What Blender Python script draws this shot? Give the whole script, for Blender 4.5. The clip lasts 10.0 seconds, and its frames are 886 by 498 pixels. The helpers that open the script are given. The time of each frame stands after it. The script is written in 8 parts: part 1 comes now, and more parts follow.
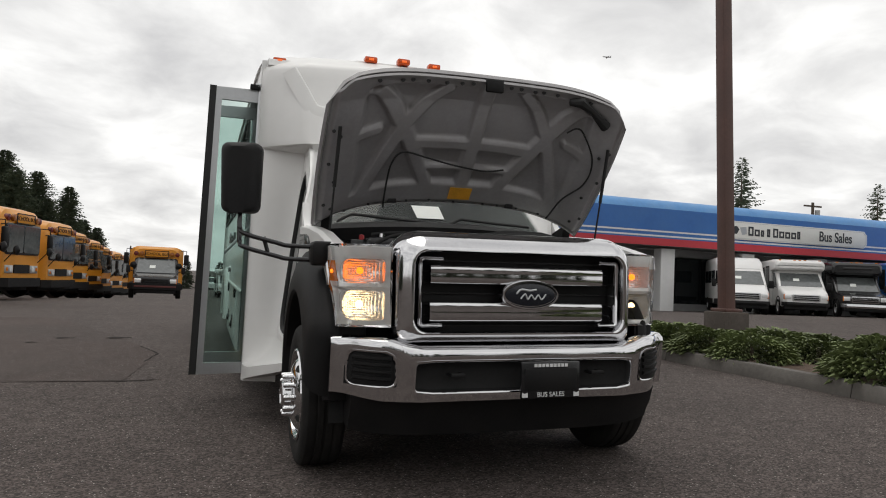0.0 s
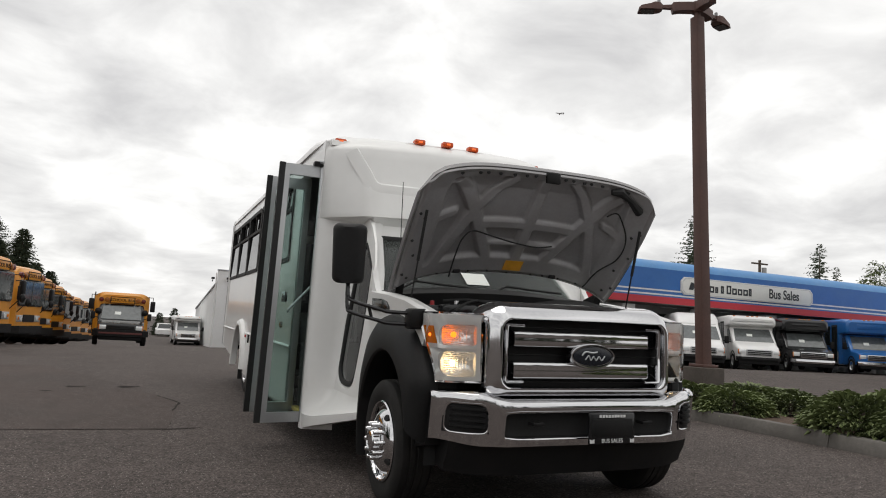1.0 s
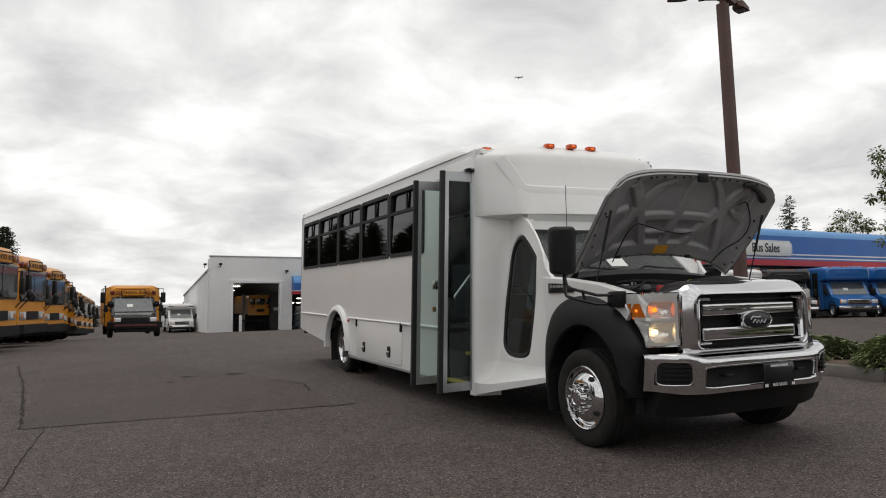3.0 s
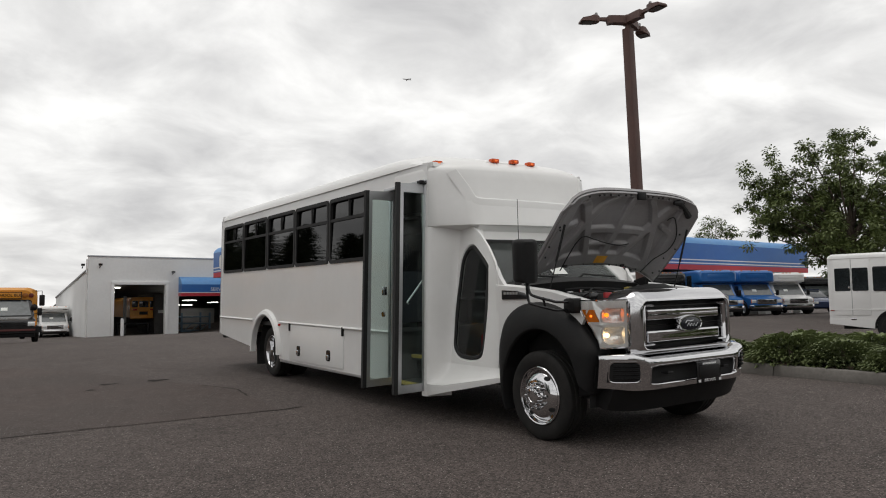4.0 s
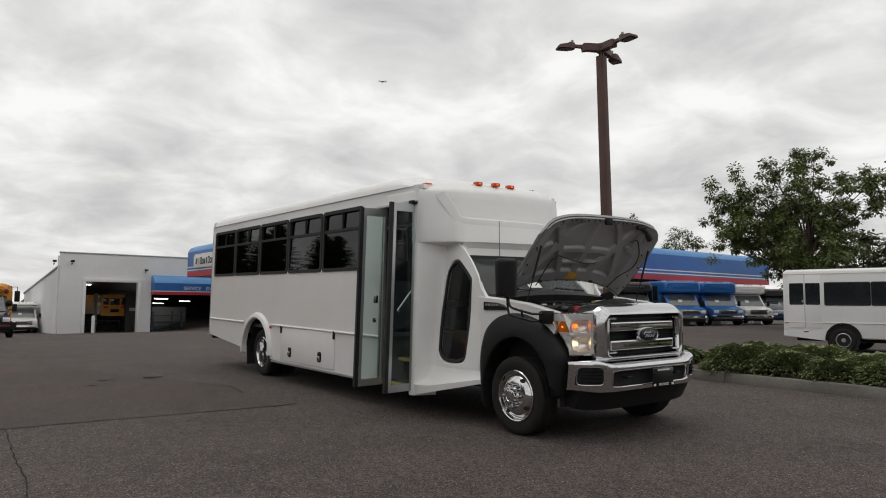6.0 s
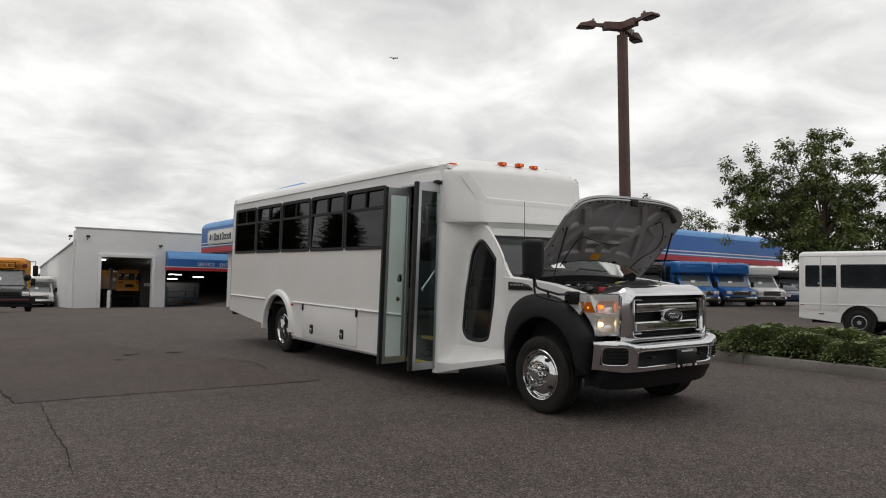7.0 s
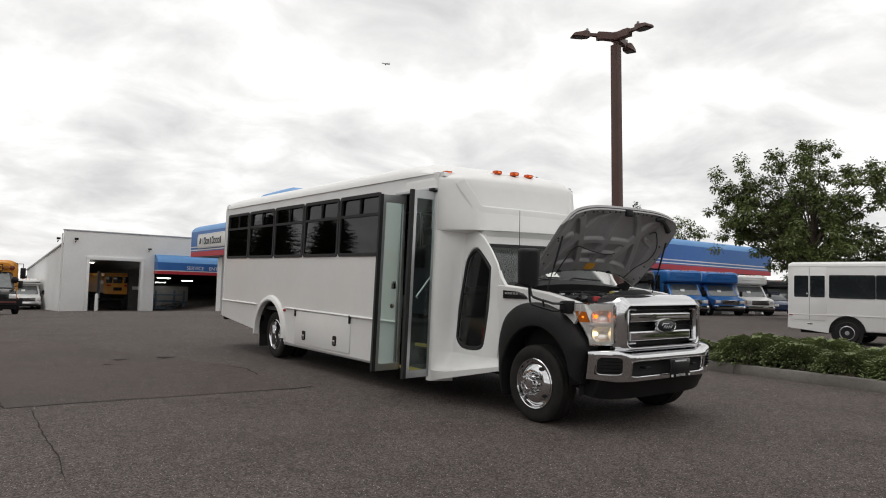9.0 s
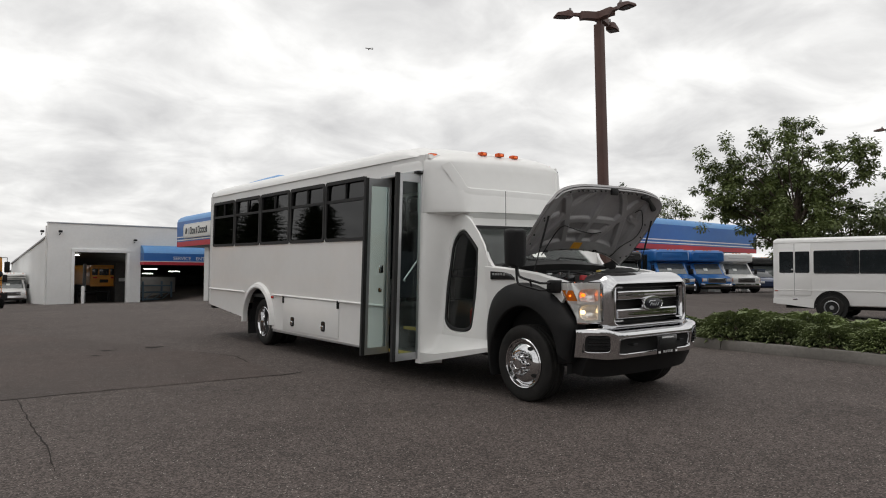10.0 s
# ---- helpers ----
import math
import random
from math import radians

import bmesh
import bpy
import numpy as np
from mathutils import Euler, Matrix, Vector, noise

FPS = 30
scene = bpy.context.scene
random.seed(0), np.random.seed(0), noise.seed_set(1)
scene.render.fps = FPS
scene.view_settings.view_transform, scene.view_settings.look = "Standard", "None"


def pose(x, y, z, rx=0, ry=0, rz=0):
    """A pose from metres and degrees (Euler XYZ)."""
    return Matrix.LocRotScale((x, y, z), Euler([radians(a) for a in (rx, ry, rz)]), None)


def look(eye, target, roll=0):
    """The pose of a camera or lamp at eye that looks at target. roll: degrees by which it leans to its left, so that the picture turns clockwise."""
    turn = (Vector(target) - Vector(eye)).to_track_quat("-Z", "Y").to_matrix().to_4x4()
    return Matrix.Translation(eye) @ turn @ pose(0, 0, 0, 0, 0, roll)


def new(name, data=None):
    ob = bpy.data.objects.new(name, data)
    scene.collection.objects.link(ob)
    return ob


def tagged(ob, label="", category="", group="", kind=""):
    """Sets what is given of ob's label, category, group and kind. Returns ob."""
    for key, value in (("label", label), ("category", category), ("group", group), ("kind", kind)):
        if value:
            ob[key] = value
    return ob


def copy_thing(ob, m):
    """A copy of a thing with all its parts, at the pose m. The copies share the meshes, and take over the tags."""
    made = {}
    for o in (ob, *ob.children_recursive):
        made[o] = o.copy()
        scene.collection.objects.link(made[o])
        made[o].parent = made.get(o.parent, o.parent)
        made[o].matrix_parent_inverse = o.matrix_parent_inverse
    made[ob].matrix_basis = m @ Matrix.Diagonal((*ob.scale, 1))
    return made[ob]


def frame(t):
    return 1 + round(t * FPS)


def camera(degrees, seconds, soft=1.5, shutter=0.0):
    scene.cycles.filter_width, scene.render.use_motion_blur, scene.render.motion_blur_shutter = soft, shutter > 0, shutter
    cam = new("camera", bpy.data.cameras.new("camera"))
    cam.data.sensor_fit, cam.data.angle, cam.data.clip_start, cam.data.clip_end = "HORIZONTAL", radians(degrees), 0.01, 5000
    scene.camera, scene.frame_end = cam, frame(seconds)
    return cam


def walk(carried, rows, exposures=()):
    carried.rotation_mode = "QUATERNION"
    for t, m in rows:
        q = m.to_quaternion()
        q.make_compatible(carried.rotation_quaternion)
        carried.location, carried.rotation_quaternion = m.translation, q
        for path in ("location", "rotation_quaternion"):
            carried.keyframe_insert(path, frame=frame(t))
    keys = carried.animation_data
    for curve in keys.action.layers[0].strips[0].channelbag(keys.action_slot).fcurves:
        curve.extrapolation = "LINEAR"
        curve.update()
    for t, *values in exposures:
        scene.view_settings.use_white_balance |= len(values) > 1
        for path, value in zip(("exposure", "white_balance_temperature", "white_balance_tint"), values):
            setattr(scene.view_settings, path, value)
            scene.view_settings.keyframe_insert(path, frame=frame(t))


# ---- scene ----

cam = camera(63.8, 10.0, soft=1.05)
PATH = [
    (0, (0.065, -0.025, 1.082), (0.742, 1.855, 1.171), 2.4),
    (0.5, (-0.436, -0.241, 1.124), (0.215, 1.639, 1.332), 2.8),
    (1, (-0.909, -0.417, 1.126), (-0.121, 1.407, 1.358), 3.2),
    (1.5, (-1.466, -0.56, 1.135), (-0.587, 1.236, 1.122), -0.3),
    (2, (-1.944, -0.658, 1.177), (-1.025, 1.111, 1.351), -0.8),
    (2.5, (-2.513, -0.692, 1.149), (-1.606, 1.083, 1.309), -0.4),
    (2.7, (-2.71, -0.68, 1.179), (-1.843, 1.117, 1.322), -0.7),
    (3.8, (-3.625, -0.686, 1.197), (-2.562, 0.999, 1.373), 0.1),
    (4, (-3.776, -0.656, 1.244), (-2.624, 0.972, 1.393), -0.7),
    (4.5, (-4.071, -0.766, 1.31), (-2.876, 0.827, 1.501), -2.1),
    (5, (-4.294, -0.92, 1.311), (-3.088, 0.659, 1.536), -2.7),
    (5.5, (-4.355, -1.081, 1.311), (-3.115, 0.478, 1.493), -0.5),
    (6, (-4.435, -1.237, 1.309), (-3.219, 0.342, 1.467), 0.5),
    (6.2, (-4.457, -1.247, 1.323), (-3.287, 0.37, 1.444), 1.3),
    (7.5, (-4.666, -1.148, 1.322), (-3.45, 0.438, 1.403), 1.1),
    (8, (-4.659, -1.145, 1.325), (-3.433, 0.435, 1.373), 1.7),
    (8.5, (-4.655, -1.142, 1.333), (-3.43, 0.438, 1.403), 1.7),
    (9, (-4.665, -1.155, 1.341), (-3.446, 0.427, 1.455), 1.6),
    (9.5, (-4.659, -1.155, 1.327), (-3.441, 0.426, 1.451), 1.1),
    (10, (-4.649, -1.159, 1.314), (-3.402, 0.403, 1.386), 0.3),
]
walk(cam, [(t, look(eye, target, roll)) for t, eye, target, roll in PATH],
     [(0, 0.0), (0.5, 0.06), (1, 0.03), (2, 0.09), (2.5, 0.03), (4, -0.10), (5, -0.10), (6, -0.20), (7.5, -0.04), (8.5, 0.06), (9, 0.09), (9.5, -0.02), (10, -0.02)])

# ---- ground shape: the lot rises gently to one side and falls away behind ----
def smooth(a, b, x):
    k = min(1.0, max(0.0, (x - a) / (b - a)))
    return k * k * (3 - 2 * k)


def ground_z(x, y):
    z = 0.024 * (max(-12.0, min(x, 7.0)) - 1.76) + 0.01
    z -= 0.2 * smooth(8, 16, x) * (1 - smooth(13, 21, y))
    z += 0.0105 * (max(-10.0, min(y, 19.0)) - 4.15)
    fall = max(0.0, y - 19.0)
    left = 1.0 - smooth(12, 21, x)
    return z - left * 1.35 * smooth(0, 46, fall) - (1 - left) * 0.25 * smooth(0, 12, fall)


# ---- world: overcast sky with layered cloud, and a wide soft sun ----
world = bpy.data.worlds.new("sky")
scene.world = world
world.use_nodes = True
wt = world.node_tree
wt.nodes.clear()


def wn(kind, **kw):
    n = wt.nodes.new(kind)
    for k, v in kw.items():
        n.inputs[k].default_value = v
    return n


sky = wt.nodes.new("ShaderNodeTexSky")
sky.sky_type = "NISHITA"
sky.sun_disc = False
sky.sun_elevation, sky.sun_rotation = radians(75), radians(-27)
tc = wt.nodes.new("ShaderNodeTexCoord")
sep = wt.nodes.new("ShaderNodeSeparateXYZ")
wt.links.new(tc.outputs["Generated"], sep.inputs[0])


def wmath(op, a, b=None):
    n = wt.nodes.new("ShaderNodeMath")
    n.operation = op
    for i, v in enumerate((a, b)):
        if v is None:
            continue
        if isinstance(v, (int, float)):
            n.inputs[i].default_value = v
        else:
            wt.links.new(v, n.inputs[i])
    return n.outputs[0]


up = wmath("MAXIMUM", sep.outputs[2], 0.0)
den = wmath("ADD", up, 0.26)
px_, py_ = wmath("DIVIDE", sep.outputs[0], den), wmath("DIVIDE", sep.outputs[1], den)
comb = wt.nodes.new("ShaderNodeCombineXYZ")
wt.links.new(px_, comb.inputs[0])
wt.links.new(py_, comb.inputs[1])
n1 = wn("ShaderNodeTexNoise", Scale=3.0, Detail=10.0, Roughness=0.55, Distortion=0.35)
wt.links.new(comb.outputs[0], n1.inputs["Vector"])
n2 = wn("ShaderNodeTexNoise", Scale=0.7, Detail=3.0, Roughness=0.5)
wt.links.new(comb.outputs[0], n2.inputs["Vector"])
mixn = wmath("ADD", wmath("MULTIPLY", n1.outputs["Fac"], 0.62), wmath("MULTIPLY", n2.outputs["Fac"], 0.38))
ramp = wt.nodes.new("ShaderNodeValToRGB")
wt.links.new(mixn, ramp.inputs[0])
el = ramp.color_ramp.elements
el[0].position, el[0].color = 0.36, (0.66, 0.654, 0.654, 1)
el[1].position, el[1].color = 0.60, (1.12, 1.112, 1.09, 1)
e_ = ramp.color_ramp.elements.new(0.48)
e_.color = (0.86, 0.853, 0.842, 1)
mixc = wt.nodes.new("ShaderNodeMix")
mixc.data_type = "RGBA"
mixc.inputs[0].default_value = 0.97
skymul = wt.nodes.new("ShaderNodeVectorMath")
skymul.operation = "SCALE"
skymul.inputs[3].default_value = 0.1
wt.links.new(sky.outputs[0], skymul.inputs[0])
wt.links.new(skymul.outputs[0], mixc.inputs[6])
wt.links.new(ramp.outputs[0], mixc.inputs[7])
bg = wt.nodes.new("ShaderNodeBackground")
bg.inputs[1].default_value = 1.0
wt.links.new(mixc.outputs[2], bg.inputs[0])
wout = wt.nodes.new("ShaderNodeOutputWorld")
wt.links.new(bg.outputs[0], wout.inputs[0])

sun_data = bpy.data.lights.new("sun", "SUN")
sun_data.energy, sun_data.angle, sun_data.color = 0.7, radians(40), (1.0, 0.97, 0.92)
sun = new("sun", sun_data)
sun.matrix_world = look((-6, 12, 50), (0, 0, 0))


# ---- materials ----
def material(name, colour, rough=0.5, metal=0.0, vary=0.0, scale=3.0, bump=0.0, bump_scale=40.0, coat=0.0, dirt=None, dirt_amount=0.0, dirt_scale=1.5, spec=0.5, rand=0.0):
    """A procedural surface: base colour with variation at two scales, dirt and fine relief."""
    m = bpy.data.materials.new(name)
    m.use_nodes = True
    t = m.node_tree
    b = t.nodes["Principled BSDF"]
    b.inputs["Roughness"].default_value, b.inputs["Metallic"].default_value = rough, metal
    b.inputs["Coat Weight"].default_value = coat
    b.inputs["Coat Roughness"].default_value = 0.06
    b.inputs["Specular IOR Level"].default_value = spec
    b.inputs["Base Color"].default_value = (*colour, 1)
    co = t.nodes.new("ShaderNodeTexCoord")
    last = None

    def blend(fac, other, amount):
        nonlocal last
        mx = t.nodes.new("ShaderNodeMix")
        mx.data_type = "RGBA"
        if last is None:
            mx.inputs[6].default_value = (*colour, 1)
        else:
            t.links.new(last, mx.inputs[6])
        mx.inputs[7].default_value = (*other, 1)
        mp = t.nodes.new("ShaderNodeMapRange")
        mp.inputs[1].default_value, mp.inputs[2].default_value = 0.38, 0.68
        mp.inputs[4].default_value = amount
        t.links.new(fac, mp.inputs[0])
        t.links.new(mp.outputs[0], mx.inputs[0])
        last = mx.outputs[2]

    def noise_node(s, detail=5.0):
        n = t.nodes.new("ShaderNodeTexNoise")
        n.inputs["Scale"].default_value, n.inputs["Detail"].default_value = s, detail
        t.links.new(co.outputs["Object"], n.inputs["Vector"])
        return n.outputs["Fac"]

    if vary:
        blend(noise_node(scale), tuple(max(0, c * (1 - vary)) for c in colour), 1.0)
        blend(noise_node(scale * 9), tuple(min(1, c * (1 + vary)) for c in colour), 0.6)
    if dirt:
        blend(noise_node(dirt_scale, 8.0), dirt, dirt_amount)
    if rand:
        oi = t.nodes.new("ShaderNodeObjectInfo")
        hs = t.nodes.new("ShaderNodeHueSaturation")
        mr = t.nodes.new("ShaderNodeMapRange")
        mr.inputs[3].default_value, mr.inputs[4].default_value = 1 - rand, 1 + rand
        t.links.new(oi.outputs["Random"], mr.inputs[0])
        t.links.new(mr.outputs[0], hs.inputs["Value"])
        if last is None:
            hs.inputs["Color"].default_value = (*colour, 1)
        else:
            t.links.new(last, hs.inputs["Color"])
        last = hs.outputs[0]
    if last is not None:
        t.links.new(last, b.inputs["Base Color"])
    if bump:
        bp = t.nodes.new("ShaderNodeBump")
        bp.inputs["Strength"].default_value, bp.inputs["Distance"].default_value = bump, 0.01
        t.links.new(noise_node(bump_scale, 6.0), bp.inputs["Height"])
        t.links.new(bp.outputs[0], b.inputs["Normal"])
    return m


def glass(name, colour, rough=0.02, ior=1.5, haze=0.0):
    """A pane: a tinted see-through layer with a sharp sky reflection."""
    m = bpy.data.materials.new(name)
    m.use_nodes = True
    t = m.node_tree
    t.nodes.clear()
    out = t.nodes.new("ShaderNodeOutputMaterial")
    tr = t.nodes.new("ShaderNodeBsdfTransparent")
    tr.inputs[0].default_value = (*colour, 1)
    gl = t.nodes.new("ShaderNodeBsdfGlossy")
    gl.inputs["Roughness"].default_value = rough
    fr = t.nodes.new("ShaderNodeFresnel")
    fr.inputs[0].default_value = ior
    mx = t.nodes.new("ShaderNodeMixShader")
    t.links.new(fr.outputs[0], mx.inputs[0])
    t.links.new(tr.outputs[0], mx.inputs[1])
    t.links.new(gl.outputs[0], mx.inputs[2])
    last = mx.outputs[0]
    # uneven pale layer that lightens the pane, standing in for sky reflection
    if haze:
        df = t.nodes.new("ShaderNodeBsdfDiffuse")
        df.inputs[0].default_value = (0.6, 0.62, 0.6, 1)
        nz = t.nodes.new("ShaderNodeTexNoise")
        nz.inputs["Scale"].default_value, nz.inputs["Detail"].default_value = 3.0, 8.0
        co = t.nodes.new("ShaderNodeTexCoord")
        t.links.new(co.outputs["Object"], nz.inputs["Vector"])
        mr = t.nodes.new("ShaderNodeMapRange")
        mr.inputs[1].default_value, mr.inputs[2].default_value, mr.inputs[3].default_value, mr.inputs[4].default_value = 0.3, 0.7, haze * 0.5, haze * 1.5
        t.links.new(nz.outputs["Fac"], mr.inputs[0])
        m2 = t.nodes.new("ShaderNodeMixShader")
        t.links.new(mr.outputs[0], m2.inputs[0])
        t.links.new(last, m2.inputs[1])
        t.links.new(df.outputs[0], m2.inputs[2])
        last = m2.outputs[0]
    t.links.new(last, out.inputs[0])
    return m


def glow(name, colour, strength):
    m = bpy.data.materials.new(name)
    m.use_nodes = True
    b = m.node_tree.nodes["Principled BSDF"]
    b.inputs["Base Color"].default_value = (*colour, 1)
    b.inputs["Emission Color"].default_value = (*colour, 1)
    b.inputs["Emission Strength"].default_value = strength
    b.inputs["Roughness"].default_value = 0.3
    return m


white_paint = material("white_paint", (0.78, 0.775, 0.765), 0.32, vary=0.02, scale=0.8, coat=0.35, dirt=(0.62, 0.60, 0.56), dirt_amount=0.16, dirt_scale=1.3, bump=0.01, bump_scale=4)
gelcoat = material("white_gelcoat", (0.80, 0.795, 0.78), 0.42, vary=0.025, scale=1.1, coat=0.2, dirt=(0.64, 0.62, 0.57), dirt_amount=0.14, dirt_scale=2.0, bump=0.015, bump_scale=6)
hood_inner = material("hood_underside_paint", (0.34, 0.332, 0.34), 0.36, metal=0.15, vary=0.10, scale=5, coat=0.15, dirt=(0.26, 0.245, 0.23), dirt_amount=0.4, dirt_scale=6)
chrome = material("chrome", (0.64, 0.64, 0.65), 0.07, metal=1.0, vary=0.04, scale=6)
satin_metal = material("satin_aluminium", (0.52, 0.53, 0.54), 0.38, metal=0.75, vary=0.06, scale=8)
black_plastic = material("black_plastic", (0.009, 0.009, 0.0095), 0.55, vary=0.25, scale=7, bump=0.12, bump_scale=350, dirt=(0.02, 0.018, 0.017), dirt_amount=0.35, dirt_scale=5, spec=0.22)
black_gloss = material("black_gloss", (0.012, 0.012, 0.013), 0.2, vary=0.1, scale=5)
black_rubber = material("black_rubber", (0.016, 0.016, 0.016), 0.75, vary=0.2, scale=12)
tyre_rubber = material("tyre_rubber", (0.012, 0.0115, 0.011), 0.8, vary=0.25, scale=9, bump=0.2, bump_scale=80, dirt=(0.035, 0.032, 0.029), dirt_amount=0.4, dirt_scale=7, spec=0.3)
# near-black underbody; also the shade of wells, engine bay and openings put into colour
underbody_shade = material("dark_underbody_and_shade", (0.012, 0.012, 0.012), 0.9, vary=0.3, scale=6)
engine_grey = material("engine_grey", (0.09, 0.09, 0.09), 0.55, metal=0.3, vary=0.4, scale=14)
tint_glass = glass("tinted_glass", (0.06, 0.064, 0.066), ior=1.42)
corner_glass = glass("tinted_corner_glass", (0.50, 0.51, 0.51), ior=1.4, haze=0.012)
clear_glass = glass("clear_glass", (0.78, 0.85, 0.83), ior=1.28, haze=0.006)
wind_glass = glass("windscreen_glass", (0.68, 0.75, 0.73), ior=1.4, haze=0.05)
# paler than far_glass: the windscreens' sky reflection is put into the base colour
far_screen = material("far_windscreen_glass", (0.10, 0.11, 0.11), 0.08, vary=0.35, scale=0.9, spec=0.9, coat=0.6)
far_glass = material("far_window_glass", (0.018, 0.022, 0.024), 0.06, vary=0.3, scale=0.8, spec=0.8)
lamp_clear = material("lamp_lens_clear", (0.90, 0.91, 0.91), 0.14, metal=0.30, vary=0.08, scale=30)
lamp_glow = glow("lit_bulb", (1.0, 0.70, 0.36), 3.6)
amber_glow = glow("lit_amber_bulb", (1.0, 0.20, 0.012), 2.4)
reflector = material("lamp_reflector", (0.92, 0.92, 0.92), 0.16, metal=0.65, vary=0.05, scale=30)
lens_glass = glass("lamp_lens_glass", (0.96, 0.96, 0.95), ior=1.35)
amber = material("amber_lens", (0.75, 0.22, 0.02), 0.15, vary=0.15, scale=40)
marker_glow = glow("marker_amber", (0.9, 0.16, 0.03), 0.5)
marker_lens = material("orange_marker_lens", (0.62, 0.085, 0.012), 0.2, vary=0.15, scale=40)
badge_dark = material("badge_dark", (0.012, 0.014, 0.02), 0.25, vary=0.2, scale=20)
red_lens = material("red_lens", (0.45, 0.02, 0.015), 0.2, vary=0.1, scale=30)
dull_red = material("dull_red_paint", (0.11, 0.028, 0.025), 0.55, vary=0.2, scale=5)
dark_red_lens = material("unlit_red_lens", (0.14, 0.02, 0.015), 0.2, vary=0.2, scale=30)
dark_amber_lens = material("unlit_amber_lens", (0.30, 0.10, 0.015), 0.2, vary=0.2, scale=30)
red_paint = material("red_paint", (0.42, 0.025, 0.03), 0.45, vary=0.08, scale=2)
yellow_edge = material("yellow_step_edge", (0.62, 0.48, 0.12), 0.6, vary=0.12, scale=10)
# coach floor and panel greys: the dimness inside is put into the colour
floor_grey = material("coach_floor", (0.08, 0.08, 0.08), 0.7, vary=0.2, scale=6)
panel_grey = material("coach_panel", (0.11, 0.112, 0.115), 0.6, vary=0.06, scale=4)
seat_cloth = material("seat_cloth", (0.05, 0.055, 0.07), 0.9, vary=0.25, scale=30)
paper = material("paper", (0.82, 0.84, 0.80), 0.8, vary=0.04, scale=10)
orange_sticker = material("orange_sticker", (0.75, 0.36, 0.03), 0.6, vary=0.15, scale=20)
asphalt = material("asphalt", (0.078, 0.0630, 0.0575), 0.9, vary=0.3, scale=0.8, bump=0.5, bump_scale=160, dirt=(0.108, 0.091, 0.084), dirt_amount=0.5, dirt_scale=0.16, spec=0.25)
asphalt_old = material("asphalt_worn", (0.083, 0.0640, 0.0575), 0.9, vary=0.2, scale=0.5, bump=0.5, bump_scale=160, dirt=(0.05, 0.046, 0.043), dirt_amount=0.5, dirt_scale=0.3, spec=0.25)


def add_stones(m, scale, dark, light):
    """Aggregate: small stones of uneven brightness in the binder, with relief."""
    t = m.node_tree
    b = t.nodes["Principled BSDF"]
    co = t.nodes.new("ShaderNodeTexCoord")
    base = b.inputs["Base Color"].links[0].from_socket
    for sc, lo, hi in ((scale, dark, light), (scale * 0.3, 0.93, 1.08)):
        vo = t.nodes.new("ShaderNodeTexVoronoi")
        vo.inputs["Scale"].default_value = sc
        t.links.new(co.outputs["Object"], vo.inputs["Vector"])
        sp = t.nodes.new("ShaderNodeSeparateColor")
        t.links.new(vo.outputs["Color"], sp.inputs[0])
        mr = t.nodes.new("ShaderNodeMapRange")
        mr.inputs[1].default_value, mr.inputs[2].default_value, mr.inputs[3].default_value, mr.inputs[4].default_value = 0.25, 1.0, lo, hi
        t.links.new(sp.outputs[0], mr.inputs[0])
        ml = t.nodes.new("ShaderNodeVectorMath")
        ml.operation = "SCALE"
        t.links.new(base, ml.inputs[0])
        t.links.new(mr.outputs[0], ml.inputs[3])
        base = ml.outputs[0]
    # sparse pale stones
    vo = t.nodes.new("ShaderNodeTexVoronoi")
    vo.inputs["Scale"].default_value = 48.0
    t.links.new(co.outputs["Object"], vo.inputs["Vector"])
    near = t.nodes.new("ShaderNodeMapRange")
    near.inputs[1].default_value, near.inputs[2].default_value, near.inputs[3].default_value, near.inputs[4].default_value = 0.14, 0.26, 1.0, 0.0
    t.links.new(vo.outputs["Distance"], near.inputs[0])
    sp = t.nodes.new("ShaderNodeSeparateColor")
    t.links.new(vo.outputs["Color"], sp.inputs[0])
    pick = t.nodes.new("ShaderNodeMapRange")
    pick.inputs[1].default_value, pick.inputs[2].default_value = 0.62, 1.0
    t.links.new(sp.outputs[1], pick.inputs[0])
    ml = t.nodes.new("ShaderNodeMath")
    ml.operation = "MULTIPLY"
    t.links.new(near.outputs[0], ml.inputs[0])
    t.links.new(pick.outputs[0], ml.inputs[1])
    mx = t.nodes.new("ShaderNodeMix")
    mx.data_type = "RGBA"
    t.links.new(ml.outputs[0], mx.inputs[0])
    t.links.new(base, mx.inputs[6])
    mx.inputs[7].default_value = (0.52, 0.49, 0.45, 1)
    t.links.new(mx.outputs[2], b.inputs["Base Color"])


add_stones(asphalt, 85.0, 0.50, 1.72)
add_stones(asphalt_old, 170.0, 0.6, 1.5)
seam_tar = material("tar_seam", (0.030, 0.025, 0.023), 0.95, vary=0.4, scale=8, bump=0.4, bump_scale=120, spec=0.15)
concrete = material("concrete", (0.15, 0.138, 0.125), 0.9, vary=0.2, scale=2.5, bump=0.3, bump_scale=60, dirt=(0.075, 0.068, 0.06), dirt_amount=0.7, dirt_scale=1.2)
base_concrete = material("stained_concrete", (0.085, 0.07, 0.06), 0.9, vary=0.25, scale=4, bump=0.4, bump_scale=50, dirt=(0.045, 0.038, 0.033), dirt_amount=0.6, dirt_scale=2.5)
soil = material("bark_mulch", (0.085, 0.055, 0.038), 0.95, vary=0.5, scale=9, bump=0.9, bump_scale=30)
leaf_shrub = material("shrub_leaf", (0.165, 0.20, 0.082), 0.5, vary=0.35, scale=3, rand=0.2)
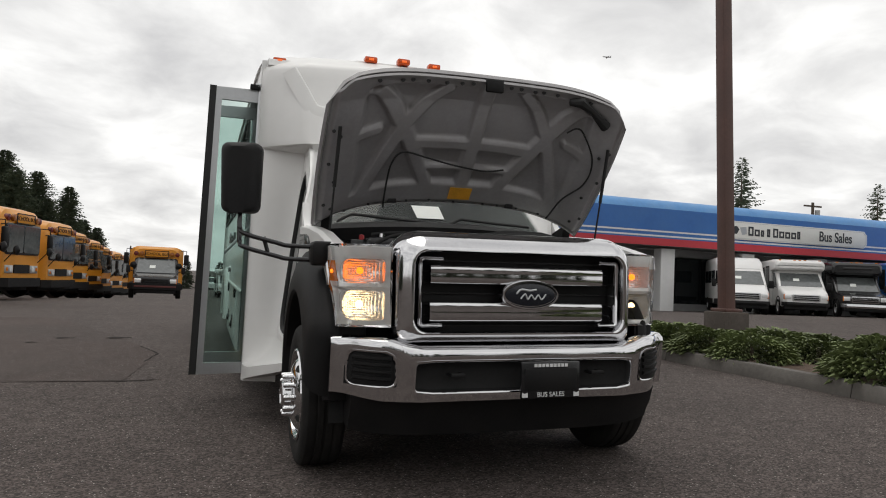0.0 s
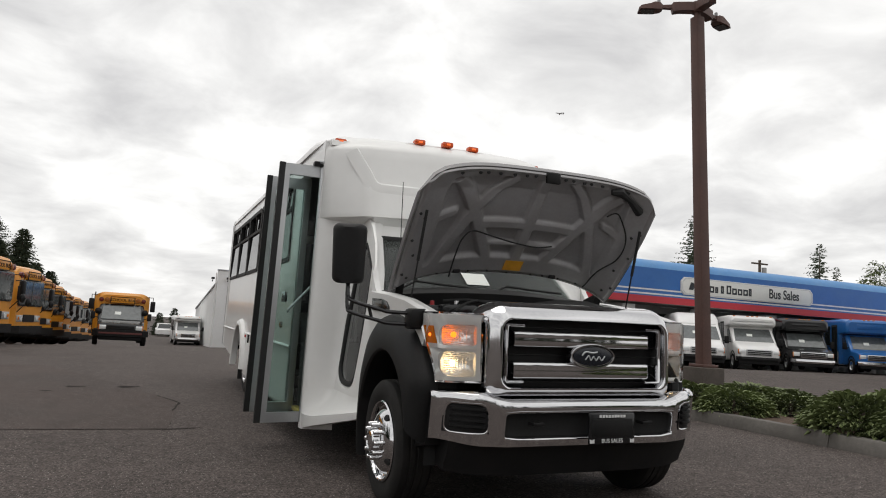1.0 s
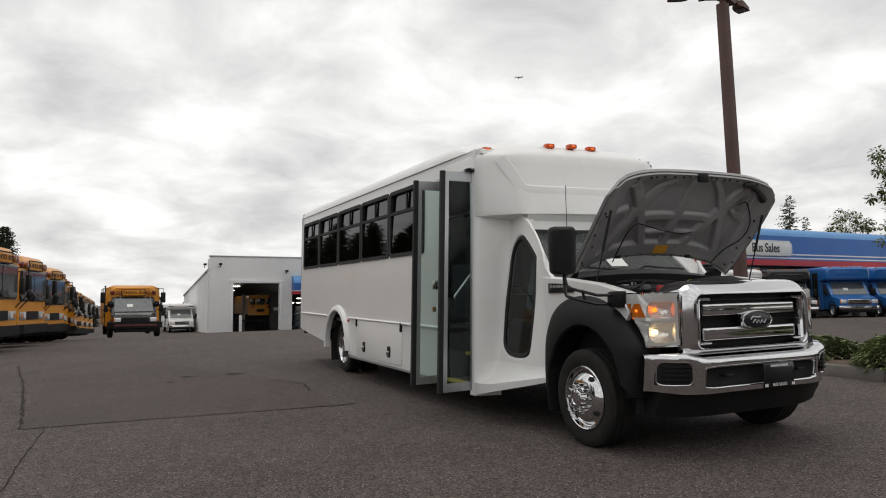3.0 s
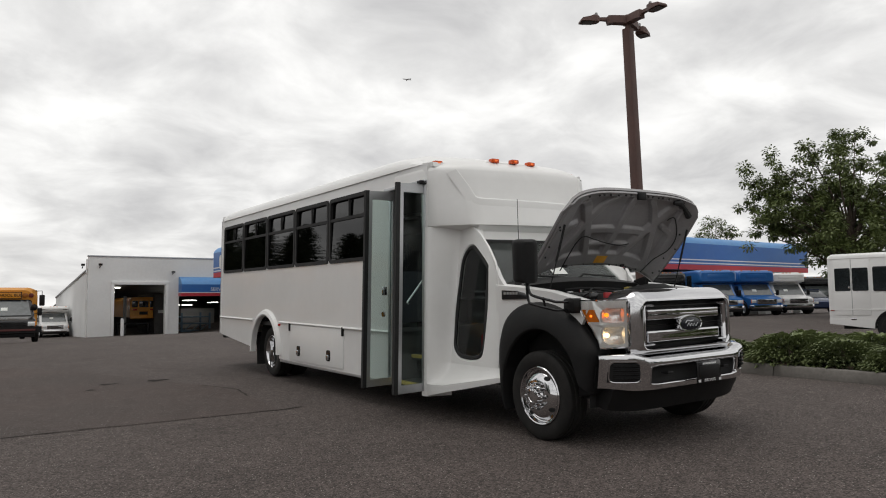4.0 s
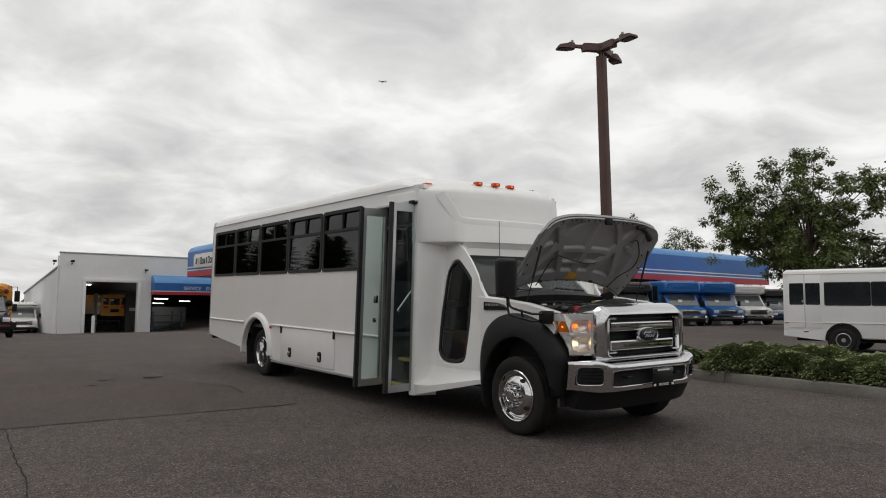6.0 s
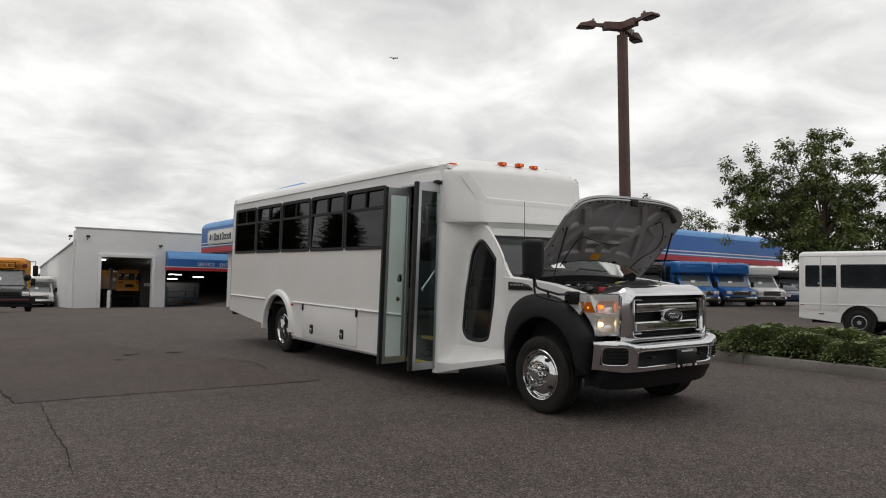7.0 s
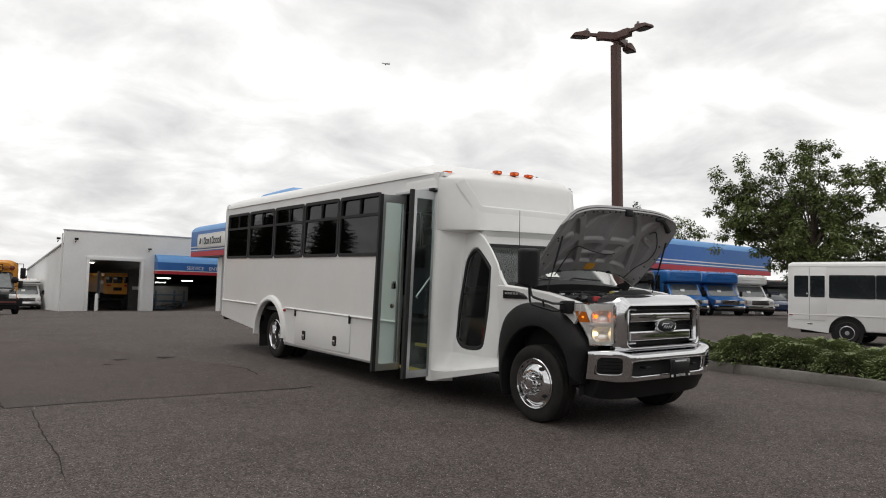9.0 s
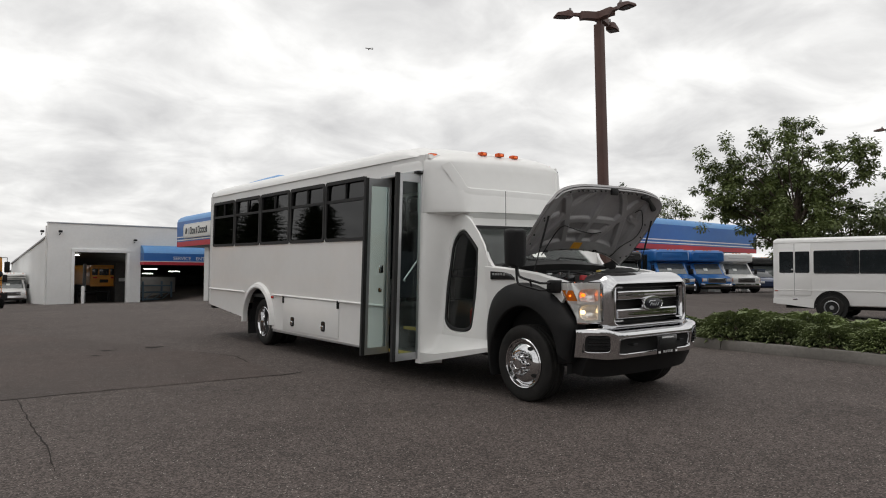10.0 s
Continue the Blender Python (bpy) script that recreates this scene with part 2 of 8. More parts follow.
# same leaf darkened: the shade inside the bush is put into its colour
leaf_shrub_shaded = material("shaded_inner_shrub_leaf", (0.09, 0.12, 0.05), 0.6, vary=0.35, scale=4)
leaf_tree = material("tree_leaf", (0.118, 0.150, 0.046), 0.55, vary=0.4, scale=0.6, rand=0.2)
needle = material("conifer_needles", (0.055, 0.072, 0.04), 0.75, vary=0.4, scale=0.7, rand=0.2)
bark = material("bark", (0.085, 0.065, 0.05), 0.95, vary=0.35, scale=6, bump=0.6, bump_scale=25)
pole_brown = material("brown_pole_paint", (0.105, 0.052, 0.042), 0.6, vary=0.2, scale=3, dirt=(0.06, 0.035, 0.03), dirt_amount=0.5, dirt_scale=2)
bus_yellow = material("school_bus_yellow", (0.68, 0.27, 0.016), 0.38, vary=0.06, scale=1.2, coat=0.2, dirt=(0.42, 0.20, 0.03), dirt_amount=0.35, dirt_scale=1.5)
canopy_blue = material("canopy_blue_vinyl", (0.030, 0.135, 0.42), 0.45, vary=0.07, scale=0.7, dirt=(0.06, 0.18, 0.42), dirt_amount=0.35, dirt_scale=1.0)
# paler blue for the tops of the canopy and the awning
canopy_light = material("canopy_pale_blue", (0.085, 0.26, 0.55), 0.5, vary=0.1, scale=0.8, dirt=(0.16, 0.32, 0.55), dirt_amount=0.5, dirt_scale=1.2)
canopy_red = material("canopy_red_vinyl", (0.48, 0.035, 0.05), 0.5, vary=0.08, scale=0.8)
stripe_white = material("stripe_white", (0.72, 0.72, 0.72), 0.5, vary=0.05, scale=2)
sign_white = material("sign_white", (0.72, 0.72, 0.69), 0.45, vary=0.05, scale=1.2)
sign_ink = material("sign_ink", (0.022, 0.026, 0.032), 0.5, vary=0.1, scale=3)
wall_white = material("painted_block_wall", (0.80, 0.805, 0.80), 0.85, vary=0.05, scale=0.6, bump=0.2, bump_scale=20, dirt=(0.66, 0.66, 0.65), dirt_amount=0.4, dirt_scale=0.35)
wall_grey = material("grey_wall", (0.34, 0.34, 0.34), 0.85, vary=0.08, scale=0.6)
# workshop walls, roof and floor: the bays' shade is put into this colour
inside_shaded = material("workshop_shaded", (0.10, 0.097, 0.093), 0.9, vary=0.3, scale=0.7)
tube_light = glow("fluorescent_tube", (1.0, 0.98, 0.9), 8.0)
lift_blue = material("lift_blue_paint", (0.14, 0.22, 0.30), 0.5, vary=0.15, scale=3)
blue_paint = material("blue_bus_paint", (0.022, 0.14, 0.42), 0.3, vary=0.05, scale=2, coat=0.4)
black_paint = material("black_bus_paint", (0.014, 0.014, 0.015), 0.25, vary=0.1, scale=2, coat=0.3)
silver_paint = material("silver_paint", (0.45, 0.47, 0.50), 0.35, metal=0.4, vary=0.05, scale=2)
dark_car_paint = material("dark_blue_car_paint", (0.02, 0.035, 0.09), 0.25, vary=0.05, scale=2, coat=0.4)


# ---- mesh helpers ----
def part(name, bm, mat, parent=None, label="", sharp=35):
    """Links a bmesh as one mesh object under a thing or a part."""
    bmesh.ops.recalc_face_normals(bm, faces=bm.faces)
    me = bpy.data.meshes.new(name)
    bm.to_mesh(me)
    bm.free()
    for p in me.polygons:
        p.use_smooth = True
    me.set_sharp_from_angle(angle=radians(sharp))
    me.materials.append(mat)
    ob = new(name, me)
    ob.parent = parent
    return tagged(ob, label)


def thing(name, label, category, m=Matrix(), group="", kind=""):
    ob = new(name)
    ob.empty_display_size = 0.2
    ob.matrix_world = m
    return tagged(ob, label, category, group, kind)


def box(bm, x0, x1, y0, y1, z0, z1, bev=0.0, seg=2):
    m = Matrix.Translation(((x0 + x1) / 2, (y0 + y1) / 2, (z0 + z1) / 2)) @ Matrix.Diagonal((x1 - x0, y1 - y0, z1 - z0, 1))
    r = bmesh.ops.create_cube(bm, size=1.0, matrix=m)
    if bev:
        es = list({e for v in r["verts"] for e in v.link_edges})
        bmesh.ops.bevel(bm, geom=es, offset=bev, segments=seg, affect="EDGES", profile=0.5)
    return bm


def at3(axis, a, b, c):
    """A point whose place along axis is c and whose other two places, in order, are a and b."""
    return {"x": (c, a, b), "y": (a, c, b), "z": (a, b, c)}[axis]


def prism(bm, pts, axis, c0, c1, bev=0.0):
    """A polygon of (a, b) points drawn out along an axis from c0 to c1."""
    lo = [bm.verts.new(at3(axis, a, b, c0)) for a, b in pts]
    hi = [bm.verts.new(at3(axis, a, b, c1)) for a, b in pts]
    n = len(pts)
    fs = [bm.faces.new(lo), bm.faces.new(hi)]
    for i in range(n):
        fs.append(bm.faces.new((lo[i], lo[(i + 1) % n], hi[(i + 1) % n], hi[i])))
    if bev:
        es = [e for f in fs[:2] for e in f.edges]
        bmesh.ops.bevel(bm, geom=es, offset=bev, segments=2, affect="EDGES", profile=0.5)
    return bm


def ring_prism(bm, outer, inner, axis, c0, c1):
    """A frame: the band between two outlines of equally many points, drawn out along an axis."""
    n = len(outer)
    vs = [[bm.verts.new(at3(axis, a, b, c)) for a, b in pts] for pts in (outer, inner) for c in (c0, c1)]
    o0, o1, i0, i1 = vs
    for k in range(n):
        j = (k + 1) % n
        for q in ((o0[k], o0[j], o1[j], o1[k]), (i0[k], i1[k], i1[j], i0[j]), (o0[k], i0[k], i0[j], o0[j]), (o1[k], o1[j], i1[j], i1[k])):
            bm.faces.new(q)
    return bm


def rrect(a0, a1, b0, b1, r, n=4):
    """A rounded rectangle; r: one radius, or four from low-a low-b round to low-a high-b."""
    rs = r if isinstance(r, tuple) else (r,) * 4
    out = []
    for (ca, cb, sa, sb, start), q in zip(((a0, b0, 1, 1, 180), (a1, b0, -1, 1, 270), (a1, b1, -1, -1, 0), (a0, b1, 1, -1, 90)), rs):
        for i in range(n + 1):
            t = radians(start + 90 * i / n)
            out.append((ca + sa * q + q * math.cos(t), cb + sb * q + q * math.sin(t)))
    return out


def loft(bm, rings, caps=True, closed=True):
    rows = [[bm.verts.new(p) for p in ring] for ring in rings]
    n = len(rows[0])
    for a, b in zip(rows, rows[1:]):
        for i in range(n if closed else n - 1):
            j = (i + 1) % n
            bm.faces.new((a[i], a[j], b[j], b[i]))
    if caps and closed:
        bm.faces.new(rows[0])
        bm.faces.new(rows[-1])
    return bm


def lathe(bm, profile, axis="x", n=28, centre=(0, 0, 0)):
    """Turns a profile of (radius, place along the axis) round an axis."""
    rows = []
    for r, h in profile:
        row = []
        for i in range(n):
            t = 2 * math.pi * i / n
            p = at3(axis, r * math.cos(t), r * math.sin(t), h)
            row.append(bm.verts.new([a + b for a, b in zip(p, centre)]))
        rows.append(row)
    for a, b in zip(rows, rows[1:]):
        for i in range(n):
            j = (i + 1) % n
            bm.faces.new((a[i], a[j], b[j], b[i]))
    return bm


def tube(bm, pts, r, n=8):
    """A round bar along points; r: one radius or one for each point."""
    pts = [Vector(p) for p in pts]
    rows = []
    for i, p in enumerate(pts):
        d = (pts[min(i + 1, len(pts) - 1)] - pts[max(i - 1, 0)]).normalized()
        side = d.cross(Vector((0, 0, 1)) if abs(d.z) < 0.9 else Vector((1, 0, 0))).normalized()
        up_ = side.cross(d)
        q = r[i] if isinstance(r, (list, tuple)) else r
        rows.append([p + q * (math.cos(2 * math.pi * k / n) * side + math.sin(2 * math.pi * k / n) * up_) for k in range(n)])
    return loft(bm, rows)


def quad_slab(bm, p, q, r, s, thick):
    """A slab on four corners, thickened along its normal."""
    p, q, r, s = (Vector(v) for v in (p, q, r, s))
    nrm = (q - p).cross(s - p).normalized() * thick
    loft(bm, [[p, q, r, s], [p + nrm, q + nrm, r + nrm, s + nrm]])
    return bm


def letters(name, text, size, mat, parent, m, depth=0.006, align="CENTER", label="", bold=0.0):
    """Lettering in the built-in font, as a mesh."""
    cu = bpy.data.curves.new(name, "FONT")
    cu.body, cu.size, cu.extrude, cu.align_x, cu.align_y = text, size, depth, align, "CENTER"
    cu.offset = bold
    tmp = bpy.data.objects.new(name, cu)
    scene.collection.objects.link(tmp)
    me = bpy.data.meshes.new_from_object(tmp)
    bpy.data.objects.remove(tmp)
    me.materials.clear()
    me.materials.append(mat)
    ob = new(name, me)
    ob.parent = parent
    ob.matrix_basis = m
    return tagged(ob, label)

# ---- the white shuttle bus: front axle at its origin, nose towards -y ----
bus = thing("shuttle_bus", "white shuttle bus with raised hood and open entry doors", "bus", pose(1.78, 4.164, -0.002, 0.73, -1.16, -1.33) @ Matrix.Scale(0.994, 4))
HALF = 1.22


def taper(bm):
    """The coach's sides lean in a little towards the roof."""
    for v in bm.verts:
        v.co.x *= (1 + 0.0235 * (2.6 - v.co.z)) * (0.925 if v.co.x > 0 else 1.0)
    return bm


def spline(pts, n=8):
    """A smooth curve through points (Catmull-Rom)."""
    out = []
    for i in range(len(pts) - 1):
        p = [pts[max(0, i - 1)], pts[i], pts[i + 1], pts[min(len(pts) - 1, i + 2)]]
        for k in range(n):
            t = k / n
            out.append(tuple(0.5 * (2 * b + (c - a) * t + (2 * a - 5 * b + 4 * c - d) * t * t + (3 * b - a - 3 * c + d) * t ** 3) for a, b, c, d in zip(*p)))
    return out + [pts[-1]]


def half_drum(x0, x1, cy, cz, r, drop):
    """A wheel housing: an arch over the wheel, closed on its inner side."""
    prof = [(cy + r, cz - drop)] + [(cy + r * math.cos(radians(a)), cz + r * math.sin(radians(a))) for a in range(0, 181, 12)] + [(cy - r, cz - drop)]
    bm = loft(bmesh.new(), [[(x, y, z) for y, z in prof] for x in (x0, x1)], caps=False, closed=False)
    bm.faces.new([bm.verts.new((x1, y, z)) for y, z in prof])
    return bm


DOOR0, DOOR1, REAR, ARCH = 1.64, 2.40, 9.03, 6.53
WINDOWS = [(2.93, 4.09), (4.14, 5.31), (5.36, 6.52), (6.57, 7.73), (7.78, 8.90)]
for side in (-1, 1):
    front = DOOR1 if side < 0 else 1.6
    x0, x1 = sorted((side * HALF, side * (HALF - 0.04)))
    low = [(front, 0.33), (5.6, 0.34)] + [(ARCH + 0.6 * math.cos(radians(a)), 0.43 + 0.6 * math.sin(radians(a))) for a in range(188, -9, -9)] + [(7.16, 0.45), (REAR, 0.61), (REAR, 1.78), (front, 1.78)]
    part("side_panel", taper(prism(bmesh.new(), low, "x", x0, x1)), white_paint, bus)
    part("cant_panel", taper(box(bmesh.new(), x0, x1, 1.6, REAR, 2.66, 2.80)), white_paint, bus)
    posts = [front] + [v for w in WINDOWS for v in w] + [REAR]
    for a, b in zip(posts[::2], posts[1::2]):
        part("window_pillar", taper(box(bmesh.new(), x0, x1, a, b, 1.78, 2.66)), white_paint, bus)
    if side < 0:
        part("door_jamb", taper(box(bmesh.new(), x0, x1, 1.6, DOOR0, 0.3, 2.66)), white_paint, bus)
        part("door_lintel", taper(box(bmesh.new(), x0, x1, DOOR0, DOOR1, 2.58, 2.66)), white_paint, bus)
    xo = side * (HALF + 0.012)
    bm = taper(tube(bmesh.new(), [(xo, REAR, 0.935), (xo, 7.16, 0.925)], 0.016, 8))
    part("belt_rail", bm, white_paint, bus)
    bm = taper(tube(bmesh.new(), [(xo, 5.9, 0.92), (xo, front, 0.905)], 0.016, 8))
    part("belt_rail", bm, white_paint, bus)
    rail = taper(box(bmesh.new(), min(xo, xo - side * 0.03), max(xo, xo - side * 0.03), 2.2, REAR + 0.02, 2.785, 2.815, 0.006))
    part("drip_rail", rail, satin_metal, bus)
    # flared lip round the rear wheel opening
    bm = bmesh.new()
    rings = []
    for a in range(-4, 185, 6):
        c, s = math.cos(radians(a)), math.sin(radians(a))
        rings.append([(side * (HALF + d), ARCH + (0.6 + r) * c, 0.43 + (0.6 + r) * s) for d, r in ((-0.03, -0.015), (0.05, -0.015), (0.06, 0.01), (0.045, 0.06), (0.0, 0.085), (-0.03, 0.085))])
    part("wheel_arch_lip", taper(loft(bm, rings)), gelcoat, bus)
    part("wheel_well", half_drum(side * 1.17, side * 0.6, ARCH, 0.43, 0.6, 0.06), underbody_shade, bus)
    for a, b in WINDOWS:
        o = rrect(a - 0.015, b + 0.015, 1.775, 2.665, 0.07)
        i = rrect(a + 0.035, b - 0.035, 1.825, 2.615, 0.045)
        w = part("side_window", taper(ring_prism(bmesh.new(), o, i, "x", side * (HALF - 0.05), side * (HALF + 0.014))), black_rubber, bus, "black-framed tinted side window")
        bm = taper(box(bmesh.new(), *sorted((side * (HALF - 0.02), side * (HALF + 0.008))), a + 0.02, b - 0.02, 2.345, 2.385))
        part("transom_bar", bm, black_rubber, w)
        bm = taper(box(bmesh.new(), *sorted((side * (HALF - 0.02), side * (HALF + 0.004))), (a + b) / 2 - 0.014, (a + b) / 2 + 0.014, 2.38, 2.62))
        part("vent_divider", bm, black_rubber, w)
        for z0, z1, d in ((1.82, 2.35, 0.004), (2.38, 2.62, -0.006)):
            bm = taper(box(bmesh.new(), *sorted((side * (HALF - 0.006 + d), side * (HALF + d))), a + 0.03, b - 0.03, z0, z1))
            for q in bm.verts:
                q.co.x -= side * 0.03 * (q.co.z - 1.82)
            part("pane", bm, tint_glass, w)

# roof with rounded shoulders, closed at the rear
def roof_ring(y, k, dz):
    prof = [(-1.235, 2.79), (-1.225, 2.86), (-1.17, 2.94), (-1.06, 2.995), (-0.8, 3.03), (-0.4, 3.05), (0, 3.055), (0.4, 3.05), (0.8, 3.03), (1.06, 2.995), (1.17, 2.94), (1.225, 2.86), (1.235, 2.79)]
    return [(x * k * (0.925 if x > 0 else 1.0), y, 2.79 + (z - 2.79) * dz * 0.87) for x, z in prof]


part("roof", loft(bmesh.new(), [roof_ring(1.66, 0.985, 0.02), roof_ring(1.74, 0.99, 0.22), roof_ring(1.86, 0.995, 0.5), roof_ring(2.0, 0.998, 0.74), roof_ring(2.2, 1, 0.91), roof_ring(2.45, 1, 0.985), roof_ring(2.7, 1, 1), roof_ring(8.75, 1, 1), roof_ring(8.95, 0.995, 0.92), roof_ring(9.05, 0.985, 0.7), roof_ring(9.08, 0.97, 0.25)]), gelcoat, bus)
bm = bmesh.new()
prism(bm, [(x, z) for x, z in rrect(-1.235, 1.235, 0.6, 2.9, 0.05)], "y", 9.0, 9.05, 0.01)
part("rear_wall", taper(bm), gelcoat, bus)
bm = taper(tube(bmesh.new(), [(-1.225, 9.045, 0.62), (-1.225, 9.045, 2.8)], 0.018))
part("rear_corner_trim", bm, satin_metal, bus)

# over-cab cap: chamfered corners, leaning front, lamps on its brow
def cap_ring(z, half, side_y, cham_x, cham_y, mid_y):
    back = 1.70 if z < 2.61 else 2.3
    pts = [(-half, back), (-half, side_y + 0.12), (-half + 0.015, side_y + 0.02), (-half + 0.07, side_y - 0.06), (-cham_x - 0.06, cham_y + 0.04), (-cham_x, cham_y), (-cham_x + 0.12, cham_y - 0.02), (-cham_x * 0.5, mid_y + (cham_y - mid_y) * 0.25), (0, mid_y)]
    pts += [(-x * 0.925, y) for x, y in reversed(pts[:-1])]
    return [(x, y, z) for x, y in pts]


rings = [cap_ring(2.075, 1.215, 1.57, 0.86, 1.22, 1.13), cap_ring(2.09, 1.232, 1.54, 0.87, 1.18, 1.09), cap_ring(2.13, 1.234, 1.53, 0.875, 1.185, 1.095), cap_ring(2.4, 1.23, 1.55, 0.88, 1.255, 1.165), cap_ring(2.60, 1.227, 1.563, 0.887, 1.302, 1.212), cap_ring(2.615, 1.2265, 1.564, 0.887, 1.305, 1.215), cap_ring(2.70, 1.225, 1.57, 0.89, 1.325, 1.235), cap_ring(2.735, 1.218, 1.585, 0.885, 1.345, 1.255), cap_ring(2.765, 1.20, 1.62, 0.875, 1.39, 1.30), cap_ring(2.82, 1.16, 1.70, 0.86, 1.49, 1.41), cap_ring(2.885, 1.11, 1.82, 0.82, 1.66, 1.59), cap_ring(2.95, 1.03, 2.0, 0.75, 1.90, 1.84), cap_ring(2.985, 0.9, 2.15, 0.6, 2.1, 2.06), cap_ring(3.005, 0.8, 2.28, 0.55, 2.26, 2.25)]
part("front_cap", loft(bmesh.new(), rings), gelcoat, bus, sharp=28)
# panel on the cap's face with a ledge along its lower edge
def cap_y(x, z):
    """Depth of the cap's face at a place."""
    mid_y, cham = 1.165 + 0.245 * (z - 2.4), 1.255 + 0.24 * (z - 2.4)
    a, cx = abs(x / (0.925 if x > 0 else 1.0)), 0.88
    if a < cx / 2:
        return mid_y + (cham - mid_y) * 0.25 * a / (cx / 2)
    if a < cx - 0.12:
        f = (a - cx / 2) / (cx / 2 - 0.12)
        return mid_y + (cham - mid_y) * 0.25 * (1 - f) + (cham - 0.02 - mid_y) * f
    if a < cx:
        return cham - 0.02 + 0.02 * (a - cx + 0.12) / 0.12
    return cham + (a - cx) * 0.55


crease = spline([(-0.985, 2.71), (-0.90, 2.54), (-0.835, 2.41), (-0.80, 2.385), (-0.74, 2.378), (-0.4, 2.37), (0, 2.365), (0.4, 2.362), (0.64, 2.36), (0.69, 2.368), (0.72, 2.40), (0.77, 2.55), (0.82, 2.70)], 4)
rows = []
for i, (x, z) in enumerate(crease):
    (x0, z0), (x1, z1) = crease[max(0, i - 1)], crease[min(len(crease) - 1, i + 1)]
    d = Vector((x1 - x0, z1 - z0)).normalized()
    nx, nz = -d.y, d.x
    rows.append([(x + nx * o, cap_y(x + nx * o, z + nz * o) - out, z + nz * o) for o, out in ((0.016, -0.004), (0.012, 0.002), (0.002, 0.013), (-0.004, 0.013), (-0.05, 0.006), (-0.10, -0.004))])
part("cap_swage", loft(bmesh.new(), rows, caps=False, closed=False), gelcoat, bus, sharp=40)
for x, y, z in ((-1.085, 1.60, 2.795), (-0.36, 1.50, 2.862), (-0.09, 1.47, 2.866), (0.185, 1.50, 2.862), (0.90, 1.60, 2.785)):
    lamp = part("marker_lamp", box(bmesh.new(), x - 0.052, x + 0.052, y - 0.05, y + 0.03, z - 0.018, z + 0.03, 0.012), marker_lens, bus, "small orange-red roof marker lamp")
    part("bulb", box(bmesh.new(), x - 0.02, x + 0.02, y - 0.054, y - 0.046, z - 0.004, z + 0.014, 0.003), marker_glow, lamp)
bm = bmesh.new()
loft(bm, [[(x + d, y, z) for d, y, z in ((-0.10, 1.53 + e, 2.84 + g), (0.10, 1.53 + e, 2.84 + g), (0.12, 1.75, 2.85 + g), (-0.12, 1.75, 2.85 + g))] for x, e, g in ((-1.07, 0.0, -0.09), (-1.07, 0.02, -0.035))])
part("lamp_pod", bm, gelcoat, bus)
bm = bmesh.new()
loft(bm, [[(-0.50, 1.46, 2.81), (0.32, 1.46, 2.81), (0.44, 1.8, 2.85), (-0.62, 1.8, 2.85)], [(-0.47, 1.49, 2.855), (0.29, 1.49, 2.855), (0.38, 1.8, 2.905), (-0.56, 1.8, 2.905)]])
part("lamp_pod", bm, gelcoat, bus)
part("aerial", tube(bmesh.new(), [(-0.815, 0.54, 1.40), (-0.815, 0.545, 1.46), (-0.815, 0.55, 2.29)], [0.009, 0.004, 0.003], 6), black_plastic, bus)
# soffit under the cap and the cab roof behind the windscreen
bm = bmesh.new()
loft(bm, [[(-0.79, 1.19, 1.905), (0.76, 1.19, 1.905), (0.80, 1.75, 1.92), (-0.82, 1.75, 1.92)], [(-0.80, 1.195, 1.945), (0.77, 1.195, 1.945), (0.80, 1.75, 1.97), (-0.84, 1.75, 1.97)], [(-0.84, 1.21, 2.02), (0.80, 1.21, 2.02), (0.9, 1.75, 2.03), (-0.9, 1.75, 2.03)], [(-0.86, 1.14, 2.078), (0.86, 1.14, 2.078), (1.21, 1.60, 2.078), (-1.21, 1.60, 2.078)]])
part("cap_soffit", bm, gelcoat, bus)

# corner cowl: a flat panel in the plane of the cab door with a tall tinted window, and a flank that sweeps out to the coach
WIN = [(1.24, 1.83), (1.155, 1.80), (0.955, 1.62), (0.935, 1.56), (0.93, 1.38), (0.92, 1.1), (0.92, 0.82), (0.955, 0.73), (1.05, 0.695), (1.2, 0.69), (1.32, 0.71), (1.405, 0.78), (1.42, 0.88), (1.42, 1.15), (1.405, 1.40), (1.385, 1.67), (1.32, 1.79)]
EDGE = [(1.28, 2.085), (1.10, 1.985), (0.79, 1.68), (0.70, 1.55), (0.68, 1.38), (0.68, 1.1), (0.68, 0.8), (0.70, 0.60), (0.85, 0.56), (1.2, 0.56), (1.35, 0.56), (1.46, 0.56), (1.46, 0.88), (1.46, 1.15), (1.46, 1.40), (1.46, 1.8), (1.46, 2.085)]
WIN = [p for p in spline(WIN[-1:] + WIN + WIN[:2], 3)[3:-4]]
EDGE = [tuple(a[k] + (b[k] - a[k]) * j / 3 for k in (0, 1)) for a, b in zip(EDGE, EDGE[1:] + EDGE[:1]) for j in range(3)]


def on_cowl(v, z, out=0.0):
    x = -1.03 + 0.12 * (max(z, 0.6) - 0.75)
    f = smooth(0.64, 0.88, v)
    return Vector((-0.985 * (1 - f) + x * f - out, v, z))


def lean(x, z):
    """x of the coach's leaning side at a height."""
    return x * (1 + 0.0235 * (2.6 - z))


def scaled(pts, d):
    cv, cz = sum(p[0] for p in pts) / len(pts), sum(p[1] for p in pts) / len(pts)
    out = []
    for v, z in pts:
        q = Vector((v - cv, z - cz))
        q *= 1 + d / q.length
        out.append((cv + q.x, cz + q.y))
    return out


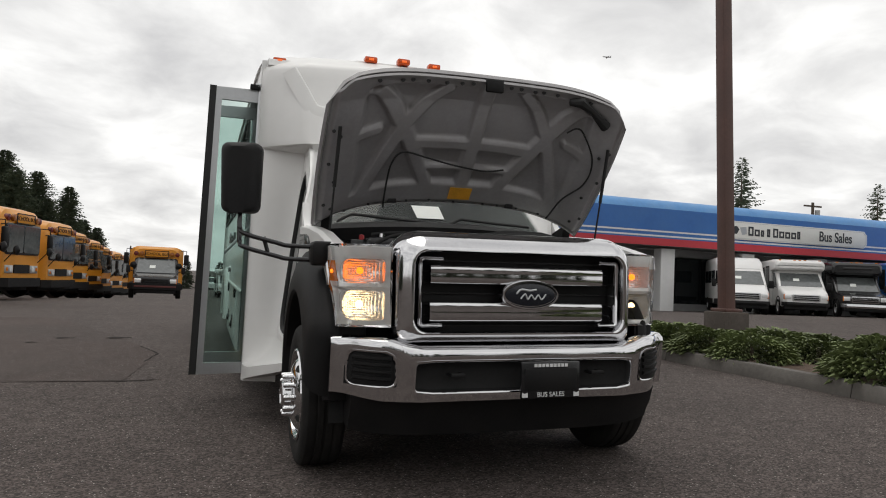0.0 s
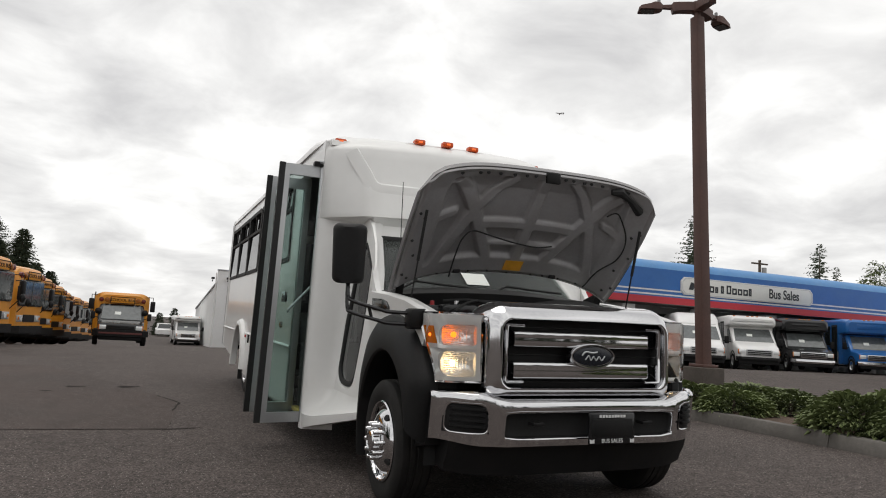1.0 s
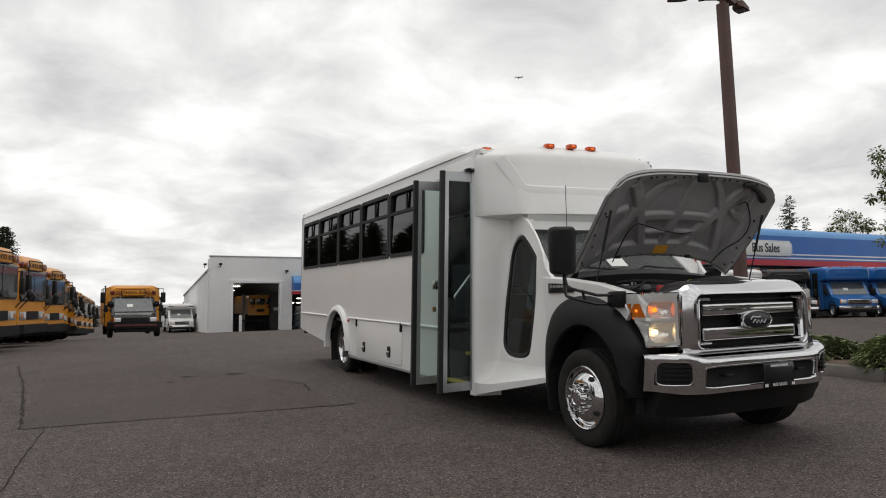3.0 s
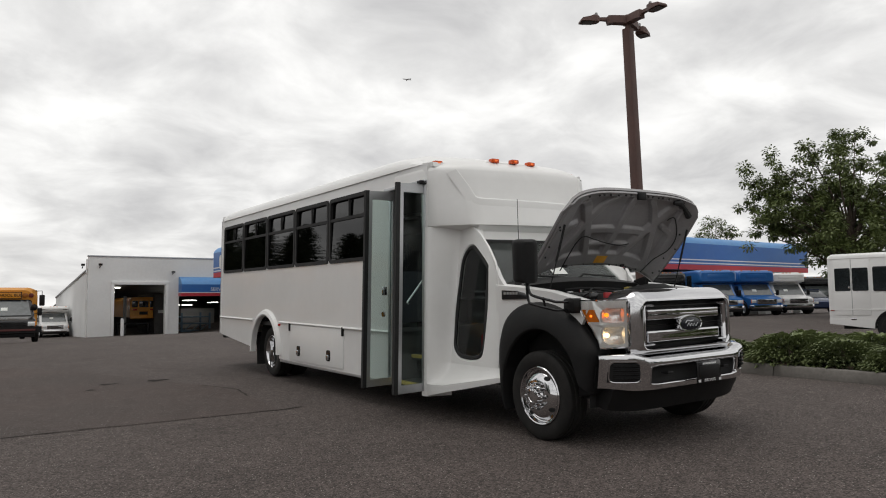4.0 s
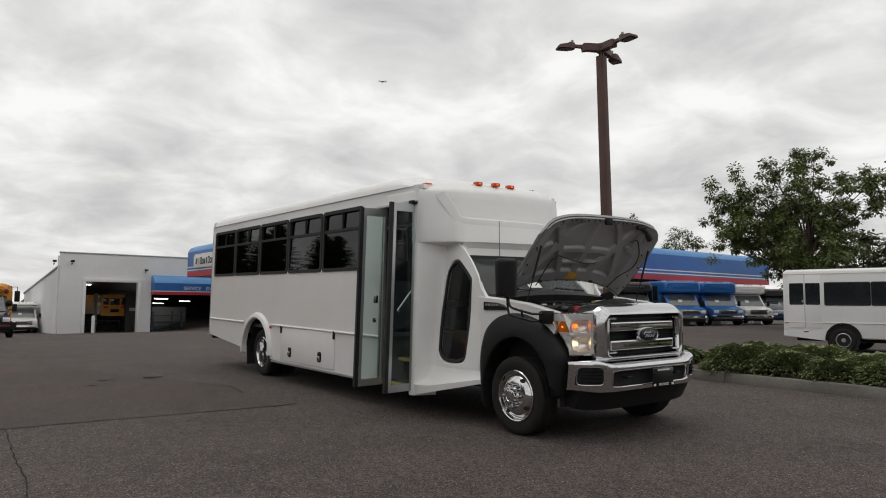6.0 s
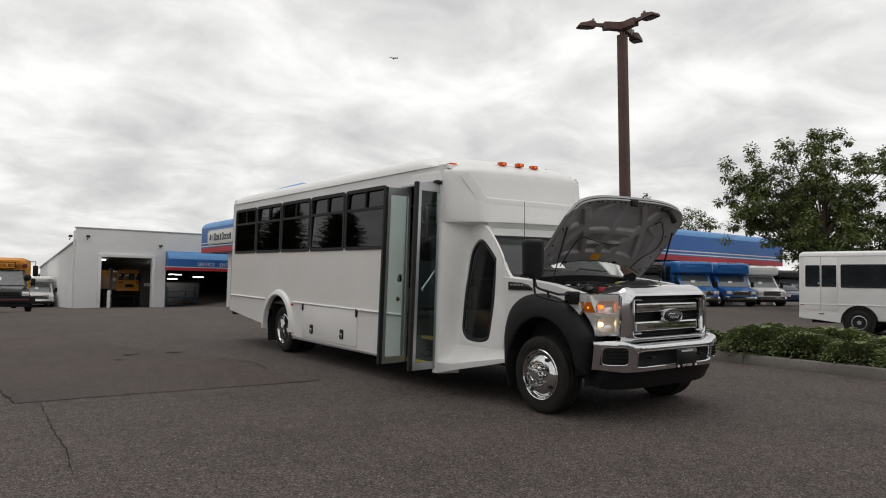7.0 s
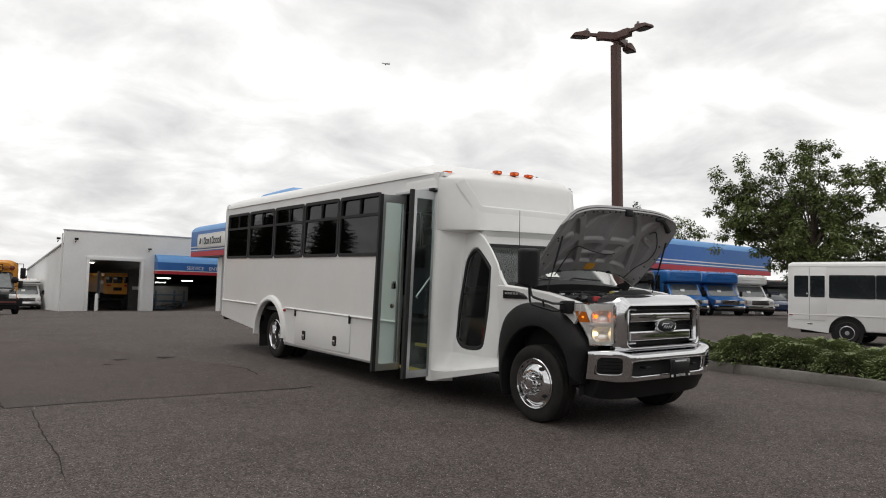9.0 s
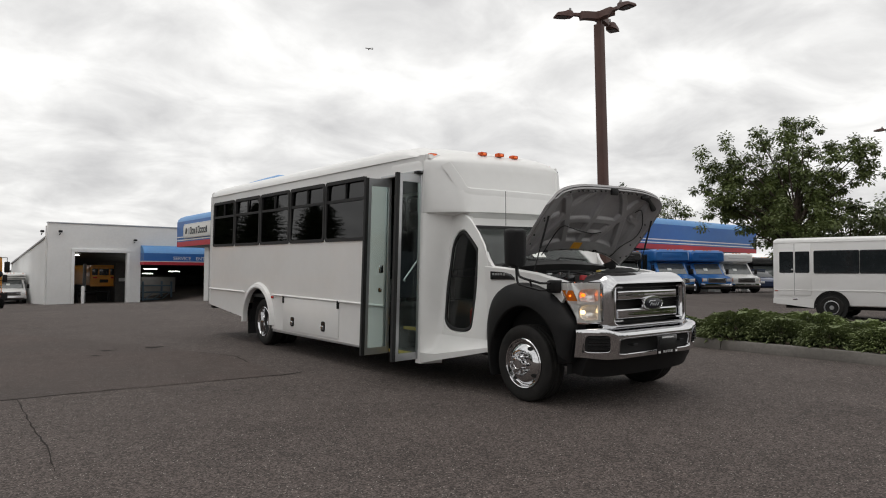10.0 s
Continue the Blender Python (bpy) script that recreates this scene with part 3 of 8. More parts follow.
for side in (-1, 1):
    def fl(p):
        return Vector((p[0] if side < 0 else -0.94 * p[0], p[1], p[2]))

    mid = [tuple(a[k] * 0.5 + b[k] * 0.5 for k in (0, 1)) for a, b in zip(EDGE, scaled(WIN, 0.05))]
    part("cowl_panel", loft(bmesh.new(), [[fl(on_cowl(v, z)) for v, z in EDGE], [fl(on_cowl(v, z)) for v, z in mid], [fl(on_cowl(v, z, 0.002)) for v, z in scaled(WIN, 0.052)], [fl(on_cowl(v, z, -0.004)) for v, z in scaled(WIN, 0.044)], [fl(on_cowl(v, z, -0.02)) for v, z in scaled(WIN, 0.034)], [fl(on_cowl(v, z, -0.06)) for v, z in scaled(WIN, 0.03)]], caps=False), gelcoat, bus)
    w = part("cowl_window", loft(bmesh.new(), [[fl(on_cowl(v, z, o)) for v, z in scaled(WIN, d)] for d, o in ((0.034, -0.03), (0.032, -0.006), (0.02, 0.002), (0.0, 0.0), (-0.008, -0.012), (-0.008, -0.03))], caps=False), black_rubber, bus, "black rubber framed tall tinted corner window")
    bm = bmesh.new()
    bm.faces.new([bm.verts.new(fl(on_cowl(v, z, -0.016))) for v, z in scaled(WIN, -0.004)])
    part("pane", bm, corner_glass, w)
    # flank that sweeps from the panel out to the entry door
    rows = []
    for z in (0.25, 0.40, 0.56, 0.8, 1.1, 1.4, 1.7, 1.9, 2.0, 2.085):
        xp, xo = on_cowl(1.46, z).x, lean(-1.232 + 0.014 * max(0.0, z - 1.9), z)
        d = xo - xp
        rows.append([fl(p) for p in ((xo, 1.665, z), (xo, 1.60, z), (xp + d * 0.97, 1.572, z), (xp + d * 0.85, 1.55, z), (xp + d * 0.6, 1.525, z), (xp + d * 0.3, 1.502, z), (xp + d * 0.1, 1.485, z), (xp, 1.46, z))])
    part("cowl_flank", loft(bmesh.new(), rows, caps=False, closed=False), gelcoat, bus, sharp=60)
    # ledge and skirt from the flank to the wheel opening
    rows = []
    for v, g in ((1.572, 0.97), (1.55, 0.85), (1.525, 0.6), (1.502, 0.3), (1.485, 0.1), (1.46, 0.0), (1.3, 0.0), (1.1, 0.0), (0.9, 0.0), (0.75, 0.0), (0.54, 0.0)):
        zb = 0.25 + (1.6 - v) * 0.22
        k = max(0.0, (1.35 - v) / 0.75)
        xp = on_cowl(v, 0.6).x - 0.002
        xo = lean(-1.232, 0.4) + 0.235 * smooth(1.5, 0.55, v) if v < 1.5 else lean(-1.232, 0.4)
        xi = xp + (xo - xp) * g
        zl = 0.385 + 0.135 * k
        rows.append([fl((xi + (xo - xi) * q ** 1.3, v, 0.60 + (zl - 0.60) * (1 - (1 - q) ** 2.2))) for q in (0.0, 0.12, 0.28, 0.45, 0.65, 0.82, 0.94, 1.0)] + [fl((xo, v, zl - 0.02)), fl((xo + 0.006, v, zb)), fl((xo + 0.24, v, zb + 0.02))])
    part("cowl_step", loft(bmesh.new(), rows, caps=False, closed=False), gelcoat, bus, sharp=50)
    # cab side behind the wheel, windscreen pillar
    bm = bmesh.new()
    prism(bm, [(0.72, 0.45), (0.72, 1.60), (0.68, 1.52), (0.62, 1.45), (0.58, 1.42), (0.58, 0.45)], "x", *sorted((side * 0.975, side * 0.93)))
    part("cab_side", bm, white_paint, bus)
    rows = []
    for (v, z), (sv, sz) in zip(((0.68, 1.38), (0.70, 1.55), (0.79, 1.68), (0.94, 1.83), (1.10, 1.985), (1.28, 2.085)), ((0.66, 1.40), (0.75, 1.49), (0.88, 1.62), (1.03, 1.76), (1.19, 1.91), (1.21, 2.03))):
        q = on_cowl(v, z)
        xe = -0.885 + 0.235 * (min(sz, 1.91) - 1.4)
        rows.append([fl(q), fl((q.x + 0.015, v - 0.012, z + 0.002)), fl((q.x * 0.6 + xe * 0.4, v * 0.45 + sv * 0.55 - 0.02, z * 0.45 + sz * 0.55 + 0.012)), fl((xe - 0.015, sv - 0.016, sz + 0.016)), fl((xe, sv - 0.010, sz + 0.010)), fl((xe + 0.005, sv + 0.06, sz - 0.02))])
    part("windscreen_pillar", loft(bmesh.new(), rows, caps=False, closed=False), gelcoat, bus, sharp=60)

bm = bmesh.new()
quad_slab(bm, (-0.90, 0.67, 1.415), (0.86, 0.67, 1.415), (0.75, 1.19, 1.905), (-0.78, 1.19, 1.905), 0.006)
scr = part("windscreen", bm, wind_glass, bus)
bm = bmesh.new()
quad_slab(bm, (-0.13, 0.782, 1.535), (0.08, 0.782, 1.535), (0.065, 0.886, 1.635), (-0.15, 0.886, 1.635), 0.002)
part("window_paper", bm, paper, scr, "pale sheet of paper on the windscreen")
bm = box(bmesh.new(), -0.84, 0.84, 1.17, 1.27, 1.885, 1.93, 0.012)
part("windscreen_header", bm, black_rubber, bus)
for sx in (-1, 1):
    part("windscreen_seal", tube(bmesh.new(), [(sx * 0.885 - 0.005, 0.675, 1.425), (sx * 0.825 - 0.005, 0.93, 1.665), (sx * 0.765 - 0.005, 1.185, 1.905)], 0.016, 8), black_rubber, bus)
# dashboard and cab floor so that the cab is not empty
bm = loft(bmesh.new(), [[(-0.9, 0.62, 1.15), (0.9, 0.62, 1.15), (0.9, 0.62, 1.40), (-0.9, 0.62, 1.40)], [(-0.9, 0.95, 1.1), (0.9, 0.95, 1.1), (0.9, 0.98, 1.36), (-0.9, 0.98, 1.36)]])
part("dashboard", bm, panel_grey, bus)
part("cab_floor", box(bmesh.new(), -0.93, 0.85, 0.80, 1.62, 0.56, 0.6), floor_grey, bus)
# dark linings added to make the inside of the coach dimmer
part("side_lining", box(bmesh.new(), 1.10, 1.16, 1.62, 8.95, 0.9, 1.76), seat_cloth, bus)
part("bulkhead_lining", box(bmesh.new(), -0.9, 1.1, 0.74, 0.78, 0.6, 1.36), seat_cloth, bus)

# front wings with black wheel flares
for side in (-1, 1):
    top = [(0.72, 1.43), (0.3, 1.40), (-0.1, 1.355), (-0.40, 1.295), (-0.55, 1.262)]
    wing = top + [(-0.56, 1.20), (-0.42, 1.0)] + [(0.10 + 0.54 * math.cos(radians(a)), 0.44 + 0.70 * math.sin(radians(a))) for a in range(140, 9, -10)] + [(0.72, 0.55)]
    part("front_wing", prism(bmesh.new(), wing, "x", *sorted((side * 0.985, side * 0.95))), white_paint, bus)
    bm = bmesh.new()
    loft(bm, [[(side * 0.985, v, z), (side * 0.96, v, z + 0.018), (side * 0.90, v, z + 0.012), (side * 0.88, v, z - 0.06), (side * 0.95, v, z - 0.06)] for v, z in top])
    part("wing_top", bm, white_paint, bus)
    crest = spline([(-0.57, 0.50), (-0.61, 0.68), (-0.64, 0.85), (-0.575, 0.955), (-0.48, 1.055), (-0.35, 1.15), (-0.2, 1.215), (-0.05, 1.25), (0.1, 1.258), (0.28, 1.235), (0.42, 1.185), (0.54, 1.09), (0.605, 0.97), (0.63, 0.85), (0.63, 0.7), (0.615, 0.55), (0.60, 0.40)], 3)
    rings = []
    for k, (ov, oz) in enumerate(crest):
        th = radians(164 - 184 * k / (len(crest) - 1))
        iv, iz = -0.01 + 0.515 * math.cos(th), 0.43 + 0.585 * math.sin(th)
        rings.append([(side * (1.0 + d if side < 0 else 0.865 + d * 0.8), ov + (iv - ov) * r, oz + (iz - oz) * r) for d, r in ((-0.06, 0.0), (-0.012, -0.02), (0.02, 0.03), (0.055, 0.2), (0.085, 0.5), (0.10, 0.8), (0.10, 0.95), (0.085, 1.0), (-0.12, 1.0), (-0.12, 0.5))])
    part("wheel_flare", loft(bmesh.new(), rings), black_plastic, bus, "matt black plastic wheel flare")
    part("wheel_well", half_drum(side * 0.965, side * 0.45, 0.08, 0.47, 0.60, 0.12), underbody_shade, bus)
    bm = bmesh.new()
    prism(bm, [(-0.40, 0.44), (-0.40, 0.87), (-0.63, 0.87), (-0.63, 0.70), (-0.58, 0.48)], "x", *sorted((side * (0.985 if side < 0 else 0.92), side * 0.80)), 0.015)
    part("bumper_end_filler", bm, black_plastic, bus)
    vent = part("wing_vent", prism(bmesh.new(), [(0.61, 1.285), (0.61, 1.378), (0.39, 1.37), (0.28, 1.35), (0.225, 1.315), (0.215, 1.292)], "x", *sorted((side * 0.982, side * 1.002)), 0.005), black_gloss, bus, "black side vent with a silver badge strip")
    bm = bmesh.new()
    for i in range(5):
        box(bm, *sorted((side * 1.0, side * 1.006)), 0.54 - i * 0.045, 0.57 - i * 0.045, 1.335, 1.357)
    part("vent_badge", bm, satin_metal, vent)
# black cover at the foot of the windscreen, wipers
bm = loft(bmesh.new(), [[(0.92 * k, 0.48, 1.34), (0.92 * k, 0.46, 1.455 - 0.05 * k * k), (0.92 * k, 0.56, 1.49 - 0.06 * k * k), (0.92 * k, 0.70, 1.505 - 0.06 * k * k), (0.92 * k, 0.72, 1.36)] for k in [i / 8 - 1 for i in range(17)]])
part("scuttle_cover", bm, black_plastic, bus)
for x in (-0.75, 0.05):
    part("wiper", tube(bmesh.new(), [(x, 0.62, 1.475), (x + 0.1, 0.62, 1.53), (x + 0.35, 0.66, 1.515), (x + 0.68, 0.70, 1.50)], 0.011, 6), black_rubber, bus)

# raised hood
PROFILE = [(0.43, 1.53), (0.30, 1.65), (0.12, 1.84), (-0.05, 2.03), (-0.19, 2.20), (-0.285, 2.288), (-0.335, 2.315)]


def hood_point(a, s, off=0.0):
    """A point of the hood: a across from -1 to 1, s from hinge to tip, off to its outer side."""
    q = max(0.0, (abs(a) - 0.42) / 0.58)
    tip = 1 - 0.22 * q ** 2.2 - 0.14 * q ** 9
    s0 = 0.135 * max(0.0, 1 - abs(a) ** 2.4)
    s = s0 + s * (tip - s0)
    k = min(max(s, 0.0), 0.9999) * (len(PROFILE) - 1)
    i = int(k)
    f = k - i
    v = PROFILE[i][0] * (1 - f) + PROFILE[i + 1][0] * f
    z = PROFILE[i][1] * (1 - f) + PROFILE[i + 1][1] * f
    wide = 0.955 + 0.03 * math.sin(math.pi * min(1, s * 1.1)) - 0.01 * s
    n = off + 0.02 * (1 - a * a) - 0.07 * abs(a) ** 3 - 0.06 * abs(a) ** 9
    return Vector((a * wide * (0.99 if a > 0 else 1.0) - 0.012, v + 0.66 * n, z + 0.75 * n))


A = [i / 14 - 1 for i in range(29)]
S_ = [i / 16 for i in range(17)]
hood = part("hood", loft(loft(bmesh.new(), [[hood_point(a, s, 0.0) for a in A] for s in S_], caps=False, closed=False), [[hood_point(a * 0.985, s * 0.99, -0.022) for a in A] for s in S_], caps=False, closed=False), white_paint, bus, "raised white hood seen from below")
rim = [hood_point(a, 0.0) for a in A] + [hood_point(1, s) for s in S_[1:]] + [hood_point(a, 1.0) for a in A[::-1][1:]] + [hood_point(-1, s) for s in S_[::-1][1:-1]]
rim2 = [hood_point(a * 0.985, 0.0, -0.03) for a in A] + [hood_point(0.985, s * 0.99, -0.03) for s in S_[1:]] + [hood_point(a * 0.985, 0.99, -0.03) for a in A[::-1][1:]] + [hood_point(-0.985, s * 0.99, -0.03) for s in S_[::-1][1:-1]]
part("hood_flange", loft(bmesh.new(), [rim, rim2], caps=False), hood_inner, hood, "grey painted hood flange")
# pressed inner panel: one sheet with raised beams and sunk pockets
BEAMS = [((0.50, 0.47), (0.74, 0.08), 0.048), ((0.50, 0.47), (0.70, 0.74), 0.050), ((0.50, 0.47), (0.27, 0.76), 0.046), ((0.50, 0.47), (0.25, 0.12), 0.044), ((0.42, 0.37), (0.0, 0.37), 0.034), ((0.0, 0.10), (0.0, 0.80), 0.052), ((0.66, 0.47), (0.78, 0.47), 0.030), ((0.30, 0.24), (0.0, 0.235), 0.016)]


def pressing(a, s):
    """Height of the pressed panel, 0 in the pockets to 1 on the beams."""
    x, y = abs(a) * 0.95, s * 1.1
    h = max(smooth(0.755, 0.79, abs(a)), smooth(0.765, 0.795, s), smooth(0.165, 0.14, s))
    for (a0, s0), (a1, s1), w in BEAMS:
        p, d = Vector((a0 * 0.95, s0 * 1.1)), Vector(((a1 - a0) * 0.95, (s1 - s0) * 1.1))
        k = max(0.0, min(1.0, (Vector((x, y)) - p).dot(d) / d.length_squared))
        q = (Vector((x, y)) - p - d * k).length
        h = max(h, 1 - smooth(w * 0.80, w * 1.10, q))
    h = max(h, 0.75 * (1 - smooth(0.07, 0.085, math.hypot(x - 0.70, y - 0.85))))
    dish = 1 - smooth(0.025, 0.04, math.hypot(x - 0.70, y - 0.85))
    rim = smooth(0.955, 0.985, abs(a)) + smooth(0.965, 0.99, s) + smooth(0.05, 0.02, s)
    return h - 0.5 * dish - 0.75 * min(1.0, rim)


NA, NS = 200, 130
grid = [[hood_point((2 * i / NA - 1) * 0.975, 0.015 + 0.965 * j / NS, -0.024 - 0.038 * pressing((2 * i / NA - 1), 0.015 + 0.965 * j / NS)) for i in range(NA + 1)] for j in range(NS + 1)]
part("inner_panel", loft(bmesh.new(), grid, caps=False, closed=False), hood_inner, hood, "grey inner hood panel with pressed beams", sharp=75)
rnd = random.Random(4)
for a in (-0.72, -0.58, -0.52, -0.42, -0.3, -0.2, -0.13, 0.13, 0.2, 0.3, 0.36, 0.46, 0.6, 0.7):
    c = hood_point(a, 0.86 + 0.05 * rnd.random(), -0.068)
    part("hood_plug", lathe(bmesh.new(), [(0.001, 0.0), (0.013, 0.001), (0.013, 0.008)], "y", 8, c), black_rubber, hood)
for a in (-0.88, 0.88, -0.93, 0.93):
    for s in ((0.2, 0.46, 0.66) if abs(a) > 0.9 else (0.12, 0.3, 0.56)):
        part("hood_plug", lathe(bmesh.new(), [(0.001, 0.0), (0.011, 0.001), (0.011, 0.008)], "y", 8, hood_point(a, s, -0.068)), black_rubber, hood)
for a in (-0.78, -0.62, -0.44, -0.36, -0.2, -0.02, 0.2, 0.31, 0.46, 0.64):
    part("hood_plug", lathe(bmesh.new(), [(0.001, 0.0), (0.009, 0.001), (0.009, 0.006)], "y", 8, hood_point(a, 0.035 + 0.02 * rnd.random(), -0.066)), black_rubber, hood)
for a in (-0.46, 0.40):
    c = hood_point(a, 0.05, -0.066)
    part("hood_clip", box(bmesh.new(), c.x - 0.028, c.x + 0.028, c.y - 0.012, c.y + 0.012, c.z - 0.012, c.z + 0.02, 0.005), black_plastic, hood)
bm = bmesh.new()
c = hood_point(0, 0.90, -0.08)
box(bm, c.x - 0.05, c.x + 0.06, c.y - 0.02, c.y + 0.01, c.z - 0.035, c.z + 0.04, 0.008)
part("hood_latch", bm, black_plastic, hood)
bm = bmesh.new()
quad_slab(bm, hood_point(-0.075, 0.06, -0.068), hood_point(0.085, 0.06, -0.068), hood_point(0.085, 0.13, -0.068), hood_point(-0.075, 0.13, -0.068), -0.002)
part("warning_sticker", bm, orange_sticker, hood, "orange warning sticker")
bm = bmesh.new()
tube(bm, [hood_point(0.55, 0.80, -0.08), hood_point(0.62, 0.84, -0.085), hood_point(0.72, 0.80, -0.085), hood_point(0.84, 0.74, -0.085)], [0.02, 0.035, 0.02, 0.035], 8)
part("air_duct_seal", bm, black_rubber, hood)
for pts in ([(-0.52, 0.02), (-0.53, 0.2), (-0.52, 0.30), (-0.46, 0.345), (-0.3, 0.31), (-0.1, 0.27), (0.12, 0.25), (0.25, 0.27)], [(0.70, 0.05), (0.74, 0.2), (0.84, 0.36), (0.84, 0.5), (0.72, 0.60), (0.66, 0.61), (0.60, 0.56)]):
    part("washer_hose", tube(bmesh.new(), [hood_point(a, s, -0.085) for a, s in spline(pts)], 0.006, 6), black_rubber, hood)
for sgn in (-1, 1):
    a, b = hood_point(sgn * 0.90, 0.66, -0.09), Vector((sgn * 0.90, 0.02, 1.36))
    part("hood_strut", tube(bmesh.new(), [a, a.lerp(b, 0.55), a.lerp(b, 0.551), b], [0.011, 0.011, 0.006, 0.006], 8), black_rubber, bus, "thin black gas strut")
    bm = prism(bmesh.new(), [(0.55, 1.38), (0.52, 1.45), (0.34, 1.50), (0.38, 1.38)], "x", *sorted((sgn * 0.84, sgn * 0.9)))
    part("hood_hinge", bm, black_plastic, bus)

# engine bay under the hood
part("engine_bay", box(bmesh.new(), -0.80, 0.80, -0.50, 0.45, 0.75, 1.10), underbody_shade, bus)
for x0, x1, y0, y1, z1, mat in ((-0.72, -0.42, -0.15, 0.15, 1.30, black_plastic), (-0.30, 0.42, -0.1, 0.35, 1.33, engine_grey), (0.46, 0.76, -0.3, 0.1, 1.30, black_plastic), (-0.74, -0.5, -0.45, -0.22, 1.26, engine_grey), (-0.4, 0.4, -0.45, -0.2, 1.27, black_plastic)):
    part("engine_cover", box(bmesh.new(), x0, x1, y0, y1, 1.08, z1, 0.03), mat, bus)
part("battery", box(bmesh.new(), -0.74, -0.50, 0.16, 0.34, 1.12, 1.34, 0.01), black_gloss, bus)
part("battery_terminal", lathe(bmesh.new(), [(0.001, 1.375), (0.016, 1.37), (0.018, 1.34)], "z", 10, (-0.66, 0.22, 0)), red_paint, bus)
part("coolant_tank", box(bmesh.new(), 0.48, 0.72, 0.14, 0.36, 1.18, 1.38, 0.04), paper, bus, "translucent white coolant tank")
part("fuse_box", box(bmesh.new(), -0.70, -0.48, -0.20, 0.02, 1.24, 1.345, 0.02), black_gloss, bus)
part("air_filter_box", box(bmesh.new(), 0.44, 0.74, -0.40, -0.12, 1.20, 1.36, 0.03), black_gloss, bus)
part("intake_duct", tube(bmesh.new(), [(0.55, -0.2, 1.33), (0.35, -0.28, 1.36), (0.1, -0.3, 1.36), (-0.05, -0.2, 1.33)], 0.05, 12), black_rubber, bus)
part("engine_cap", lathe(bmesh.new(), [(0.001, 1.385), (0.035, 1.38), (0.04, 1.34)], "z", 12, (0.2, 0.05, 0)), yellow_edge, bus)
for pts, r in (([(-0.62, 0.1, 1.37), (-0.45, -0.05, 1.38), (-0.25, -0.2, 1.34)], 0.012), ([(-0.7, -0.3, 1.30), (-0.5, -0.12, 1.37), (-0.2, 0.05, 1.38), (0.15, 0.1, 1.36)], 0.009), ([(0.6, 0.25, 1.39), (0.4, 0.1, 1.38), (0.2, -0.1, 1.35)], 0.014), ([(-0.35, -0.45, 1.29), (-0.1, -0.5, 1.33), (0.3, -0.48, 1.30)], 0.018)):
    part("engine_hose", tube(bmesh.new(), spline(pts, 5), r, 8), black_rubber, bus)
for x in (-0.24, -0.1, 0.24, 0.38):
    part("engine_rib", box(bmesh.new(), x, x + 0.05, -0.06, 0.3, 1.33, 1.35, 0.006), engine_grey, bus)
for x, y in ((-0.35, 0.34), (0.1, -0.5), (-0.55, -0.5), (0.35, 0.3)):
    part("bracket", box(bmesh.new(), x, x + 0.07, y, y + 0.03, 1.24, 1.35, 0.004), satin_metal, bus)
part("radiator_support", box(bmesh.new(), -0.69, 0.69, -0.66, -0.56, 0.85, 1.27, 0.01), black_plastic, bus)
part("filler_cap", lathe(bmesh.new(), [(0.001, 1.34), (0.035, 1.34), (0.04, 1.33), (0.04, 1.29)], "z", 14, (-0.5, -0.33, 0)), red_paint, bus, "small red filler cap")
part("coolant_hose", tube(bmesh.new(), [(-0.45, -0.3, 1.28), (-0.2, -0.25, 1.34), (0.1, -0.15, 1.36), (0.3, 0.1, 1.33)], 0.025, 8), black_rubber, bus)
part("hose_clip", lathe(bmesh.new(), [(0.001, 1.37), (0.02, 1.37), (0.02, 1.30)], "z", 10, (-0.6, -0.1, 0)), chrome, bus)

# chrome grille
gr = thing("grille", "", "", Matrix.Translation((-0.005, 0.06, 0)))
gr.parent = bus
tagged(gr, "chrome grille with two thick bars")
rows = []
for half, z0, z1, y, r in ((0.688, 0.785, 1.350, -0.54, 0.15), (0.692, 0.78, 1.364, -0.64, 0.15), (0.693, 0.777, 1.366, -0.72, 0.15), (0.691, 0.777, 1.360, -0.765, 0.148), (0.684, 0.779, 1.348, -0.80, 0.142), (0.668, 0.788, 1.326, -0.835, 0.128), (0.646, 0.806, 1.300, -0.864, 0.108), (0.626, 0.828, 1.281, -0.884, 0.09), (0.614, 0.838, 1.271, -0.893, 0.08), (0.604, 0.845, 1.262, -0.893, 0.07), (0.597, 0.85, 1.256, -0.882, 0.065), (0.594, 0.852, 1.252, -0.80, 0.06)):
    rows.append([(x, y, z) for x, z in rrect(-half, half, z0, z1, (0.07, 0.07, r, r), 8)])
part("surround", loft(bmesh.new(), rows, caps=False), chrome, gr, "polished chrome grille surround", sharp=60)
part("backing", box(bmesh.new(), -0.62, 0.62, -0.78, -0.75, 0.82, 1.27), black_plastic, gr)
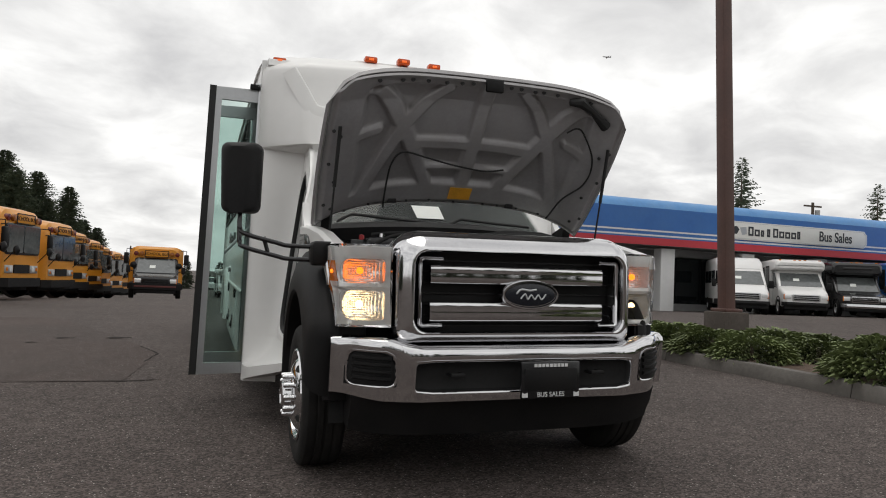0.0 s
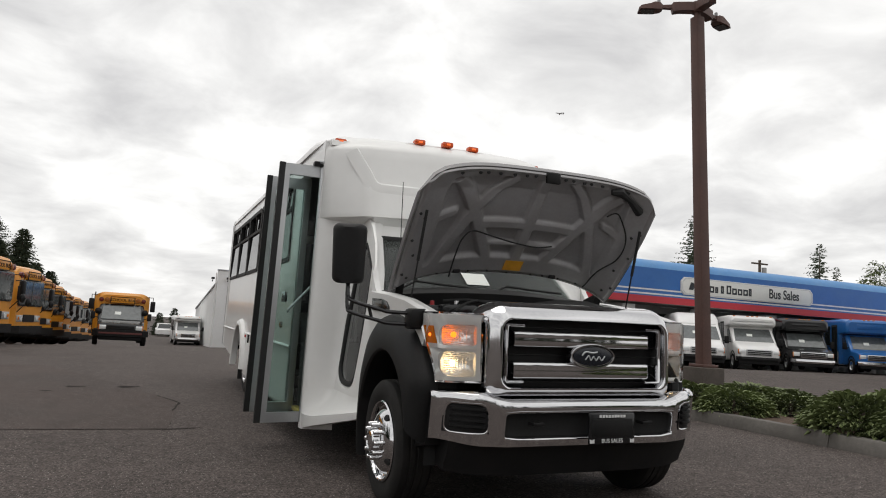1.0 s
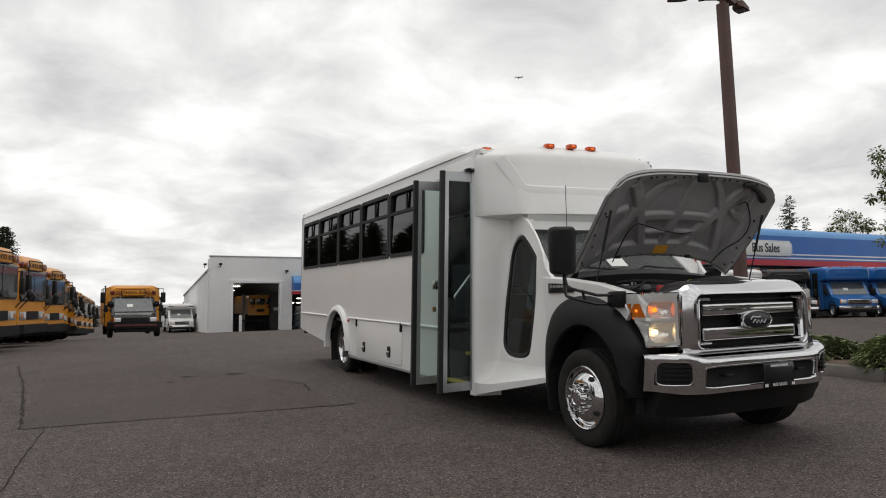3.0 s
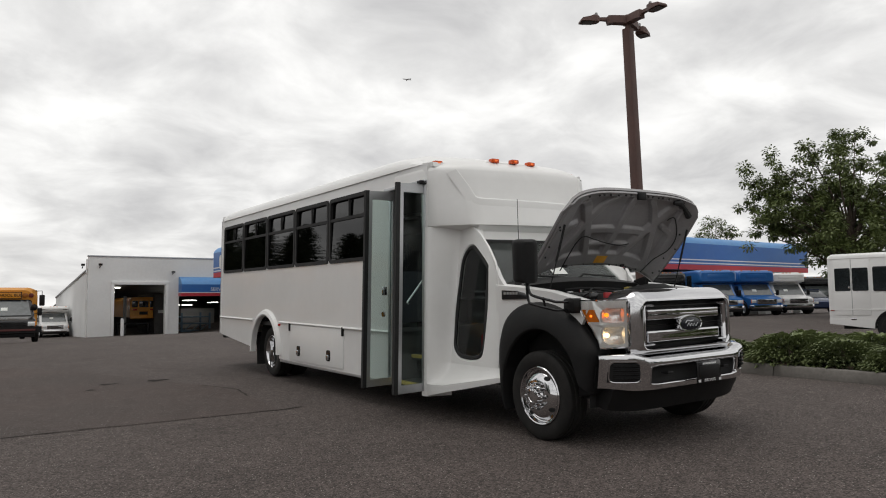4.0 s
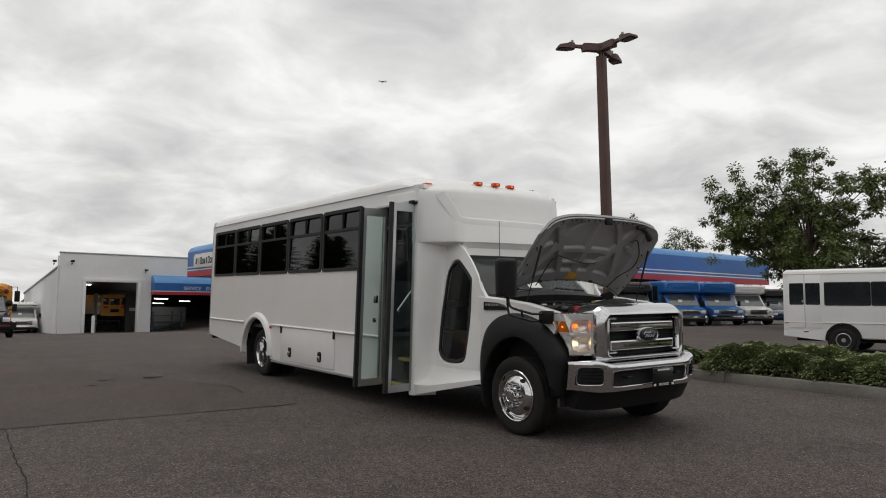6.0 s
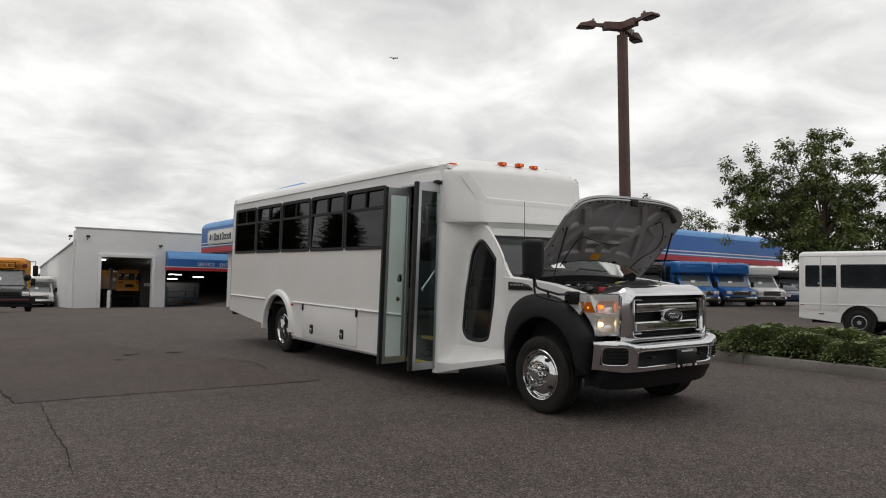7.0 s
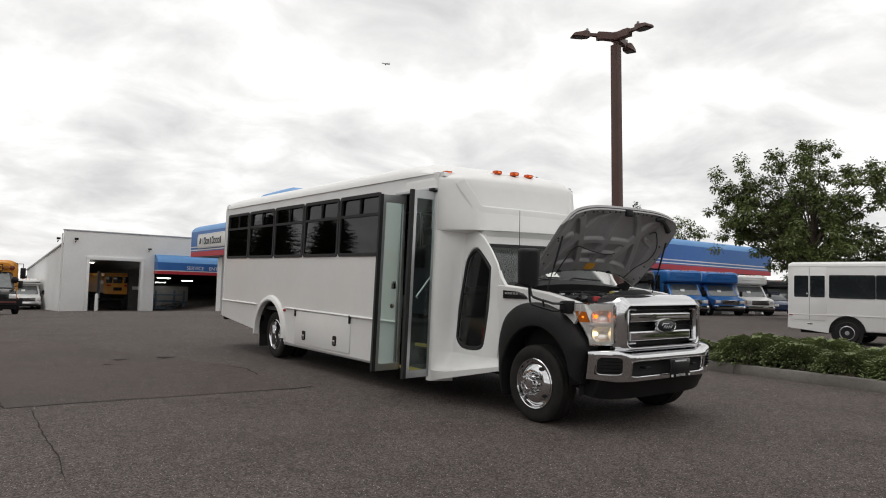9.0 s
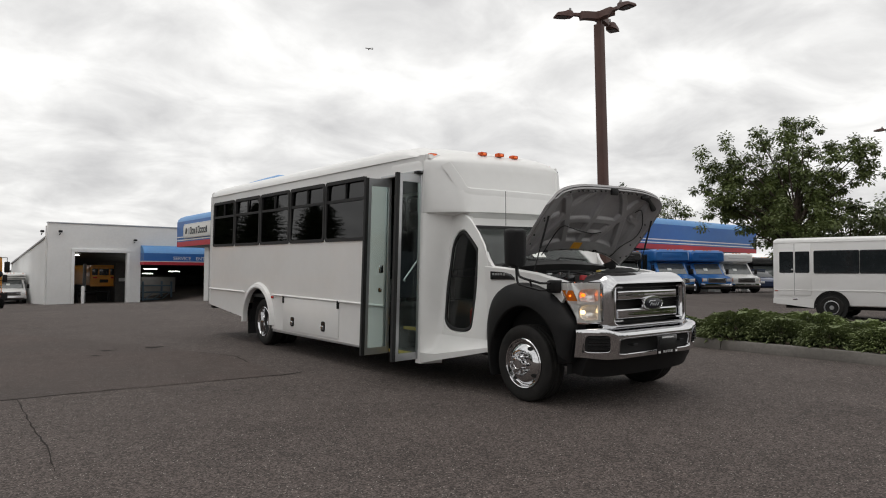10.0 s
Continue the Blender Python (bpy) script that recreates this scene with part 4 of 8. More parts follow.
# fine mesh behind the bars
for j in range(7):
    part("mesh_wire", box(bmesh.new(), -0.59, 0.59, -0.792, -0.782, 0.872 + j * 0.056, 0.880 + j * 0.056), black_gloss, gr)
for sx in (-1, 1):
    hook = [(0.45, 1.232), (0.552, 1.232), (0.568, 1.226), (0.574, 1.21), (0.574, 0.895), (0.568, 0.879), (0.552, 0.873), (0.45, 0.873)]
    inner_ = [(0.45, 1.212), (0.546, 1.212), (0.551, 1.209), (0.554, 1.203), (0.554, 0.902), (0.551, 0.896), (0.546, 0.893), (0.45, 0.893)]
    bm = bmesh.new()
    loft(bm, [[(sx * a, -0.80, z), (sx * a, -0.872, z), (sx * (a * 0.5 + b * 0.5), -0.882, (z + w) / 2), (sx * b, -0.872, w), (sx * b, -0.80, w)] for (a, z), (b, w) in zip(hook, inner_)])
    part("corner_bracket", bm, chrome, gr, sharp=50)
for z0, z1 in ((1.094, 1.19), (0.902, 1.004)):
    bm = bmesh.new()
    face_ = [(-0.80, z0), (-0.858, z0), (-0.868, z0 + 0.005), (-0.872, z0 + 0.012), (-0.873, z0 + 0.03), (-0.8725, z0 + 0.05), (-0.8715, z1 - 0.026), (-0.873, z1 - 0.02), (-0.868, z1 - 0.010), (-0.860, z1 - 0.003), (-0.848, z1), (-0.80, z1 + 0.002)]
    loft(bm, [[(x, y * (1 - k) + -0.80 * k, z0 + (z1 - z0) * 0.5 + (z - z0 - (z1 - z0) * 0.5) * (1 - 0.1 * k)) for y, z in face_] for x, k in ((-0.516, 0.5), (-0.510, 0.12), (-0.49, 0.0), (0.46, 0.0), (0.48, 0.12), (0.486, 0.5))])
    part("bar", bm, chrome, gr, "thick chrome grille bar", sharp=45)


def oval_rings(rows):
    return loft(bmesh.new(), [[(0.035 + kx * math.cos(2 * math.pi * i / 40), y, 1.045 + kz * math.sin(2 * math.pi * i / 40)) for i in range(40)] for kx, kz, y in rows])


badge = part("badge", oval_rings(((0.165, 0.078, -0.84), (0.165, 0.078, -0.886), (0.160, 0.074, -0.896), (0.153, 0.067, -0.896), (0.148, 0.062, -0.886))), chrome, gr, "oval badge, dark centre in a chrome rim")
part("badge_field", oval_rings(((0.148, 0.062, -0.88), (0.143, 0.057, -0.891), (0.10, 0.04, -0.897))), badge_dark, badge)
wave = spline([(-0.085, 1.05), (-0.06, 1.073), (-0.01, 1.068), (0.03, 1.074)], 5)
part("badge_mark", tube(bmesh.new(), [(0.035 + x, -0.897, z) for x, z in wave], [0.004] + [0.006] * (len(wave) - 2) + [0.004], 6), satin_metal, badge)
wave = spline([(-0.06, 1.025), (-0.035, 1.05), (-0.02, 1.022), (0.0, 1.045), (0.02, 1.022), (0.04, 1.045), (0.06, 1.022), (0.085, 1.05)], 5)
part("badge_mark", tube(bmesh.new(), [(0.035 + x, -0.897, z) for x, z in wave], 0.0045, 6), satin_metal, badge)

def quarters(pts, m):
    """A rounded rectangle's outline as four runs of m points, each from corner to corner."""
    n = len(pts) // 4
    out = []
    for k in range(4):
        run = [pts[(k * n + n // 2 + i) % len(pts)] for i in range(n + 1)]
        ds = [0.0]
        for a, b in zip(run, run[1:]):
            ds.append(ds[-1] + math.dist(a, b))
        for i in range(m):
            d = ds[-1] * i / m
            j = max(q for q in range(n) if ds[q] <= d + 1e-9)
            f = (d - ds[j]) / max(1e-6, ds[j + 1] - ds[j])
            out.append(tuple(run[j][c] * (1 - f) + run[j + 1][c] * f for c in (0, 1)))
    return out


# headlights
for side in (-1, 1):
    hl = thing("headlight", "", "", Matrix())
    hl.parent = bus
    tagged(hl, "lit clear headlight with an amber corner lens")

    SHIFT, BACK = (0.015, 0.085) if side > 0 else (0.0, 0.0)
    CURVE = [(0.700, -0.738), (0.78, -0.733), (0.86, -0.718), (0.925, -0.693), (0.965, -0.655), (0.984, -0.55), (0.990, -0.42)]
    CURVE = [(u, y + BACK) for u, y in CURVE]

    def face(w, z, out=0.0):
        """A point of the lens: w 0 to 1 from its inner to its outer edge, which slants back towards the top."""
        q = min(0.9999, w * (0.66 + 0.34 * smooth(0.86, 1.30, z))) * 6
        i = int(q)
        f = q - i
        u, y = (CURVE[i][k] * (1 - f) + CURVE[i + 1][k] * f for k in (0, 1))
        n = Vector((max(0.0, q / 6 - 0.45) * 1.8, -1.0 + 0.8 * q / 6)).normalized()
        return Vector((side * (u + n.x * out) - SHIFT, y + n.y * out, z))

    def lens(w0, w1, z0, z1, out, thick=0.02):
        ws = [w0 + (w1 - w0) * i / 8 for i in range(9)]
        return loft(bmesh.new(), [[face(w, z, out) for w in ws] + [face(w, z, out - thick) for w in ws[::-1]] for z in (z0, z0 + 0.01, (z0 + z1) / 2, z1 - 0.01, z1)])

    def w_at(u, z):
        """The w at which the lens lies u from the bus's middle."""
        lo_, hi_ = 0.0, 1.0
        for _ in range(24):
            m_ = (lo_ + hi_) / 2
            lo_, hi_ = (m_, hi_) if abs(face(m_, z).x + SHIFT) < u else (lo_, m_)
        return (lo_ + hi_) / 2

    def cell(u0, u1, z0, z1, rad, tile, back, focal):
        """A lamp cell: a fluted parabolic bowl, and the bright rim that joins it to the lens's edge."""
        rim_ = quarters(rrect(u0, u1, z0, z1, rad, 4), 14)
        n4 = 14
        cu, cz = (u0 + u1) / 2, (z0 + z1) / 2
        loops = []
        for k in range(23):
            loop = []
            for u, z in rim_:
                a, c = cu + (u - cu) * (k + 0.02) / 22.02, cz + (z - cz) * (k + 0.02) / 22.02
                dd = (a - cu) ** 2 + (c - cz) ** 2
                y = back - dd / (4 * focal) + 0.0026 * math.sin(a * 460) + 0.0022 * math.sin(c * 520)
                loop.append((side * a - SHIFT, max(y, face(w_at(a, c), c, -0.008).y), c))
            loops.append(loop)
        bowl = loft(bmesh.new(), loops, caps=False)
        front_ = [face(w_at(u, z), z, -0.004) for u, z in rim_]
        w0, w1, t0, t1 = tile
        m4 = n4
        quad = [(w0 + (w1 - w0) * i / m4, t0) for i in range(m4)] + [(w1, t0 + (t1 - t0) * i / m4) for i in range(m4)] + [(w1 + (w0 - w1) * i / m4, t1) for i in range(m4)] + [(w0, t1 + (t0 - t1) * i / m4) for i in range(m4)]
        return bowl, loft(bmesh.new(), [loops[-1], front_, [face(w, z, -0.002) for w, z in quad]], caps=False)

    part("housing", lens(0.0, 1.0, 0.868, 1.285, -0.16, 0.03), underbody_shade, hl)
    rows = []
    for o_ in (-0.06, 0.006, 0.008, -0.01):
        k = 0.0 if o_ != -0.01 else 0.035
        loop = [(w / 10, 0.868 + k * 0.5) for w in range(11)] + [(1.0 - k, 0.868 + 0.417 * j / 6) for j in range(1, 6)] + [(w / 10 * (1 - k), 1.285 - k * 0.5) for w in range(10, -1, -1)] + [(0.0 + k, 0.868 + 0.417 * j / 6) for j in range(5, 0, -1)]
        rows.append([face(w, z, o_) for w, z in loop])
    part("bezel", loft(bmesh.new(), rows, caps=False), chrome, hl, "bright chrome bezel", sharp=50)
    wu = w_at(0.968, 1.15)
    for name, dims, tile, foc, bulb, mat, tag in (("upper_lamp", (0.735, 0.955, 1.088, 1.212, (0.02, 0.02, 0.05, 0.02)), (0.0, wu, 1.07, 1.285), 0.034, 0.019, amber_glow, "glowing amber bulb"), ("lower_lamp", (0.735, 0.955, 0.902, 1.052, (0.02, 0.075, 0.03, 0.02)), (0.0, 1.0, 0.868, 1.07), 0.032, 0.021, lamp_glow, "glowing warm headlamp bulb")):
        bowl, rim_part = cell(*dims, tile, -0.600 + BACK, foc)
        lamp = part(name, bowl, reflector, hl, "fluted mirror bowl", sharp=60)
        part("lamp_rim", rim_part, lamp_clear, hl, sharp=50)
        p = (side * (dims[0] + dims[1]) / 2 - SHIFT, -0.600 + BACK - foc, (dims[2] + dims[3]) / 2)
        part("bulb", lathe(bmesh.new(), [(0.001, -bulb), (bulb * 0.7, -bulb * 0.7), (bulb, 0.0), (bulb * 0.8, bulb * 0.8), (bulb * 0.4, bulb * 1.3)], "y", 14, p), mat, lamp, tag)
    part("amber_lens", lens(wu + 0.01, 0.97, 1.095, 1.20, 0.0, 0.03), amber, hl, "amber side lens")
    part("side_rim", lens(wu, 0.985, 1.20, 1.285, -0.002, 0.03), lamp_clear, hl)
    part("side_rim", lens(wu, 0.985, 1.07, 1.095, -0.002, 0.03), lamp_clear, hl)
    p = face((wu + 0.98) / 2, 1.145, 0.0)
    part("corner_bulb", lathe(bmesh.new(), [(0.001, -0.012), (0.009, -0.006), (0.011, 0.0), (0.006, 0.01)], "y", 10, p), amber_glow, hl, "glowing amber bulb")
    part("lens_cover", loft(bmesh.new(), [[face(0.02 + 0.96 * i / 12, z, 0.02 - 0.012 * k) for i in range(13)] for z, k in ((0.876, 1), (0.886, 0), (1.08, 0), (1.268, 0), (1.278, 1))], caps=False, closed=False), lens_glass, hl, "clear lens cover")

# chrome bumper with fog recesses, black lower lip
def bumper_row(k):
    """Half outline of the bumper: k 0 to 1 from middle to end: x, y, lower z, upper z."""
    x = 0.98 * k
    y = -0.915 + 0.045 * smooth(0.58, 0.74, k) + 0.20 * smooth(0.70, 1.0, k) ** 1.6
    return x, y, 0.512 + 0.025 * smooth(0.7, 1.0, k), 0.782 + 0.041 * smooth(0.60, 0.76, k)


def bumper_face(x, z, out=0.0):
    """A point of the chrome shell: rolled over at the top, leaning under at the bottom."""
    _, y, b, t = bumper_row(abs(x) / 0.98)
    f = (z - b) / (t - b)
    return (x, y + 0.034 * (1 - f) + 0.04 * max(0.0, (f - 0.88) / 0.12) ** 2 - 0.003 * math.sin(math.pi * min(1, max(0, f))) - out, z)


def bumper_panel(x0, x1, a0, a1, b0, b1, rad):
    """The shell between x0 and x1 with a rolled opening."""
    m = 14
    low, high = (lambda x: bumper_row(abs(x) / 0.98)[2]), (lambda x: bumper_row(abs(x) / 0.98)[3])
    edge = [(x0 + (x1 - x0) * i / m, None) for i in range(m)]
    outer = [(x, low(x)) for x, _ in edge] + [(x1, low(x1) + (high(x1) - low(x1)) * i / m) for i in range(m)]
    outer += [(x1 + (x0 - x1) * i / m, high(x1 + (x0 - x1) * i / m)) for i in range(m)] + [(x0, high(x0) + (low(x0) - high(x0)) * i / m) for i in range(m)]
    def inset(d):
        return quarters(rrect(a0 + d, a1 - d, b0 + d, b1 - d, rad, 4), m)

    inner = inset(0.0)
    rings = [[bumper_face(a + (c - a) * k, b + (d - b) * k) for (a, b), (c, d) in zip(outer, inner)] for k in (0.0, 0.12, 0.25, 0.5, 0.75, 0.93)]
    rings.append([bumper_face(a, b, 0.005) for a, b in inset(-0.006)])
    rings.append([bumper_face(a, b, 0.004) for a, b in inner])
    rings.append([bumper_face(a, b, -0.004) for a, b in inset(0.006)])
    rings.append([bumper_face(a, b, -0.07) for a, b in inset(0.012)])
    bm = loft(bmesh.new(), rings, caps=False)
    for zf, dz in ((high, 0.003), (low, -0.003)):
        xs = [x0 + (x1 - x0) * i / m for i in range(m + 1)]
        loft(bm, [[bumper_face(x, zf(x)) for x in xs], [(x, bumper_face(x, zf(x))[1] + 0.05, zf(x) + dz) for x in xs], [(x, bumper_face(x, zf(x))[1] + 0.16, zf(x)) for x in xs]], caps=False, closed=False)
    bmesh.ops.remove_doubles(bm, verts=bm.verts, dist=0.0002)
    return bm


bumper = thing("bumper", "", "", Matrix.Translation((-0.008, 0.0, 0)))
bumper.parent = bus
tagged(bumper, "chrome front bumper with black inserts")
part("centre_face", bumper_panel(-0.665, 0.665, -0.60, 0.625, 0.556, 0.714, 0.024), chrome, bumper, sharp=50)
part("end_face", bumper_panel(-0.98, -0.665, -0.905, -0.692, 0.588, 0.756, (0.035, 0.03, 0.065, 0.03)), chrome, bumper, sharp=50)
part("end_face", bumper_panel(0.665, 0.98, 0.692, 0.905, 0.588, 0.756, (0.03, 0.035, 0.03, 0.065)), chrome, bumper, sharp=50)
part("centre_opening", box(bmesh.new(), -0.63, 0.65, -0.835, -0.78, 0.54, 0.73), underbody_shade, bumper)
for sx in (-1, 1):
    part("tow_hook", tube(bmesh.new(), [(sx * 0.36, -0.86, 0.645), (sx * 0.36, -0.925, 0.645), (sx * 0.42, -0.925, 0.645), (sx * 0.42, -0.86, 0.645)], 0.012, 8), black_plastic, bumper)
    x, y, b, t = bumper_row(0.84)

    def bump_y(u):
        return bumper_row(u / 0.98)[1]

    us = [0.685 + 0.23 * i / 8 for i in range(9)]
    part("fog_recess", loft(bmesh.new(), [[(sx * u, bump_y(u) + o, z) for o, z in ((0.022, 0.585), (0.014, 0.67), (0.022, 0.76), (0.06, 0.76), (0.06, 0.585))] for u in us]), black_plastic, bumper, "black fog lamp blank with slats")
    for z in (0.628, 0.662, 0.696, 0.728):
        bm = loft(bmesh.new(), [[(sx * u, bump_y(u) + o, z + d) for o, d in ((0.016, -0.011), (-0.002, -0.007), (-0.002, 0.007), (0.016, 0.011))] for u in (0.715, 0.73, 0.78, 0.83, 0.875, 0.885)])
        part("slat", bm, black_plastic, bumper)
plate = part("number_plate_frame", box(bmesh.new(), -0.165 + 0.1, 0.165 + 0.1, -0.962, -0.942, 0.525, 0.712, 0.008), black_gloss, bumper, "black dealer plate frame with white lettering")
part("plate_insert", box(bmesh.new(), -0.045, 0.245, -0.965, -0.958, 0.568, 0.678, 0.004), black_plastic, plate)
bm = bmesh.new()
for i in range(9):
    box(bm, 0.005 + i * 0.0215, 0.021 + i * 0.0215, -0.9655, -0.960, 0.686, 0.702)
part("frame_marks", bm, stripe_white, plate)
letters("frame_lettering", "BUS SALES", 0.034, stripe_white, plate, pose(0.1, -0.963, 0.546, 90, 0, 0), 0.002)
for sx in (-0.045, 0.245):
    part("frame_mark", prism(bmesh.new(), [(sx - 0.015, 0.534), (sx + 0.015, 0.534), (sx + 0.015, 0.558), (sx, 0.552), (sx - 0.015, 0.558)], "y", -0.9655, -0.960), stripe_white, plate)
rows = []
for k in [i / 12 for i in range(-12, 13)]:
    x = 0.88 * k
    y = -0.74 + 0.10 * abs(k) ** 4
    zb = 0.315 + 0.03 * abs(k) ** 6
    rows.append([(x, y + 0.16, zb + 0.02), (x, y, zb), (x, y - 0.015, zb + 0.04), (x, y - 0.05, 0.44), (x, y - 0.08, 0.53), (x, y + 0.16, 0.53)])
part("lower_lip", loft(bmesh.new(), rows), black_plastic, bumper, "matt black lower air dam")

# door mirror on tubular arms
for side in (-1,):
    mr = thing("door_mirror", "", "", Matrix())
    mr.parent = bus
    tagged(mr, "tall black door mirror on tubular arms")
    cx, cy, cz = side * 1.431, -0.27, 1.632
    turn = Matrix.Translation((cx, cy, cz)) @ Matrix.Rotation(radians(-17), 4, "Z")
    rows = []
    for d, k in ((-0.085, 0.42), (-0.072, 0.66), (-0.045, 0.9), (-0.01, 1.0), (0.04, 1.0), (0.05, 0.97)):
        rows.append([turn @ Vector((x * k * (1 + 0.25 * z), d, z * (0.88 + 0.12 * k) - 0.03 * (1 - k))) for x, z in rrect(-0.104, 0.104, -0.190, 0.188, 0.04)])
    part("shell", loft(bmesh.new(), rows), black_plastic, mr, sharp=30)
    part("mirror_glass", loft(bmesh.new(), [[turn @ Vector((x, d, z)) for x, z in rrect(-0.09, 0.09, -0.17, 0.17, 0.035)] for d in (0.051, 0.054)]), chrome, mr)
    for dz, dy in ((0.0, 0.0), (-0.07, 0.015)):
        pts = spline([(cx, cy - 0.02 + dy, cz - 0.18), (cx, cy - 0.04 + dy, cz - 0.27 + dz), (cx - side * 0.03, cy - 0.07 + dy, cz - 0.305 + dz), (side * 1.24, -0.37 + dy, 1.285 + dz), (side * 1.18, -0.38 + dy, 1.272 + dz), (side * 1.02, -0.40 + dy, 1.27 + dz)], 4)
        part("arm", tube(bmesh.new(), pts, 0.012, 8), black_gloss, mr)
    part("arm_link", tube(bmesh.new(), [(side * 1.31, -0.345, 1.315), (side * 1.285, -0.34, 1.235)], 0.011, 8), black_gloss, mr)
    part("mount", box(bmesh.new(), *sorted((side * 0.94, side * 1.07)), -0.47, -0.33, 1.17, 1.30, 0.025), black_plastic, mr)

# entry door: two glazed leaves folded out square to the coach
def leaf(v, hinge_v, tag):
    d = thing("entry_door_leaf", "", "", Matrix())
    d.parent = bus
    tagged(d, tag)
    u0, u1 = -1.20, -1.60
    o = [(u1, 0.30), (u0 + 0.01, 0.28), (u0, 2.565), (u1, 2.555)]
    def py(u):
        return hinge_v + (v - hinge_v) * (u - u0) / (u1 - u0)
    def slab(pts, t0, t1):
        return loft(bmesh.new(), [[(u, py(u) + t0, z) for u, z in pts], [(u, py(u) + t1, z) for u, z in pts]])
    bm = bmesh.new()
    outer, inner = [(-1.555, 0.30), (-1.205, 0.30), (-1.205, 2.565), (-1.555, 2.555)], [(-1.51, 0.385), (-1.226, 0.385), (-1.226, 2.46), (-1.51, 2.46)]
    ring_prism(bm, outer, inner, "y", -0.018, 0.018)
    for q in bm.verts:
        q.co.y += py(q.co.x)
    taper(bm)
    part("leaf_frame", bm, satin_metal, d, "grey aluminium door frame")
    part("door_glass", taper(slab([(-1.515, 0.38), (-1.221, 0.38), (-1.221, 2.465), (-1.515, 2.465)], -0.003, 0.003)), clear_glass, d, "clear greenish door glass")
    part("edge_seal", taper(slab([(-1.605, 0.30), (-1.555, 0.30), (-1.555, 2.56), (-1.605, 2.56)], -0.022, 0.022)), black_rubber, d, "black rubber edge seal")
    return d


lf = leaf(1.615, 1.665, "glazed entry door leaf swung outwards")
lr = leaf(2.325, 2.36, "glazed entry door leaf swung outwards")
part("door_lock", lathe(bmesh.new(), [(0.001, -1.40), (0.03, -1.40), (0.03, -1.38)], "x", 14, (0, 2.33, 1.12)), chrome, lr)
part("lock_plate", taper(box(bmesh.new(), -1.36, -1.31, 2.31, 2.34, 1.34, 1.44, 0.004)), chrome, lr)
part("grab_handle", tube(bmesh.new(), [(-1.45, 1.665, 1.25), (-1.44, 1.70, 1.266), (-1.19, 1.715, 1.546), (-1.17, 1.69, 1.56)], 0.011, 8), satin_metal, lf)
part("door_header_trim", taper(box(bmesh.new(), -1.262, -1.2, 1.60, 2.5, 2.575, 2.61, 0.004)), satin_metal, bus)
for v in (1.64, 2.40):
    part("door_post", taper(box(bmesh.new(), -1.235, -1.16, v - 0.02, v + 0.02, 0.30, 2.58, 0.004)), satin_metal, bus)
part("door_hinge_bracket", taper(box(bmesh.new(), -1.30, -1.22, 1.60, 1.68, 2.56, 2.60, 0.004)), black_plastic, bus)
# entry steps and coach interior
for i, (x0, z) in enumerate(((-1.22, 0.34), (-0.98, 0.62), (-0.74, 0.90))):
    part("entry_step", box(bmesh.new(), x0, -0.3, DOOR0 + 0.02, DOOR1 - 0.02, z - 0.05, z, 0.005), floor_grey, bus)
    part("step_edge", box(bmesh.new(), x0 - 0.012, x0 + 0.05, DOOR0 + 0.02, DOOR1 - 0.02, z - 0.03, z + 0.006, 0.004), yellow_edge, bus, "worn yellow step edge")
part("coach_floor", box(bmesh.new(), -1.17, 1.17, DOOR1, 8.98, 0.84, 0.90), floor_grey, bus)
part("coach_floor", box(bmesh.new(), -0.5, 1.17, 1.0, DOOR1, 0.84, 0.90), floor_grey, bus)
part("step_well_wall", box(bmesh.new(), -1.17, -0.5, DOOR1, DOOR1 + 0.03, 0.34, 0.95, 0.004), floor_grey, bus)
part("modesty_panel", box(bmesh.new(), -1.1, -0.62, DOOR1 + 0.05, DOOR1 + 0.07, 1.0, 1.62, 0.006), seat_cloth, bus)
part("step_well_wall", box(bmesh.new(), -1.0, -0.5, DOOR0 - 0.16, DOOR0 - 0.1, 0.34, 1.0, 0.004), panel_grey, bus)
part("coach_ceiling", box(bmesh.new(), -1.15, 1.15, 1.6, 8.95, 2.72, 2.76), panel_grey, bus)
part("grab_pole", tube(bmesh.new(), [(-0.62, DOOR1 + 0.02, 0.9), (-0.62, DOOR1 + 0.02, 2.7)], 0.016, 8), satin_metal, bus)
part("extinguisher", lathe(bmesh.new(), [(0.001, 0.64), (0.065, 0.64), (0.07, 0.70), (0.07, 0.90), (0.03, 0.95), (0.001, 0.96)], "z", 16, (-0.85, 1.05, 0)), red_paint, bus, "red fire extinguisher on the cab floor")
st = None
for row in range(7):
    for sx in (-0.75, 0.75):
        m = pose(sx, 3.15 + row * 0.82, 0.9)
        if st is None:
            st = thing("passenger_seat", "", "", Matrix())
            st.parent = bus
            tagged(st, "dark cloth double passenger seat")
            part("seat_cushion", box(bmesh.new(), -0.38, 0.38, -0.22, 0.22, 0.34, 0.46, 0.03), seat_cloth, st)
            bm = loft(bmesh.new(), [[(x, 0.18 + dz, z) for x, z in rrect(-0.38, 0.38, 0.42, 1.12, 0.08)] for dz in (0, 0.09)])
            part("seat_back", bm, seat_cloth, st)
            part("seat_leg", box(bmesh.new(), -0.3, 0.3, -0.05, 0.05, 0.0, 0.34, 0.01), satin_metal, st)
            st.matrix_basis = m
        else:
            copy_thing(st, m)
part("driver_seat", loft(bmesh.new(), [[(0.5 + x, 1.95 + d, z) for x, z in rrect(-0.25, 0.25, 0.9, 2.0, 0.08)] for d in (0, 0.12)]), seat_cloth, bus)
